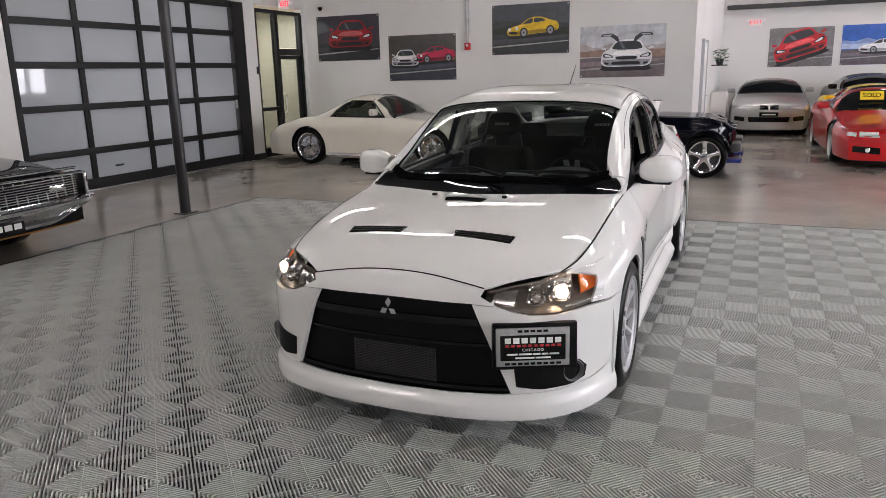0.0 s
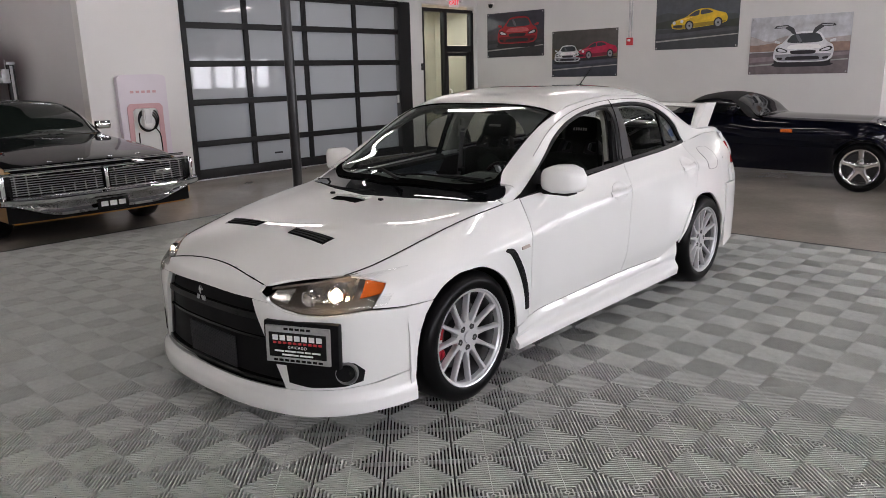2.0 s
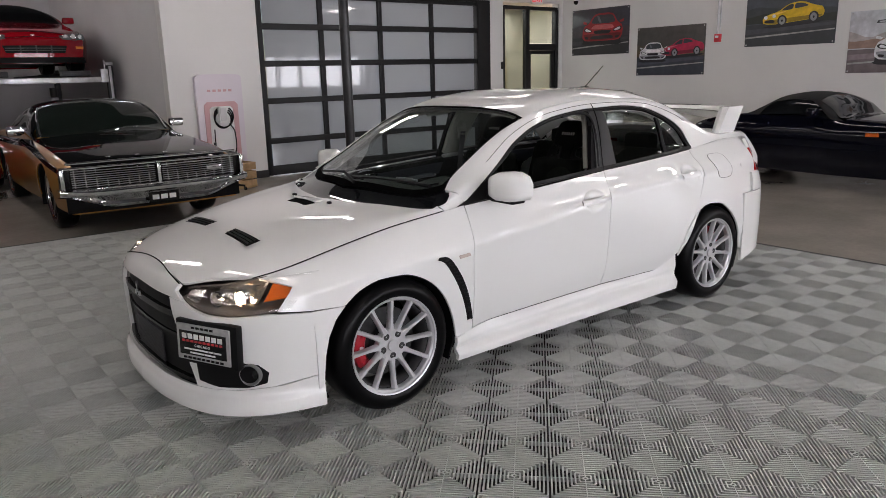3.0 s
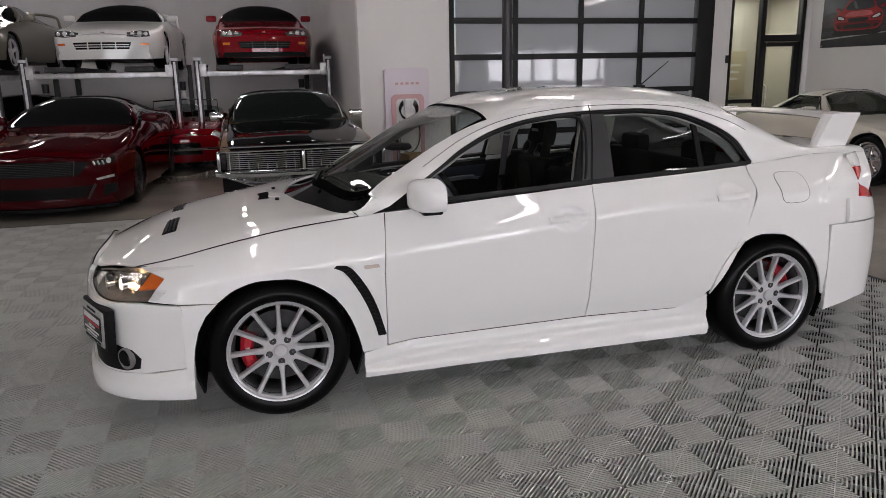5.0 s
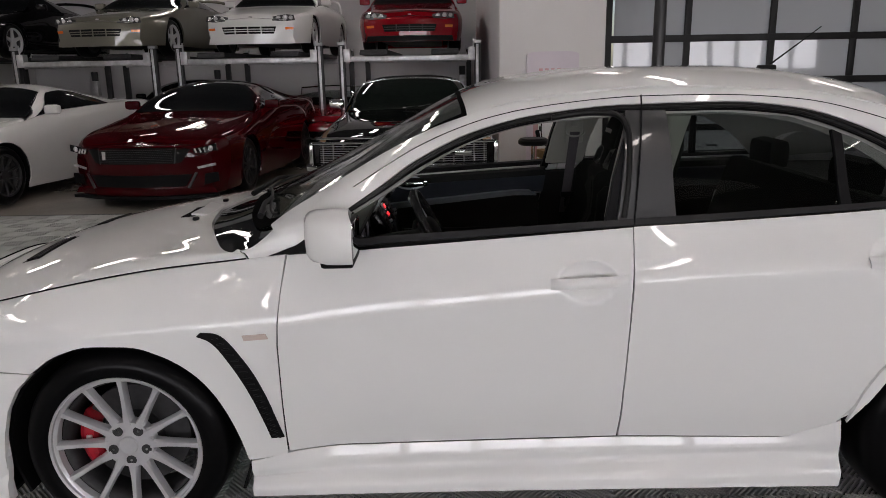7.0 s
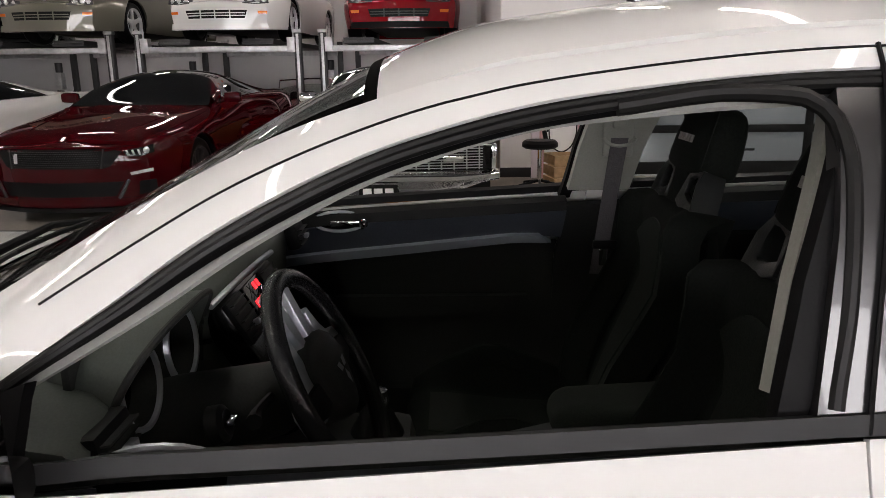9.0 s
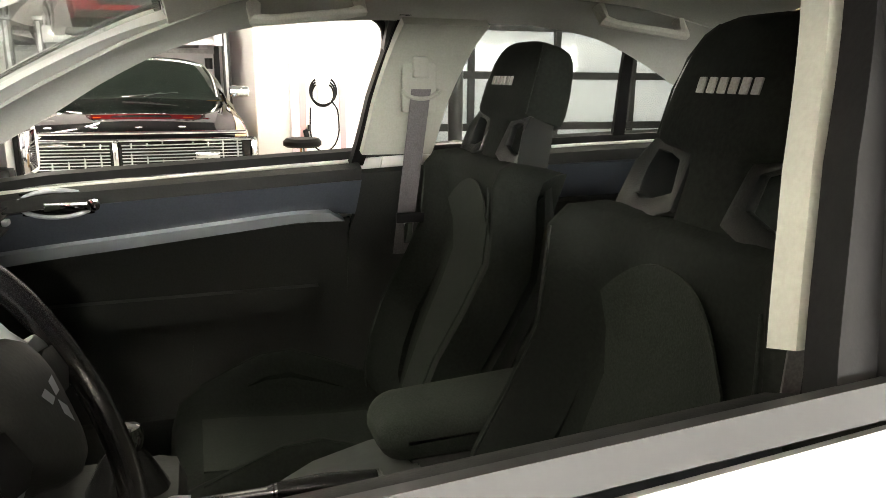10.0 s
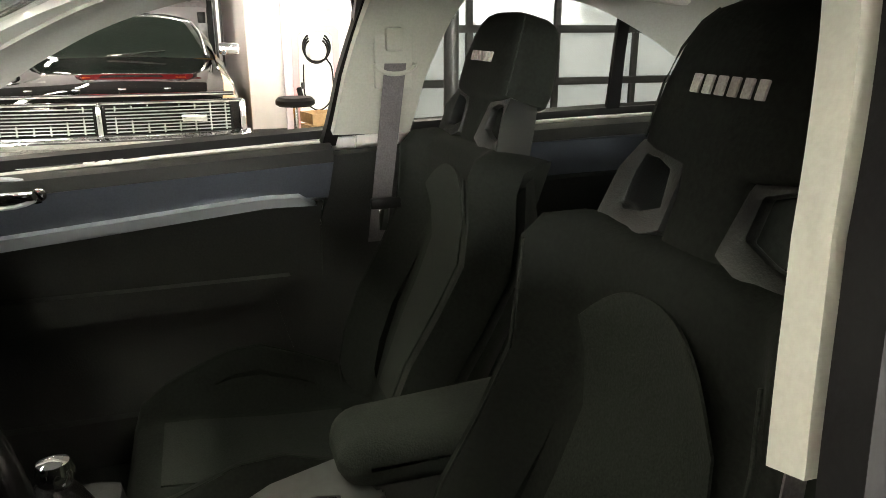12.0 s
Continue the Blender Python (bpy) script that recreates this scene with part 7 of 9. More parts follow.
for gx_ in (0.28, 0.452):
    mm = Matrix.Translation((gx_, 0.68, 0.906)) @ pose(0, 0, 0, -84, 0, 0)
    g = part("gauge", lathe_bm([(0.056, -0.008), (0.058, 0.03), (0.062, 0.043), (0.071, 0.036), (0.078, 0.0), (0.078, -0.012)], 40, "z", m=mm), TRIM, DB, "black dial tube with thin silver rim")
    part("rim", lathe_bm([(0.059, 0.040), (0.061, 0.0465), (0.067, 0.0465), (0.070, 0.039), (0.065, 0.037), (0.059, 0.040)], 40, "z", m=mm), SATIN, g)
    part("dial", lathe_bm([(0, 0.0), (0.058, 0.0), (0.058, -0.008), (0, -0.008)], 40, "z", m=mm), GLOSSBLK, g)
    part("needle", box((0, 0, 0), (0.005, 0.045, 0.003)), mat("needle_red", (0.6, 0.05, 0.02), 0.4), g, m=mm @ Matrix.Translation((0.0, 0.015, 0.004)), smooth=0)
    part("needle_cap", lathe_bm([(0, 0.012), (0.010, 0.011), (0.012, 0.0), (0, 0.0)], 18, "z", m=mm), BLACKP, g)
part("trip_button", tube([(0.205, 0.70, 0.878), (0.196, 0.745, 0.882)], [0.006, 0.005], 8), BLACKP, DB)
hood_g = []
for y0, k in ((0.56, 0.86), (0.62, 0.94), (0.68, 1.0), (0.715, 1.02)):
    row = []
    for a in np.linspace(-0.35, math.pi + 0.2, 33):
        ca, sa = math.cos(a), math.sin(a)
        row.append((0.366 - k * 0.182 * math.copysign(abs(ca) ** 0.62, ca), y0 + (0.055 * max(0.0, sa) if y0 > 0.70 else 0.02 * max(0.0, sa)), 0.892 + k * 0.112 * math.copysign(abs(sa) ** 0.75, sa)))
    hood_g.append(row)
shell("gauge_hood", np.array(hood_g), 0.010, DASH, DB, "grey-black hood round the dials", core=(0.366, 0.66, 0.89), smooth=60)
bez = [(x * 0.985 + 0.0055, y + 0.002, z * 0.985 + 0.0134) for x, y, z in hood_g[-1]]
part("hood_bezel", tube(bez, 0.006, 8), TRIM, DB)
SLOPE = rotx(31)


def on_stack(x, u, o=0.0):
    """A place on the sloping centre stack, u down from its top edge and o above it."""
    return (x, 0.752 + 0.515 * u + 0.857 * o, 0.948 - 0.857 * u + 0.515 * o)


cs = part("centre_panel", box(on_stack(0, 0.15, -0.03), (0.33, 0.06, 0.30), 0.02, rot=SLOPE), GLOSSBLK, DB, "gloss black centre panel with red display")
part("display", box(on_stack(0.0, 0.05, 0.001), (0.11, 0.008, 0.07), 0.004, rot=SLOPE), DARKGLASS, cs)
GLOWRED = mat("red_display_digits", (1.0, 0.03, 0.04), 0.4, emit=1.6)
for i, (dx, du) in enumerate(((-0.03, 0.03), (-0.008, 0.03), (0.03, 0.062), (0.012, 0.062), (-0.006, 0.062))):
    part("digit", box(on_stack(dx, du, 0.006), (0.012, 0.003, 0.016), 0.0, rot=SLOPE), GLOWRED, cs, "glowing red digit", smooth=0)
part("stack_rim", tube(smooth_line([(-0.19, 0.766, 0.95), (-0.10, 0.764, 0.955), (0.0, 0.760, 0.956), (0.10, 0.754, 0.953), (0.186, 0.744, 0.944)], 16), 0.0065, 8), SATIN, cs, "silver rim")
for vx in (-0.115, 0.115):
    v_ = part("air_vent", box(on_stack(vx, 0.06, 0.0), (0.095, 0.014, 0.095), 0.012, rot=SLOPE), BLACKP, cs, "black air vent")
    for i in range(5):
        part("slat", box(on_stack(vx, 0.024 + 0.018 * i, 0.009), (0.082, 0.012, 0.003), 0.0, rot=SLOPE), TRIM, v_, smooth=0)
    part("vent_knob", box(on_stack(vx, 0.078, 0.018), (0.012, 0.014, 0.012), 0.003, rot=SLOPE), SATIN, v_)
for i in range(3):
    part("climate_knob", lathe_bm([(0, 0.0), (0.024, 0.0), (0.022, 0.022), (0, 0.024)], 20, "z", m=Matrix.Translation(on_stack(-0.085 + 0.085 * i, 0.23)) @ pose(0, 0, 0, -59, 0, 0)), SATIN, cs)
for vx in (0.60, -0.60):
    v_ = part("air_vent", box((vx, 0.735, 0.895), (0.10, 0.04, 0.07), 0.012, rot=rotx(10)), BLACKP, DB, "black air vent")
    for i in range(4):
        part("slat", box((vx, 0.757, 0.874 + 0.0145 * i), (0.085, 0.014, 0.003), 0.0, rot=rotx(10)), TRIM, v_, smooth=0)
    part("vent_knob", box((vx, 0.768, 0.895), (0.03, 0.012, 0.012), 0.003), SATIN, v_)
sd = part("start_dial", lathe_bm([(0.012, 0.02), (0.02, 0.024), (0.028, 0.018), (0.03, 0.0), (0, 0.0), (0, 0.012), (0.012, 0.02)], 24, "z", m=Matrix.Translation((0.485, 0.835, 0.862)) @ pose(0, 0, 0, -75, 0, 0)), BLACKP, DB)
part("start_tip", box((0.485, 0.862, 0.869), (0.026, 0.014, 0.010), 0.003), CHROME, sd)

# steering wheel
SWM = Matrix.Translation((0.355, 0.988, 0.886)) @ pose(0, 0, 0, -63, 0, 0)
SWH = part("steering_wheel", tube([(0.172 * math.cos(a), 0.172 * math.sin(a), 0) for a in np.linspace(0, 2 * math.pi, 64, endpoint=False)], 0.0155, 14, closed=True), LEATHER, EVO, "black leather three-spoke steering wheel", SWM, smooth=60)


def plate(pts, z0, z1, name, m, par, label=""):
    """A flat moulded piece in the plane of the wheel, its edges rounded."""
    bm = bmesh.new()
    f = bm.faces.new([bm.verts.new((x, y, z0)) for x, y in pts])
    r = bmesh.ops.extrude_face_region(bm, geom=[f])
    top = [v for v in r["geom"] if isinstance(v, bmesh.types.BMVert)]
    bmesh.ops.translate(bm, vec=(0, 0, z1 - z0), verts=top)
    bmesh.ops.bevel(bm, geom=[e for e in bm.edges if all(v in top for v in e.verts)], offset=0.004, segments=2, affect="EDGES", profile=0.6)
    return part(name, bm, m, par, label, smooth=40)


hub = []
for v, k in ((-0.04, 0.92), (-0.012, 1.0), (0.004, 0.98), (0.014, 0.86), (0.020, 0.6), (0.022, 0.3), (0.0225, 0.02)):
    hub.append([(k * 0.074 * (1 + 0.10 * math.cos(3 * a + math.pi / 2)) * math.cos(a), k * 0.074 * (1 + 0.10 * math.cos(3 * a + math.pi / 2)) * math.sin(a) - 0.004, v) for a in np.linspace(0, 2 * math.pi, 49)])
bm = bmesh.new()
vs = [bm.verts.new(p) for r in hub for p in r]
for f in grid_faces(len(hub), 49):
    bm.faces.new([vs[i] for i in f])
bmesh.ops.remove_doubles(bm, verts=bm.verts, dist=1e-5)
part("airbag_cover", bm, TRIM, SWH, "black domed airbag cover", smooth=60)
for sx in (1, -1):
    fx = lambda pts: [(sx * x, y) for x, y in pts][::sx]
    plate(fx([(0.060, 0.030), (0.100, 0.034), (0.160, 0.022), (0.166, -0.012), (0.150, -0.034), (0.118, -0.036), (0.098, -0.060), (0.082, -0.100), (0.062, -0.096), (0.058, -0.040)]), -0.022, -0.006, "spoke", SATIN, SWH, "satin silver spoke")
    plate(fx([(0.070, 0.022), (0.105, 0.027), (0.142, 0.016), (0.142, -0.016), (0.110, -0.022), (0.074, -0.018)]), -0.006, 0.004, "switch_pad", BLACKP, SWH, "black thumb switches")
    plate(fx([(0.010, -0.062), (0.034, -0.062), (0.046, -0.110), (0.052, -0.166), (0.024, -0.172), (0.014, -0.120)]), -0.022, -0.004, "spoke", SATIN, SWH, "satin silver spoke")
bm = bmesh.new()
for k in range(3):
    a = radians(90 + 120 * k)
    d, t = Vector((math.cos(a), math.sin(a), 0)), Vector((-math.sin(a), math.cos(a), 0))
    c = Vector((0, 0, 0.0245))
    bm.faces.new([bm.verts.new(c + q) for q in (d * 0.002, d * 0.015 + t * 0.0088, d * 0.030, d * 0.015 - t * 0.0088)])
part("emblem", bm, SATIN, SWH, "three small chrome diamonds", smooth=0)
part("column_shroud", tube([(0.355, 0.945, 0.865), (0.355, 0.90, 0.845), (0.355, 0.70, 0.80)], [0.045, 0.06, 0.075], 18), TRIM, EVO, smooth=60)
for sx in (-1, 1):
    part("column_stalk", tube([(0.355 + sx * 0.04, 0.90, 0.868), (0.355 + sx * 0.15, 0.905, 0.892), (0.355 + sx * 0.18, 0.91, 0.894)], [0.007, 0.008, 0.012], 8), BLACKP, EVO)

# centre console, lever and arm rest
CO = part("centre_console", box((0.0, 0.89, 0.44), (0.20, 0.42, 0.32), 0.04), TRIM, EVO, "black centre console")
part("console_tunnel", box((-0.005, 1.44, 0.375), (0.19, 0.76, 0.26), 0.04), TRIM, CO)
bm = box((-0.01, 1.575, 0.632), (0.165, 0.36, 0.096), 0.046, seg=6)
for v in bm.verts:
    # rounded, tapering front of the pad
    f = min(max((1.56 - v.co.y) / 0.165, 0.0), 1.0) ** 2
    v.co.x = -0.01 + (v.co.x + 0.01) * (1 - 0.22 * f)
    v.co.z -= 0.022 * f * (1 if v.co.z > 0.632 else -0.3)
part("arm_rest_lid", bm, FABRIC2, CO, "padded grey arm rest", smooth=60)
part("console_bin", box((-0.01, 1.59, 0.54), (0.145, 0.30, 0.12), 0.02), TRIM, CO)
# forked silver surround of the hand brake
U_OUT = [(-0.055, 1.30), (-0.062, 1.40), (-0.050, 1.45), (0.0, 1.465), (0.075, 1.455), (0.100, 1.42), (0.106, 1.33), (0.092, 1.325),
         (0.084, 1.375), (0.066, 1.395), (0.040, 1.392), (0.024, 1.365), (0.012, 1.31), (-0.010, 1.235), (-0.024, 1.235)]
bm = bmesh.new()
lo_, hi_ = [[bm.verts.new((x, y, 0.560 + 0.20 * (y - 1.30) + dz)) for x, y in U_OUT] for dz in (-0.05, 0.0)]
bm.faces.new(hi_)
bm.faces.new(lo_[::-1])
for i in range(len(U_OUT)):
    j = (i + 1) % len(U_OUT)
    bm.faces.new((lo_[i], lo_[j], hi_[j], hi_[i]))
bmesh.ops.recalc_face_normals(bm, faces=bm.faces)
bmesh.ops.bevel(bm, geom=[e for e in bm.edges if e.verts[0] in hi_ and e.verts[1] in hi_], offset=0.004, segments=2, affect="EDGES")
part("brake_surround", bm, mat("grey_silver_plastic", (0.075, 0.08, 0.077), 0.35, 0.3, grain=0.1), CO, "grey silver brake surround", smooth=40)
part("shift_boot", lathe_bm([(0.065, 0.0), (0.06, 0.01), (0.035, 0.06), (0.015, 0.085), (0, 0.085)], 20, "z", m=Matrix.Translation((0.01, 1.02, 0.585))), LEATHER, CO)
part("shift_lever", tube([(0.01, 1.02, 0.62), (0.01, 1.025, 0.66)], 0.008, 8), CHROME, CO)
part("shift_knob", lathe_bm([(0, 0.0), (0.014, 0.002), (0.022, 0.02), (0.025, 0.035), (0.02, 0.05), (0, 0.056)], 20, "z", m=Matrix.Translation((0.01, 1.025, 0.645))), CHROME, CO, "chrome shift knob")
HB = part("hand_brake", tube([(0.055, 1.225, 0.578), (0.055, 1.30, 0.577), (0.055, 1.385, 0.566)], [0.014, 0.018, 0.021], 14), LEATHER, CO, "black leather hand brake grip")
part("brake_shaft", tube([(0.055, 1.105, 0.580), (0.055, 1.215, 0.578), (0.055, 1.232, 0.578)], [0.009, 0.011, 0.015], 14), CHROME, HB, "chrome hand brake shaft")
part("brake_button", tube([(0.055, 1.06, 0.581), (0.055, 1.085, 0.581), (0.055, 1.108, 0.580)], [0.013, 0.016, 0.014], 14), SATIN, HB)


# ---- the other cars of the showroom ----
class Car:
    """A car body from a few lengths, front axle at the origin and the nose towards -y."""

    def __init__(self, kind, label, m, L, W, H, wb, fo, r, nose, cowl, cy, roof, deck, tail, paint, belt=None, roofw=0.56, taper=0.16, bulge=0.10, ground=0.17,
                 top_paint=None, glass=None, style="ten", face=ALLOY, open_top=False, group="", ttaper=0.14, tbulge=0.08, trackin=0.02, arch=0.05, fine=False, tyre_w=0.23, front_wheels=True, flare=0.0, roof_paint=None):
        self.e = e = thing(kind, label, "car", m, group)
        self.yn, self.yt, self.w, self.bulge = -fo, L - fo, W / 2, bulge
        yn, yt, w = self.yn, self.yt, self.w
        ry0, ry1 = roof
        dy, dz = deck
        glass = glass or DARKGLASS
        top_paint = top_paint or paint
        belt = belt if belt is not None else cowl + 0.03
        nt = max(0.45, fo * 0.75)

        def wide(y):
            f = 1.0
            if y < yn + nt:
                f -= taper * ((yn + nt - y) / nt) ** 2.2
            if y > yt - 0.7:
                f -= ttaper * ((y - yt + 0.7) / 0.7) ** 2.2
            return f
        ys = sorted(set([yn, yn + 0.06, yn + 0.16, yn + 0.34, -0.3, 0.0, 0.3, cy - 0.12, cy, (cy + ry0) / 2, ry0, (ry0 + ry1) / 2, ry1, (ry1 + dy) / 2, dy, wb, yt - 0.4, yt - 0.16, yt - 0.05, yt]))
        mz = ([yn, yn + 0.06, yn + 0.2, 0.0, cy, (cy + ry0) / 2, ry0, (ry0 + ry1) / 2, ry1, dy, yt - 0.08, yt],
              [nose - 0.075, nose - 0.02, nose + 0.02, nose + (cowl - nose) * 0.62, cowl, (cowl + H) / 2 + 0.02, H - 0.03, H, H - 0.035, dz, tail, tail - 0.06])
        bz = ([yn, yn + 0.08, 0.0, cy, (cy + ry1) / 2, max(dy, (cy + ry1) / 2 + 0.3), yt - 0.08, yt], [nose - 0.12, nose - 0.06, nose + (cowl - nose) * 0.5 - 0.03, cowl - 0.05, belt, dz - 0.03, tail - 0.05, tail - 0.13])
        rx = ([yn, 0.0, cy - 0.1, cy + 0.05, ry0, ry1, dy, yt], [0.40 * w, 0.50 * w, 0.70 * w, 0.80 * w, roofw * 1.04, roofw, 0.66 * w, 0.5 * w])
        K = [[] for _ in range(7)]
        for y in ys:
            f = wide(y)
            M = float(herm(*mz, y))
            B = float(herm(*bz, y))
            cab = 1.0 if ry0 <= y <= ry1 else max(0.0, 1 - (ry0 - y) / (ry0 - cy)) if y < ry0 else max(0.0, 1 - (y - ry1) / max(0.05, dy - ry1))
            R = M - 0.018 - 0.05 * cab
            fl = flare * (math.exp(-((y) / 0.35) ** 2) + math.exp(-((y - wb) / 0.4) ** 2))
            K[0].append((y, w * f * 0.955, ground))
            K[1].append((y, w * f * 0.985 + fl, ground + 0.16))
            K[2].append((y, w * f + fl, ground + 0.16 + 0.42 * (B - ground - 0.16)))
            K[3].append((y, w * f * 0.985 + 0.6 * fl, B - 0.26 * (B - ground - 0.16)))
            K[4].append((y, w * f * 0.885, B))
            K[5].append((y, float(herm(*rx, y)) * (f if cab < 0.5 else 1), max(R, B + 0.004)))
            K[6].append((y, 0.0, max(M, R + 0.01)))
        self.loft = LF = Loft(K)
        ar = r + arch
        zc = r
        g = ground + 0.003

        def arc(c):
            a0 = math.asin(max(-0.9, min(0.9, (g + 0.02 - zc) / ar)))
            return [(c - ar * math.cos(a), zc + ar * math.sin(a)) for a in np.linspace(a0, math.pi - a0, 13)]
        fa = arc(0.0) if front_wheels else []
        low = [(yn + 0.005, g)] + fa + arc(wb) + [(yt - 0.005, g)]
        # side skin in three pieces so that the arches stay crisp
        mid_y = wb / 2
        top_f = [(yn + 0.005, 4.0), (-ar, 4.0), (0.0, 4.0), (ar, 4.0), (mid_y, 4.0)]
        lowf = [(yn + 0.005, g)] + fa + [(mid_y, g)]
        lowr = [(mid_y, g)] + arc(wb) + [(yt - 0.005, g)]
        PF = LF.patch([lowf, [(yn + 0.005, LF_z(LF, yn + 0.005, 3)), (-ar, max(zc + ar * 0.9, LF_z(LF, -ar, 2.6))), (0.0, max(zc + ar + 0.03, LF_z(LF, 0.0, 3.0))), (ar, max(zc + ar * 0.9, LF_z(LF, ar, 2.6))), (mid_y, LF_z(LF, mid_y, 2.8))],
                       [(yn + 0.005, 4.0), (mid_y, 4.0)]], 46, 5)
        PR = LF.patch([lowr, [(mid_y, LF_z(LF, mid_y, 2.8)), (wb - ar, max(zc + ar * 0.9, LF_z(LF, wb - ar, 2.6))), (wb, max(zc + ar + 0.03, LF_z(LF, wb, 3.0))), (wb + ar, max(zc + ar * 0.7, LF_z(LF, wb + ar, 2.6))), (yt - 0.005, LF_z(LF, yt - 0.005, 3))],
                       [(mid_y, 4.0), (yt - 0.005, 4.0)]], 46, 5)
        self.paint = paint
        for sg in (1, -1):
            s_ = lambda P: P if sg > 0 else flip(P)
            shell("front_side", s_(PF), 0.012, paint, e)
            shell("rear_side", s_(PR), 0.012, paint, e)
            if not open_top:
                gl = LF.patch([[(cy + 0.16, 4.06), (ry1 + 0.42 * (dy - ry1), 4.06)], [(cy + 0.45 * (ry0 - cy) + 0.16, 4.5), (ry1 + 0.3 * (dy - ry1), 4.5)], [(ry0 - 0.02, 4.9), (ry1 + 0.05, 4.9)]], 26, 5)
                shell("side_window", s_(gl), 0.005, glass, e, "dark side window", lift=-0.004)
                ap = LF.patch([[(cy - 0.02, 4.03), (cy + 0.15, 4.05)], [(cy + 0.45 * (ry0 - cy) - 0.06, 4.98), (cy + 0.5 * (ry0 - cy) + 0.1, 4.55)], [(ry0 + 0.02, 5.0), (ry0 + 0.06, 4.9)]], 4, 7)
                shell("windscreen_pillar", s_(ap), 0.02, top_paint, e)
                cp = LF.patch([[(ry1 + 0.42 * (dy - ry1), 4.03), (dy + 0.02, 4.03)], [(ry1 + 0.3 * (dy - ry1), 4.5), (dy - 0.25 * (dy - ry1), 4.6)], [(ry1 + 0.03, 4.9), (ry1 + 0.12, 5.0)]], 8, 6)
                shell("rear_pillar", s_(cp), 0.02, top_paint, e)
                rr = LF.patch([[(ry0 - 0.03, 4.9), (ry1 + 0.06, 4.9)], [(ry0 - 0.01, 5.02), (ry1 + 0.1, 5.02)]], 16, 3)
                shell("roof_rail", s_(rr), 0.02, top_paint, e)
            part("mirror", box((sg * (w * 0.93 + 0.09), cy + 0.32, cowl + 0.06), (0.2, 0.1, 0.12), 0.04), paint, e)
        two = lambda P: np.concatenate([P, flip(P)[-2::-1]])
        shell("hood", two(LF.patch([[(yn + 0.01, 4.02), (cy - 0.06, 4.02)], [(yn + 0.01, 5), (cy - 0.04, 5)], [(yn + 0.01, 6), (cy - 0.03, 6)]], 24, 6)), 0.012, top_paint, e, core=(0, 0, 0.2))
        wsP = LF.patch([[(cy + 0.03, 4.85), (ry0 - 0.03, 4.99)], [(cy - 0.02, 5.3), (ry0 - 0.02, 5.3)], [(cy - 0.03, 6), (ry0 - 0.01, 6)]], 14, 5)
        self.ws = shell("windscreen", two(wsP), 0.006, glass if not open_top else SCREEN, e, "dark windscreen", core=(0, cy + 1, 0.4))
        if not open_top:
            shell("roof", two(LF.patch([[(ry0 - 0.02, 5), (ry1 + 0.05, 5)], [(ry0, 5.5), (ry1, 5.5)], [(ry0, 6), (ry1, 6)]], 18, 5)), 0.02, roof_paint or top_paint, e, core=(0, (ry0 + ry1) / 2, 0.5))
            shell("rear_screen", two(LF.patch([[(ry1 + 0.07, 5), (dy - 0.06, 4.9)], [(ry1 + 0.02, 5.5), (dy - 0.03, 5.5)], [(ry1 + 0.02, 6), (dy - 0.02, 6)]], 12, 5)), 0.006, glass, e, core=(0, ry1 - 0.5, 0.4))
        shell("boot_lid", two(LF.patch([[(dy if not open_top else cy + 1.1, 4.02), (yt - 0.01, 4.02)], [(dy if not open_top else cy + 1.1, 5), (yt - 0.01, 5)], [(dy if not open_top else cy + 1.15, 6), (yt - 0.01, 6)]], 14, 6)), 0.012, top_paint, e, core=(0, dy, 0.2))
        # nose and tail
        for nm, y0, bl in (("front_bumper", yn + 0.006, -bulge), ("rear_bumper", yt - 0.006, tbulge)):
            s = np.linspace(0, 6, 25)
            half = LF.at(np.full_like(s, y0), s)
            u = np.linspace(1, -1, 21)
            P = np.stack([half[:, None, 0] * u[None], y0 + bl * (1 - u[None] ** 2) * (0.35 + 0.65 * np.clip(half[:, None, 0] / (0.9 * w), 0, 1)) * np.ones((25, 1)), half[:, None, 2] * np.ones((1, 21))], axis=-1)
            shell(nm, P, 0.012, paint, e, core=(0, wb / 2, 0.4))
        for sg in (1, -1):
            for y in ((0.0, wb) if front_wheels else (wb,)):
                n = 11
                Wl = np.array([[(sg * xx, y + ar * math.cos(a), zc + ar * math.sin(a)) for a in np.linspace(-0.3, math.pi + 0.3, n)] for xx in (w - 0.34, w - 0.03)])
                shell("wheel_well", Wl, 0.008, BLACKP, e, core=(sg * 0.7, y, 1.8))
                wheel(e, sg * (w - trackin - tyre_w / 2), y, r, r=r, rim=r * 0.70, width=tyre_w, style=style, side=sg, face=face, fine=fine)
        part("underbody", box((0, (yn + yt) / 2, ground + 0.06), (2 * w - 0.72, yt - yn - 0.5, 0.08), 0.02), BLACKP, e)

    def spot(self, x, z, lift=0.0):
        """A place on the nose."""
        LF, y0 = self.loft, self.yn + 0.006
        hx = float(LF.at(y0, LF.s_of_z(y0, z))[0])
        u = min(1.0, abs(x) / max(hx, 1e-3))
        return (x, y0 - self.bulge * (1 - u * u) * (0.35 + 0.65 * min(1.0, hx / (0.9 * self.w))) - lift, z)

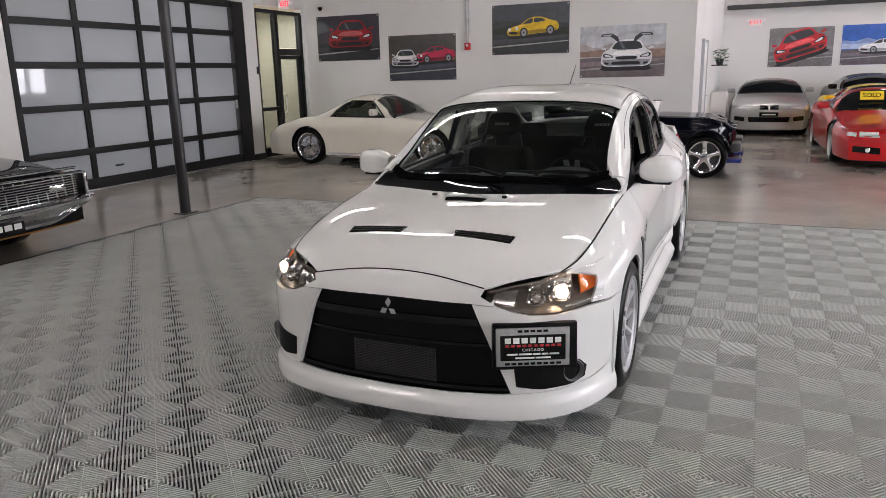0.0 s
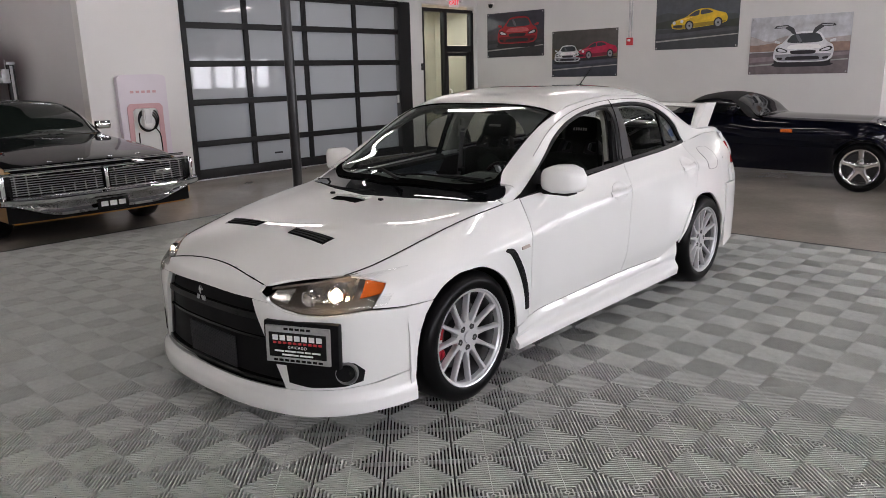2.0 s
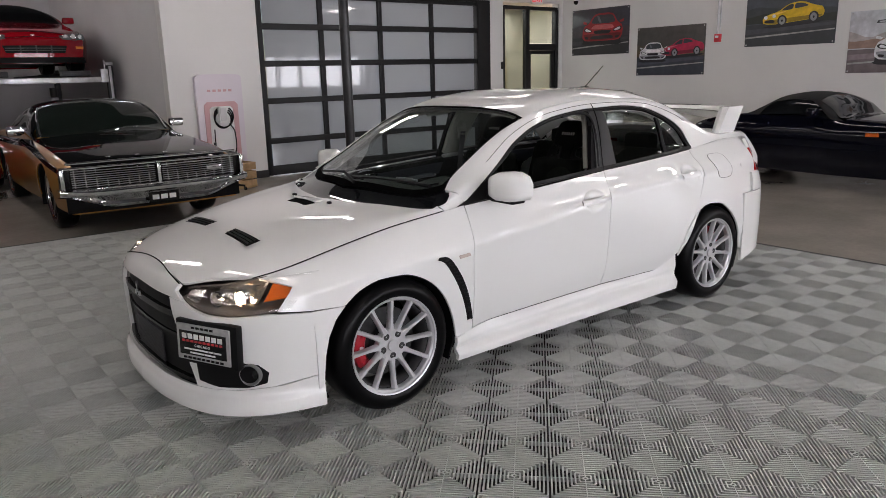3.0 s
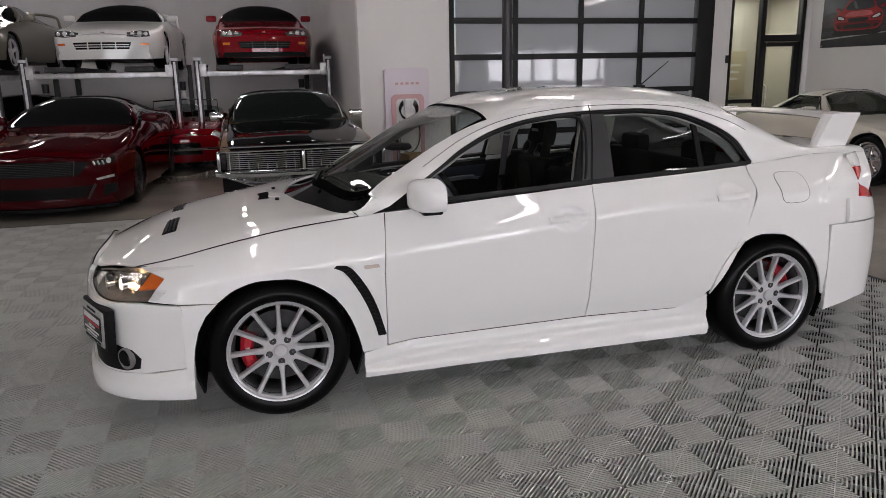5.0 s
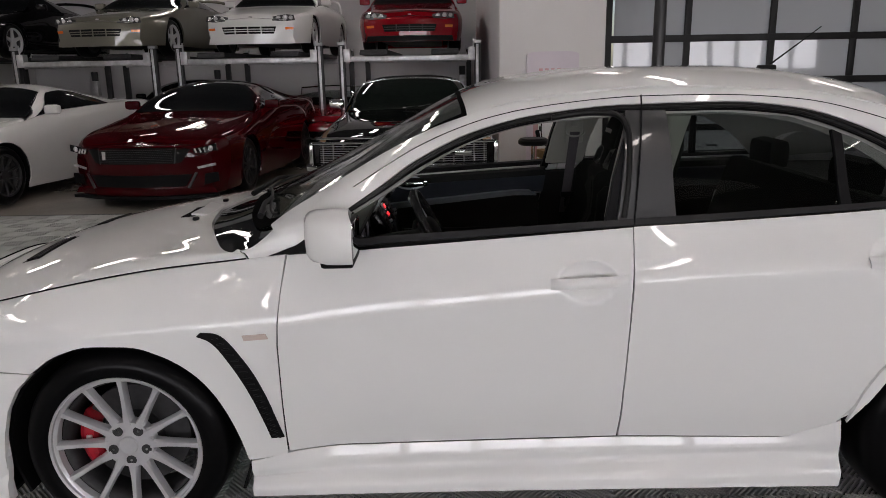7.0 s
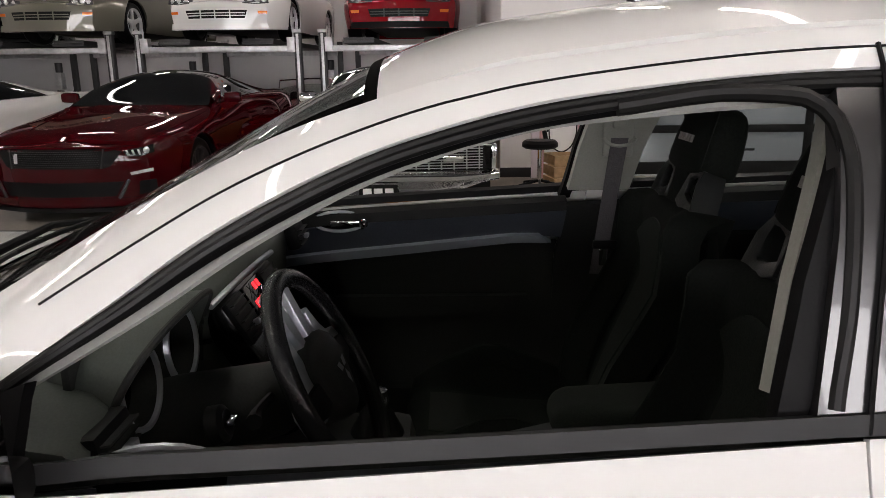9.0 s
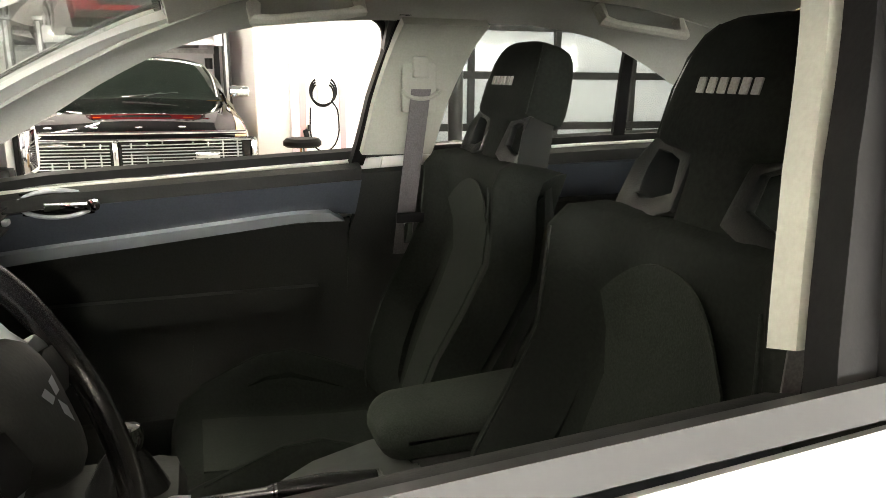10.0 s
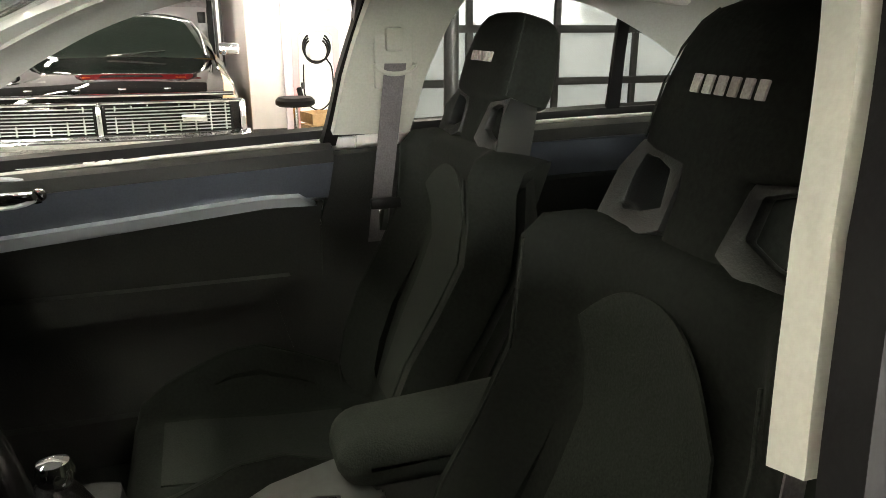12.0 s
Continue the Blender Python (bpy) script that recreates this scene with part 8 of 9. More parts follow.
    def patch(self, name, pts_low, pts_high, m, label="", lift=0.006, th=0.012, n=10, k=4, twin=False, parent=None):
        """A panel laid on the nose, between two lines of (x, z)."""
        A, B = resample(pts_low, n), resample(pts_high, n)
        P = np.array([[self.spot(*(A[i] * (1 - j / k) + B[i] * j / k), lift) for i in range(n)] for j in range(k + 1)])
        out = [shell(name, P, th, m, parent or self.e, label, core=(P[..., 0].mean(), self.yn + 1, 0.5))]
        if twin:
            out.append(shell(name, flip(P), th, m, parent or self.e, label, core=(-P[..., 0].mean(), self.yn + 1, 0.5)))
        return out

    def lamp(self, x, z, r, m, label="round lamp", ring=CHROME, twin=True, lift=0.008):
        for sg in ((1, -1) if twin else (1,)):
            c = self.spot(x, z, lift)
            mm = Matrix.Translation((sg * c[0], c[1], c[2])) @ pose(0, 0, 0, 90, 0, sg * 12)
            o = part("headlight", lathe_bm([(0.6 * r, -0.01), (0.92 * r, 0.006), (r, 0.004), (1.04 * r, -0.02), (0.6 * r, -0.01)], 20, "z", m=mm), ring, self.e, label)
            part("lens", lathe_bm([(0, 0.008), (0.5 * r, 0.005), (0.9 * r, -0.004), (0.9 * r, -0.02), (0, -0.02)], 20, "z", m=mm), m, o)


def LF_z(loft, y, s):
    return float(loft.at(y, s)[2])


def paint_mat(name, col, flake=0.0):
    return mat(name, col, 0.35, flake, coat=0.9, stain=0.02, spec=0.1)


P_RED = mat("ruby_red_paint", (0.045, 0.0008, 0.0025), 0.04, spec=0.3, stain=0.03)
P_BRIGHT = paint_mat("bright_red_paint", (0.52, 0.008, 0.012))
P_DKRED = mat("supra_red_paint", (0.22, 0.003, 0.008), 0.05, spec=0.4, stain=0.02)
P_BLACK = mat("black_car_paint", (0.003, 0.003, 0.0035), 0.03, spec=0.25, stain=0.02)
P_GOLD = paint_mat("gold_brown_paint", (0.34, 0.16, 0.035), 0.3)
P_SILVER = paint_mat("silver_car_paint", (0.42, 0.42, 0.41), 0.6)
P_PEWTER = paint_mat("pewter_car_paint", (0.16, 0.155, 0.125), 0.5)
P_CREAM = paint_mat("ivory_white_paint", (0.66, 0.63, 0.55))
P_YELLOW = paint_mat("yellow_car_paint", (0.75, 0.45, 0.01))
P_NAVY = mat("dark_blue_paint", (0.002, 0.0023, 0.006), 0.04, spec=0.2, stain=0.02)
P_BLUE = paint_mat("bright_blue_paint", (0.01, 0.02, 0.16))
HEAD = mat("headlamp_glass", (0.78, 0.78, 0.78), 0.08, 0.4, coat=1.0, grain=0.3, scale=30)


def facing_x(front_x, yc, fo, z=FLOOR_Z, turn=0.0):
    """The pose of a car that looks towards +x, its nose at front_x."""
    a = radians(90 + turn)
    return Matrix.Translation((front_x - fo * math.sin(a), yc + fo * math.cos(a), z)) @ Matrix.Rotation(a, 4, "Z")


def supra(label, m, paint):
    c = Car("sports_coupe", label, m, 4.52, 1.80, 1.27, 2.55, 0.95, 0.318, 0.66, 0.90, 0.55, (1.25, 1.85), (3.0, 0.93), 0.92, paint, roofw=0.5, taper=0.2, bulge=0.2, group="coupes on the lifts", style="five", ground=0.16, flare=0.015)
    c.patch("headlight", [(0.40, 0.535), (0.60, 0.525), (0.755, 0.535)], [(0.38, 0.60), (0.6, 0.635), (0.74, 0.62)], DARKMETAL, "smoked headlight", twin=True)
    c.lamp(0.48, 0.575, 0.045, HEAD, lift=0.012)
    c.lamp(0.595, 0.585, 0.048, HEAD, lift=0.012)
    c.lamp(0.69, 0.58, 0.036, HEAD, lift=0.012)
    c.patch("grille", [(-0.42, 0.32), (0.42, 0.32)], [(-0.46, 0.435), (0.46, 0.435)], BLACKP, "black lower grille", lift=0.006, n=20)
    for zz in (0.352, 0.388):
        c.patch("grille_bar", [(-0.43, zz), (0.43, zz)], [(-0.43, zz + 0.013), (0.43, zz + 0.013)], DARKMETAL if paint is P_DKRED else paint, lift=0.014, n=20)
    for xx in (-0.22, 0.0, 0.22):
        c.patch("grille_post", [(xx - 0.008, 0.32), (xx + 0.008, 0.32)], [(xx - 0.008, 0.435), (xx + 0.008, 0.435)], DARKMETAL if paint is P_DKRED else paint, lift=0.013, n=3)
    c.patch("turn_signal", [(0.60, 0.385), (0.72, 0.385)], [(0.60, 0.425), (0.73, 0.425)], AMBER, "amber turn signal", twin=True)
    c.patch("chin", [(-0.74, 0.165), (0.74, 0.165)], [(-0.72, 0.255), (0.72, 0.255)], BLACKP if paint is P_DKRED else paint, "lower lip", lift=0.012, n=20)
    c.patch("emblem", [(-0.03, 0.59), (0.03, 0.59)], [(-0.025, 0.615), (0.025, 0.615)], CHROME, lift=0.008)
    w = part("rear_spoiler", tube(smooth_line([(-0.74, 3.3, 0.9), (-0.7, 3.28, 1.12), (-0.4, 3.2, 1.2), (0, 3.18, 1.22), (0.4, 3.2, 1.2), (0.7, 3.28, 1.12), (0.74, 3.3, 0.9)], 30), 0.03, 8), paint, c.e)
    return c


LIFT_Z = FLOOR_Z + 1.66 + 0.085 + 0.0225
supra("deep red sports coupe parked up on a lift", facing_x(-9.85, 0.47, 0.95, LIFT_Z), P_DKRED)
supra("white sports coupe parked up on a lift", facing_x(-9.8, -2.2, 0.95, LIFT_Z, -3), paint_mat("bright_white_paint", (0.72, 0.72, 0.71)))
supra("pewter sports coupe parked up on a lift", facing_x(-9.75, -4.75, 0.95, LIFT_Z, -5), P_PEWTER)
supra("black sports coupe parked up on a lift", facing_x(-9.9, -7.7, 0.95, LIFT_Z, -4), P_BLACK)


def pony(label, m, paint, roof=None):
    c = Car("muscle_car", label, m, 4.79, 1.92, 1.37, 2.72, 0.90, 0.345, 0.80, 1.0, 0.62, (1.35, 2.05), (3.1, 1.10), 1.10, paint, roofw=0.54, taper=0.17, bulge=0.24, style="ten", face=DARKMETAL, ground=0.13, flare=0.03, roof_paint=roof)
    gr = c.patch("grille", [(-0.50, 0.515), (-0.44, 0.50), (0.44, 0.50), (0.50, 0.515)], [(-0.60, 0.655), (-0.52, 0.685), (0.52, 0.685), (0.60, 0.655)], BLACKP, "black mesh grille", lift=0.004, n=20)[0]
    bm = bmesh.new()
    for i in range(40):
        for j in range(8):
            x = -0.42 + 0.84 * (i + 0.5 * (j % 2)) / 40
            p = c.spot(x, 0.52 + 0.0195 * j, 0.008)
            box(p, (0.012, 0.004, 0.006), 0, bm)
    part("grille_mesh", bm, DARKMETAL, gr, "fine dark mesh", smooth=0, kind="stuff")
    for sg in (1, -1):
        part("grille_fin", tube([c.spot(sg * 0.43, 0.50, 0.012), c.spot(sg * 0.45, 0.685, 0.012)], 0.008, 6), DARKMETAL, gr)
    part("grille_rim", tube([c.spot(x, 0.69 - 0.03 * abs(x / 0.6) ** 6, 0.012) for x in np.linspace(-0.6, 0.6, 24)], 0.012, 8), paint, gr)
    c.patch("badge", [(-0.39, 0.55), (-0.35, 0.55)], [(-0.395, 0.64), (-0.345, 0.64)], CHROME, "small chrome badge", lift=0.016)
    hl = c.patch("headlight", [(0.64, 0.605), (0.74, 0.60), (0.86, 0.635)], [(0.61, 0.655), (0.72, 0.675), (0.86, 0.71)], GLOSSBLK, "slim clear headlight with slanted bars", twin=True)
    for sg, h in zip((1, -1), hl):
        for i in range(3):
            a, b = c.spot(0.655 + 0.045 * i, 0.612, 0.012), c.spot(0.635 + 0.045 * i, 0.66, 0.012)
            part("light_bar", tube([(sg * a[0], a[1], a[2]), (sg * b[0], b[1], b[2])], 0.011, 6), HEAD, h)
        a = c.spot(0.80, 0.655, 0.008)
        part("lens", lathe_bm([(0, 0.012), (0.02, 0.01), (0.033, 0.0), (0.033, -0.01), (0, -0.01)], 20, "z", m=Matrix.Translation((sg * a[0], a[1], a[2])) @ pose(0, 0, 0, 90, 0, sg * 25)), HEAD, h)
    c.patch("turn_signal", [(0.66, 0.43), (0.84, 0.46)], [(0.65, 0.455), (0.84, 0.49)], HEAD, "clear turn signal", twin=True)
    c.patch("lower_intake", [(-0.52, 0.24), (0.52, 0.24)], [(-0.60, 0.375), (0.60, 0.375)], BLACKP, "black lower intake", lift=0.004, n=20)
    for sg in (1, -1):
        part("intake_strut", tube([c.spot(sg * 0.64, 0.39, 0.012), c.spot(sg * 0.55, 0.22, 0.02)], 0.016, 6), DARKMETAL, c.e)
    c.patch("side_intake", [(0.70, 0.24), (0.86, 0.28)], [(0.72, 0.37), (0.86, 0.385)], BLACKP, twin=True, lift=0.004)
    c.patch("chin", [(-0.84, 0.16), (0.84, 0.16)], [(-0.80, 0.225), (0.80, 0.225)], paint, lift=0.03, th=0.05, n=20)
    c.patch("splitter", [(-0.86, 0.105), (0.86, 0.105)], [(-0.86, 0.14), (0.86, 0.14)], BLACKP, "black front splitter", lift=0.05, th=0.08, n=18)
    for sg in (1, -1):
        part("hood_crease", tube([tuple(c.loft.at(y, 4.75) * np.array([sg, 1, 1]) + np.array([0, 0, -0.006])) for y in np.linspace(c.yn + 0.25, 0.45, 12)], 0.012, 8), paint, c.e)
    return c


pony("dark ruby red muscle car with black mesh grille", facing_x(-5.35, -2.42, 0.90, turn=-4), P_RED, P_BLACK)
pony("white muscle car with black wheels and tinted glass", facing_x(-4.75, -5.15, 0.90, turn=-6), paint_mat("oxford_white_paint", (0.68, 0.68, 0.67)))
Car("dark_coupe", "black coupe parked under the car lift", facing_x(-10.6, -4.3, 0.9), 4.6, 1.85, 1.33, 2.6, 0.9, 0.33, 0.75, 0.95, 0.6, (1.3, 2.0), (3.0, 1.0), 1.0, P_BLACK)


DULL = mat("grille_aluminium", (0.5, 0.5, 0.51), 0.3, 0.9)


def galaxie():
    c = Car("classic_coupe", "black and gold sixties hardtop with a chrome grille", facing_x(-4.62, 0.60, 0.95), 5.4, 1.94, 1.40, 3.02, 0.95, 0.35, 0.82, 0.99, 0.95, (1.62, 2.45), (3.35, 1.0), 0.98, P_GOLD, belt=1.0, roofw=0.62, taper=0.05, bulge=0.06,
            top_paint=P_BLACK, style="five", face=CHROME, ground=0.27, ttaper=0.06, tbulge=0.05, trackin=0.06, glass=mat("classic_glass", (0.008, 0.012, 0.010), 0.03, coat=0.3, spec=0.4))
    e = c.e
    c.patch("front_valance", [(-0.93, 0.285), (0.93, 0.285)], [(-0.93, 0.50), (0.93, 0.50)], BLACKP, lift=0.004, n=20)
    fr = c.patch("grille_surround", [(-0.96, 0.52), (0.96, 0.52)], [(-0.96, 0.765), (0.96, 0.765)], GLOSSBLK, "black grille panel with chrome bars", lift=0.02, th=0.03, n=20)[0]
    for sg in (1, -1):
        c.patch("grille", [(0.03, 0.545), (0.89, 0.545)], [(0.03, 0.735), (0.87, 0.735)], BLACKP, "black grille recess", lift=0.024, th=0.01, n=14) if sg > 0 else c.patch("grille", [(-0.89, 0.545), (-0.03, 0.545)], [(-0.87, 0.735), (-0.03, 0.735)], BLACKP, "black grille recess", lift=0.024, th=0.01, n=14)
        for i in range(8):
            z = 0.560 + 0.0228 * i
            pts = [c.spot(sg * x, z, 0.036) for x in np.linspace(0.04, 0.865, 8)]
            part("grille_bar", tube(pts, 0.0042, 6), DULL, fr)
        for i in range(8):
            x = sg * (0.10 + 0.105 * i)
            part("grille_post", tube([c.spot(x, 0.548, 0.034), c.spot(x, 0.733, 0.034)], 0.006, 6), DULL, fr)
        part("corner_cap", box((sg * 0.955, c.yn - 0.015, 0.642), (0.045, 0.11, 0.235), 0.02), CHROME, fr)
    for z in (0.53, 0.75):
        part("grille_rim", tube([c.spot(x, z, 0.04) for x in np.linspace(-0.95, 0.95, 20)], 0.013, 8), CHROME, fr)
    part("grille_divider", box((0, c.yn - 0.09, 0.64), (0.036, 0.05, 0.21), 0.008), CHROME, fr)
    part("grille_badge", box(c.spot(0.62, 0.64, 0.05), (0.17, 0.012, 0.05), 0.004), CHROME, fr, "small chrome badge frame")
    xs = np.linspace(-1.0, 1.0, 31)
    rows = []
    for zz, out in ((0.275, 0.0), (0.285, 0.05), (0.31, 0.066), (0.338, 0.05), (0.352, 0.066), (0.38, 0.082), (0.40, 0.104), (0.42, 0.12), (0.44, 0.122), (0.455, 0.10), (0.46, 0.02)):
        zz = 0.315 + (zz - 0.275) * 1.15
        rows.append([(x, c.yn - 0.07 - out + 1.05 * max(0, abs(x) - 0.72) ** 2, zz + max(0.0, 0.46 - zz) * 0.85 * min(1.0, max(0, abs(x) - 0.5) / 0.4) + 0.05 * max(0, abs(x) - 0.6)) for x in xs])
    bp = shell("chrome_bumper", np.array(rows), 0.01, CHROME, e, "broad chrome front bumper", core=(0, 0.5, 0.4))
    part("plate", box((0.0, c.yn - 0.185, 0.385), (0.32, 0.012, 0.12), 0.004), GLOSSBLK, bp, "small black dealer plate")
    for i in range(3):
        part("text_bar", box((-0.09 + 0.09 * i, c.yn - 0.193, 0.39), (0.07, 0.003, 0.05)), PAPERW, bp, smooth=0)
    part("hood_trim", tube([(x, c.yn - 0.01, 0.80) for x in np.linspace(-0.9, 0.9, 8)], 0.014, 8), CHROME, e)
    for i in range(4):
        part("hood_letter", box((-0.45 + 0.3 * i, c.yn + 0.12, 0.835), (0.05, 0.03, 0.012), 0.003), CHROME, e)
    LF = c.loft
    for sg in (1, -1):
        sf = lambda P: P if sg > 0 else flip(P)
        # black upper sides over the gold
        shell("upper_side", sf(LF.patch([[(c.yn + 0.01, LF_z(LF, c.yn + 0.01, 3.35)), (1.0, LF_z(LF, 1.0, 3.35)), (c.yt - 0.02, LF_z(LF, c.yt - 0.02, 3.35))], [(c.yn + 0.01, LF_z(LF, c.yn + 0.01, 4.0)), (1.0, LF_z(LF, 1.0, 4.0)), (c.yt - 0.02, LF_z(LF, c.yt - 0.02, 4.0))]], 40, 4)), 0.006, P_BLACK, e, lift=0.003)
        part("side_trim", tube([tuple(LF.at(y, 3.34) * np.array([sg, 1, 1]) + np.array([sg * 0.004, 0, 0])) for y in np.linspace(c.yn + 0.05, c.yt - 0.1, 24)], 0.007, 6), CHROME, e)
        part("screen_trim", tube([tuple(LF.at(y, 4.98) * np.array([sg, 1, 1]) + np.array([0, 0, 0.006])) for y in np.linspace(1.0, 1.6, 10)], 0.014, 6), CHROME, e)
        part("wiper", tube([(sg * 0.1, 0.93, 1.005), (sg * 0.1 + 0.5 * (0.3 if sg > 0 else 1), 1.02, 1.04)], 0.007, 6), CHROME, e)
    part("screen_trim", tube([tuple(LF.at(1.6, s) * np.array([1, 1, 1]) + np.array([0, 0, 0.006])) for s in np.linspace(5, 6, 8)] + [tuple(LF.at(1.6, s) * np.array([-1, 1, 1]) + np.array([0, 0, 0.006])) for s in np.linspace(6, 5, 8)], 0.012, 6), CHROME, e)
    for o in e.children:
        if o.name.startswith("mirror"):
            o.data.materials[0] = CHROME


galaxie()


def roadster():
    c = Car("roadster", "red open classic roadster under the car lift", facing_x(-9.4, -1.05, 0.75), 3.9, 1.70, 1.15, 2.29, 0.75, 0.33, 0.72, 0.88, 0.62, (0.9, 0.95), (2.3, 0.85), 0.78, P_DKRED, open_top=True, taper=0.25, bulge=0.25, style="mag", face=CHROME, ttaper=0.25, flare=0.05)
    c.lamp(0.56, 0.60, 0.085, HEAD)
    c.lamp(0.60, 0.46, 0.04, AMBER)
    c.patch("grille", [(-0.32, 0.30), (0.32, 0.30)], [(-0.28, 0.50), (0.28, 0.50)], GLOSSBLK, "oval black grille", lift=0.004)
    part("screen_frame", tube([(-0.6, 0.66, 0.88), (-0.58, 0.85, 1.17), (0, 0.80, 1.2), (0.58, 0.85, 1.17), (0.6, 0.66, 0.88)], 0.012, 8), CHROME, c.e, "thin chrome windscreen frame")
    part("bumper_bar", tube([(x, c.yn - 0.3 + 0.3 * x * x, 0.4) for x in np.linspace(-0.6, 0.6, 12)], 0.025, 8), CHROME, c.e)
    for sg in (1, -1):
        part("seat", box((sg * 0.3, 1.35, 0.72), (0.46, 0.16, 0.5), 0.06), BLACKP, c.e)
    part("cockpit_floor", box((0, 1.2, 0.3), (1.3, 1.3, 0.05), 0.01), BLACKP, c.e)


roadster()


def vette():
    CL = glass_mat("smoked_clear_glass", (0.5, 0.52, 0.5))
    c = Car("classic_sports_car", "ivory white sixties sports coupe with slotted wheels", facing_x(-2.83, 8.83, 0.92), 4.45, 1.77, 1.25, 2.49, 0.92, 0.34, 0.70, 0.90, 0.75, (1.22, 1.80), (2.42, 0.90), 0.66, P_CREAM, belt=0.87, roofw=0.5, taper=0.22, bulge=0.2, style="mag", face=CHROME,
            glass=CL, ttaper=0.3, tbulge=0.25, flare=0.03, fine=False, arch=0.04)
    for sg in (1, -1):
        part("side_pipe", tube([(sg * 0.84, 0.5, 0.2), (sg * 0.86, 0.6, 0.19), (sg * 0.86, 2.05, 0.19)], 0.05, 12), CHROME, c.e, "chrome side exhaust pipe")
        part("seat", box((sg * 0.34, 1.75, 0.72), (0.48, 0.18, 0.6), 0.07), P_CREAM, c.e, "pale seat")
    part("dash", box((0, 0.85, 0.78), (1.3, 0.25, 0.2), 0.05), BLACKP, c.e)
    LF = c.loft
    for sg in (1, -1):
        part("window_frame", tube([tuple(LF.at(y, s) * np.array([sg, 1, 1]) + np.array([sg * 0.006, 0, 0.0])) for y, s in ((0.92, 4.05), (1.02, 4.5), (1.25, 4.92), (1.7, 4.92), (1.86, 4.5), (1.95, 4.05), (0.92, 4.05))], 0.013, 6), BLACKP, c.e)
    part("screen_frame", tube([tuple(LF.at(1.25, s) * np.array([q, 1, 1]) + np.array([0, 0, 0.01])) for q, s in ((1, 5), (1, 5.5), (1, 6), (-1, 5.5), (-1, 5))], 0.014, 6), CHROME, c.e)


vette()


def prowler():
    c = Car("retro_roadster", "dark navy retro roadster with black soft top and chrome wheels", facing_x(1.02, 8.62, 0.30, turn=0), 3.95, 1.55, 1.24, 2.88, 0.30, 0.36, 0.83, 0.94, 1.36, (1.72, 2.30), (2.72, 0.97), 0.82, P_NAVY, belt=0.95, roofw=0.54, taper=0.42, bulge=0.12, ttaper=0.3, tbulge=0.2,
            front_wheels=False, style="five", face=CHROME, ground=0.2, trackin=-0.06, tyre_w=0.28, arch=0.06)
    for n in ("roof", "rear_pillar", "roof_rail", "windscreen_pillar"):
        for o in c.e.children:
            if o.name.split(".")[0] == n:
                o.data.materials[0] = mat("soft_top_cloth", (0.012, 0.012, 0.013), 0.85, grain=0.2, scale=80, bump=0.2)
    for sg in (1, -1):
        wheel(c.e, sg * 0.80, 0.0, 0.317, r=0.317, rim=0.222, width=0.21, style="five", side=sg, face=CHROME, fine=False)
        n = 12
        P = np.array([[(sg * x, 0.37 * math.cos(a), 0.317 + 0.37 * math.sin(a) + 0.02) for a in np.linspace(0.35, math.pi - 0.15, n)] for x in (0.66, 0.72, 0.80, 0.88, 0.92)])
        P[0, :, 2] -= 0.03
        P[-1, :, 2] -= 0.03
        shell("cycle_fender", P, 0.01, P_NAVY, c.e, "dark cycle fender", core=(sg * 0.8, 0, 0.2))
        part("suspension_arm", tube([(sg * 0.3, 0.1, 0.32), (sg * 0.7, 0.0, 0.32)], 0.02, 8), STEEL, c.e)
        part("bumper", box((sg * 0.52, -0.42, 0.44), (0.5, 0.14, 0.14), 0.05), DARKMETAL, c.e, "grey stub bumper")
        part("chin_wing", box((sg * 0.5, -0.40, 0.26), (0.66, 0.22, 0.06), 0.025), P_BLUE, c.e, "bright blue chin spoiler")
        part("headlight", box((sg * 0.55, -0.02, 0.70), (0.12, 0.3, 0.07), 0.03), HEAD, c.e)
        part("side_marker", box((sg * (float(c.loft.at(0.95, c.loft.s_of_z(0.95, 0.74))[0]) + 0.004), 0.95, 0.74), (0.014, 0.15, 0.045), 0.005), AMBER, c.e, "orange side marker")
        part("side_skin", box((sg * 0.62, 0.9, 0.5), (0.1, 1.2, 0.5), 0.045), P_NAVY, c.e)
    c.patch("grille", [(-0.2, 0.25), (0.2, 0.25)], [(-0.3, 0.6), (0.3, 0.6)], GLOSSBLK, "tall black grille")


prowler()


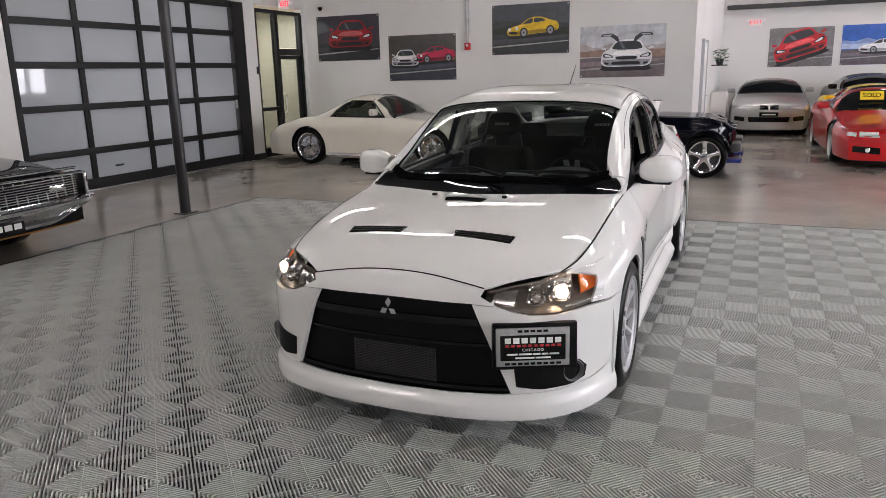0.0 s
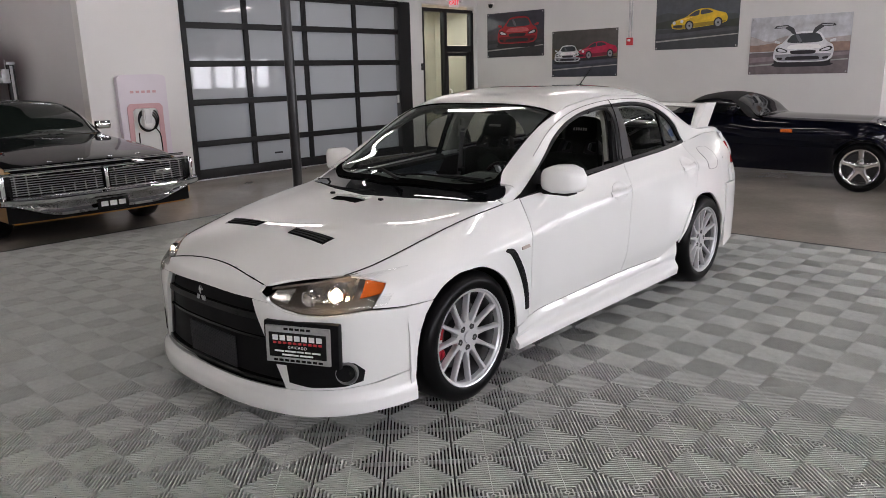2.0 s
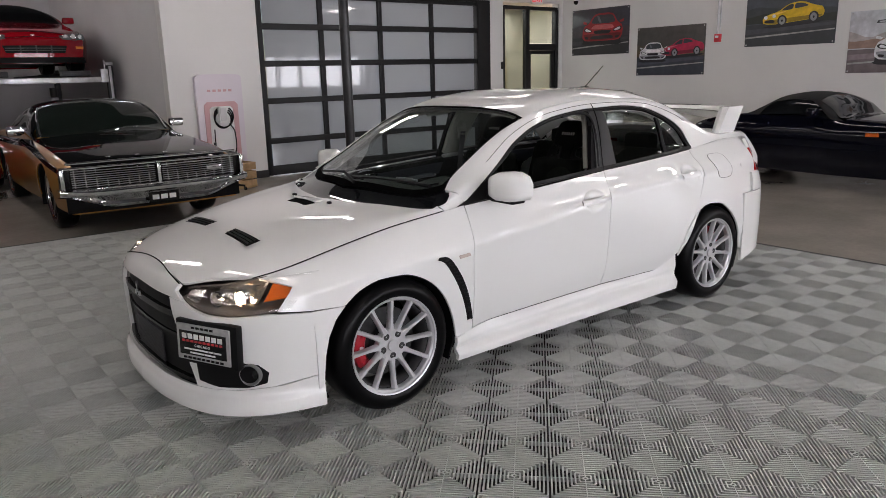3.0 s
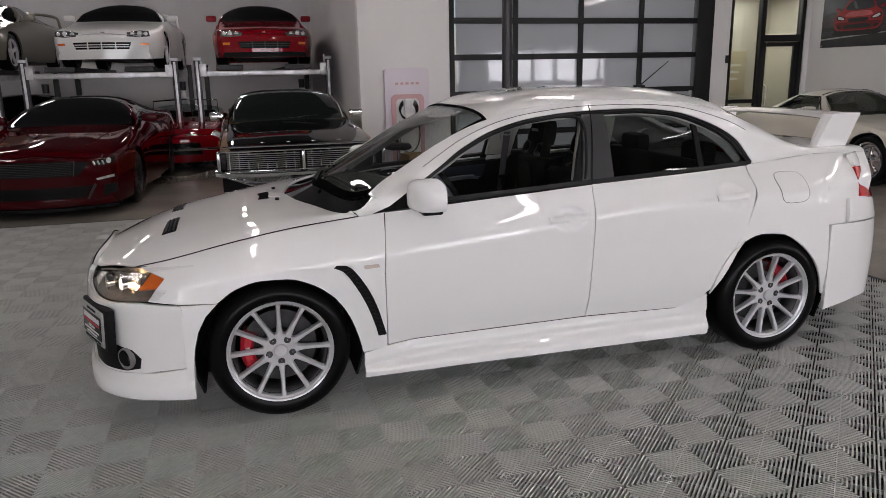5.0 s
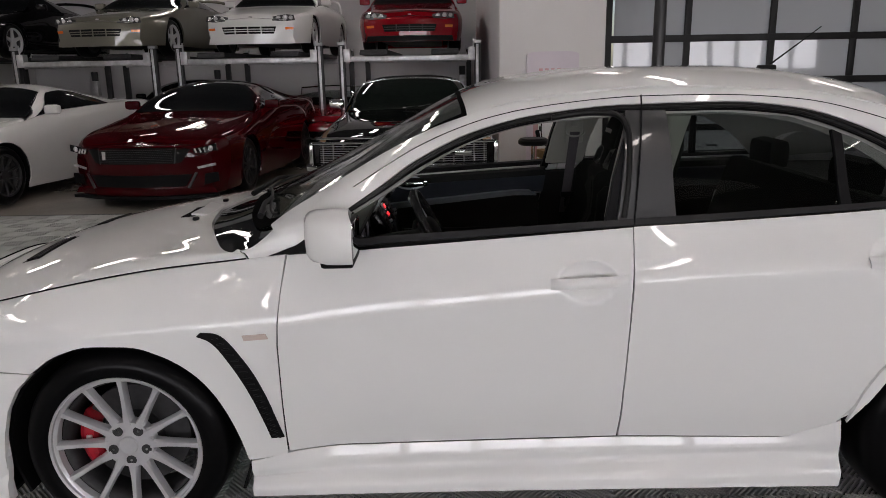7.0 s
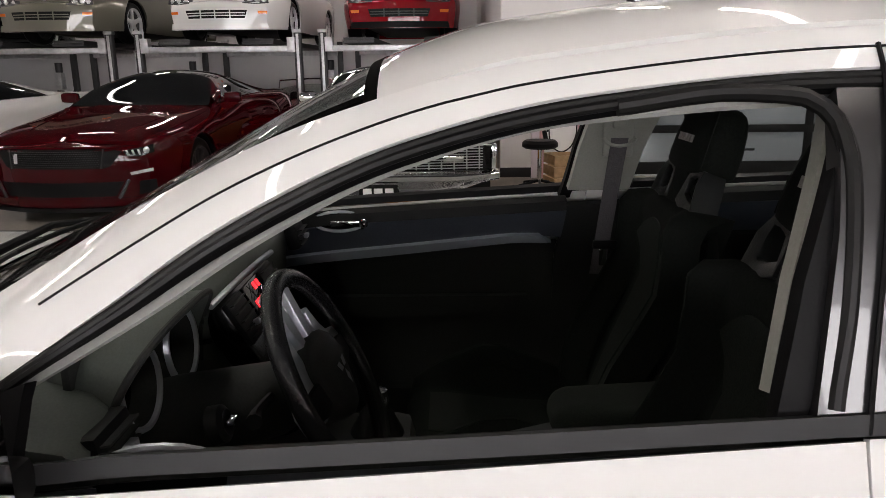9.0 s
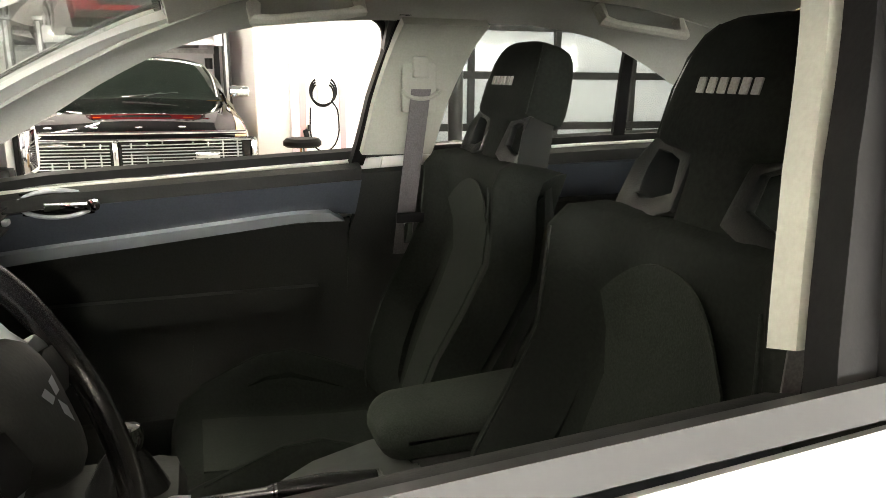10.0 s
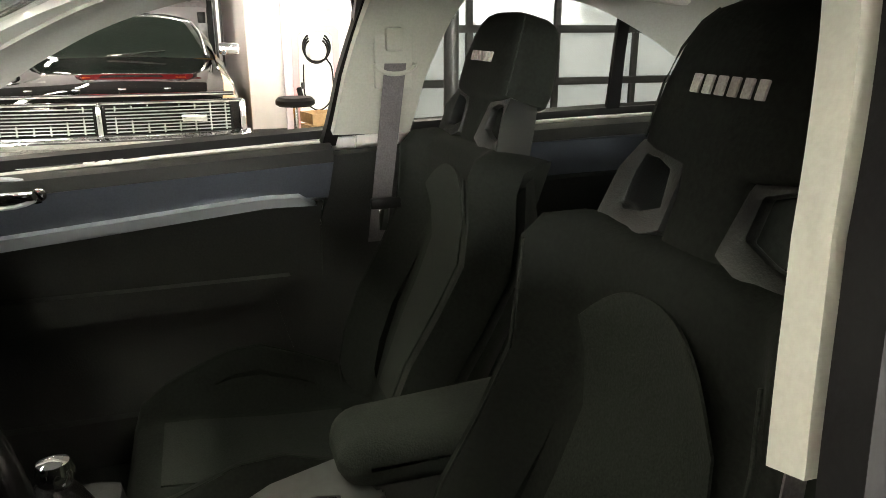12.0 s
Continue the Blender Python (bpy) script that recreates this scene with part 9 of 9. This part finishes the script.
def z_coupe():
    c = Car("silver_coupe", "silver two-seat coupe with twin kidney grille", pose(1.62, 16.0, FLOOR_Z), 4.03, 1.76, 1.28, 2.46, 0.80, 0.32, 0.76, 0.94, 0.72, (1.28, 2.0), (2.7, 0.98), 0.98, P_SILVER, taper=0.14, bulge=0.14, style="ten", ground=0.15)
    c.patch("headlight", [(0.42, 0.60), (0.78, 0.62)], [(0.40, 0.69), (0.76, 0.70)], HEAD, "clear headlight", twin=True)
    for sg in (1, -1):
        c.patch("kidney_grille", [(sg * 0.02, 0.61), (sg * 0.2, 0.61)], [(sg * 0.02, 0.70), (sg * 0.2, 0.70)], GLOSSBLK, "chrome-rimmed kidney grille")
    c.patch("lower_intake", [(-0.42, 0.32), (0.42, 0.32)], [(-0.45, 0.44), (0.45, 0.44)], GLOSSBLK, "black lower intake")
    c.patch("side_intake", [(0.52, 0.34), (0.74, 0.36)], [(0.52, 0.44), (0.74, 0.46)], GLOSSBLK, twin=True)
    c.patch("plate", [(-0.2, 0.45), (0.2, 0.45)], [(-0.2, 0.55), (0.2, 0.55)], GLOSSBLK, "dark dealer plate", lift=0.02)
    c.patch("plate_text", [(-0.15, 0.485), (0.15, 0.485)], [(-0.15, 0.515), (0.15, 0.515)], PAPERW, lift=0.036, th=0.002)


z_coupe()


def red_sports(label, m, paint, sold=False):
    c = Car("sports_car", label, m, 4.45, 1.82, 1.18, 2.55, 1.0, 0.32, 0.62, 0.84, 0.45, (1.1, 1.6), (2.6, 0.92), 0.88, paint, roofw=0.5, taper=0.16, bulge=0.16, style="five", ground=0.14)
    c.patch("headlight", [(0.36, 0.50), (0.62, 0.50)], [(0.36, 0.565), (0.62, 0.575)], HEAD, "clear front lamp", twin=True)
    c.patch("turn_signal", [(0.66, 0.50), (0.80, 0.52)], [(0.66, 0.56), (0.79, 0.57)], HEAD, twin=True)
    c.patch("intake", [(-0.2, 0.24), (0.2, 0.24)], [(-0.22, 0.34), (0.22, 0.34)], GLOSSBLK, "black intake")
    c.patch("fog_recess", [(0.34, 0.24), (0.70, 0.27)], [(0.34, 0.34), (0.70, 0.36)], GLOSSBLK, twin=True)
    c.lamp(0.5, 0.30, 0.035, HEAD)
    if sold:
        S = thing("price_card", "yellow card with black letters behind the windscreen", "sign", m @ pose(-0.22, 0.66, 1.06, 62, 0, 0))
        part("card", box((0, 0, 0), (0.36, 0.16, 0.006), 0.002), mat("card_yellow", (0.85, 0.62, 0.02), 0.5), S)
        cu = bpy.data.curves.new("word", "FONT")
        cu.body, cu.size, cu.extrude, cu.align_x, cu.align_y = "SOLD", 0.11, 0.001, "CENTER", "CENTER"
        tmp = new("word", cu)
        me = bpy.data.meshes.new_from_object(tmp.evaluated_get(bpy.context.evaluated_depsgraph_get()))
        bpy.data.objects.remove(tmp)
        me.materials.append(GLOSSBLK)
        put("word", me, S, "black letters", pose(0, 0, 0.004))
    return c


red_sports("bright red sports car with a yellow card in the windscreen", pose(3.42, 10.35, FLOOR_Z, 0, 0, 3), P_BRIGHT, True)
red_sports("yellow sports car parked between two others", pose(3.75, 13.4, FLOOR_Z, 0, 0, 4), P_YELLOW)
Car("black_coupe", "black coupe parked at the far wall", pose(4.05, 16.4, FLOOR_Z, 0, 0, 4), 4.6, 1.85, 1.36, 2.6, 0.9, 0.33, 0.85, 1.0, 0.6, (1.3, 2.1), (3.0, 1.05), 1.05, P_BLACK)


# ---- ribbed floor tiles ----
def tile_data():
    """One 40 cm tile of four squares whose ribs run along alternate diagonals."""
    V, F = [], []

    def bar(p, q, w, z0, z1):
        d = np.array([q[0] - p[0], q[1] - p[1]])
        d = d / np.linalg.norm(d)
        n = np.array([-d[1], d[0]]) * w / 2
        o = len(V)
        for z, k in ((z0, 1.0), (z1 - 0.0008, 1.0), (z1, 0.86)):
            for c, s in ((p, k), (q, k), (q, -k), (p, -k)):
                V.append((c[0] + s * n[0], c[1] + s * n[1], z))
        F.append((o + 8, o + 11, o + 10, o + 9))
        for b in (o, o + 4):
            F.extend([(b, b + 1, b + 5, b + 4), (b + 2, b + 3, b + 7, b + 6), (b + 1, b + 2, b + 6, b + 5), (b + 3, b, b + 4, b + 7)])
    S, n = 0.2, 18
    for a in (0, 1):
        for b in (0, 1):
            x0, y0 = a * S, b * S
            odd = (a + b) % 2
            for i in range(n):
                c = (i + 0.5) / n * 2 * S
                lo, hi = max(0.0, c - S), min(S, c)
                if hi - lo < 0.006:
                    continue
                k = 0.0004
                p, q = (lo + k, c - lo - k), (hi - k, c - hi + k)
                if odd:
                    p, q = (S - p[0], p[1]), (S - q[0], q[1])
                bar((x0 + p[0], y0 + p[1]), (x0 + q[0], y0 + q[1]), 0.0070, -0.0185, 0.0)
            g = 0.004
            if odd:
                bar((x0 + g, y0 + S - g), (x0 + S - g, y0 + g), 0.004, -0.0185, -0.0006)
            else:
                bar((x0 + g, y0 + g), (x0 + S - g, y0 + S - g), 0.004, -0.0185, -0.0006)
    return np.array(V), F


TV, TF = tile_data()
tiles = thing("tile_floor", "grey ribbed interlocking plastic floor tiles in a chequered weave", "floor", kind="structure")
# added sheet whose near-black colour darkens the gaps between ribs
part("tile_bed", box((0.9, -0.79, -0.0205), (11.2, 10.4, 0.004)), TILE_GAP_SHADE, tiles, "near-black sheet standing in for shade in the tile gaps", smooth=0)
tile_me = bpy.data.meshes.new("tile")
tile_me.from_pydata(TV.tolist(), [], TF)
tile_me.materials.append(TILE)
rest_v, rest_f, count = [], [], 0
X_0, Y_0 = -4.7, -5.99
near = sorted(((i, j) for i in range(28) for j in range(26)), key=lambda q: abs(X_0 + 0.4 * q[0] - 1.3) + 1.1 * abs(Y_0 + 0.4 * q[1] + 0.5))
for k, (i, j) in enumerate(near):
    x, y = X_0 + 0.4 * i, Y_0 + 0.4 * j
    if k < 300:
        put("tile", tile_me, tiles, "", Matrix.Translation((x, y, 0)))
    else:
        rest_f.append(np.array(TF) + len(TV) * count)
        rest_v.append(TV + np.array([x, y, 0.0]))
        count += 1
me = bpy.data.meshes.new("far_tiles")
RV, RF = np.concatenate(rest_v), np.concatenate(rest_f)
me.from_pydata(RV.tolist(), [], RF.tolist())
me.materials.append(TILE)
put("far_tiles", me, tiles, "tiles further off", kind="stuff")
for p, q in (((-4.76, -5.99, FLOOR_Z), (-4.703, 4.41, -0.004)), ((-4.76, 4.413, FLOOR_Z), (6.5, 4.465, -0.004))):
    c, s = span(p, q)
    part("edge_strip", box(c, s, 0.004), BLACKP, tiles, "dark edging strip")
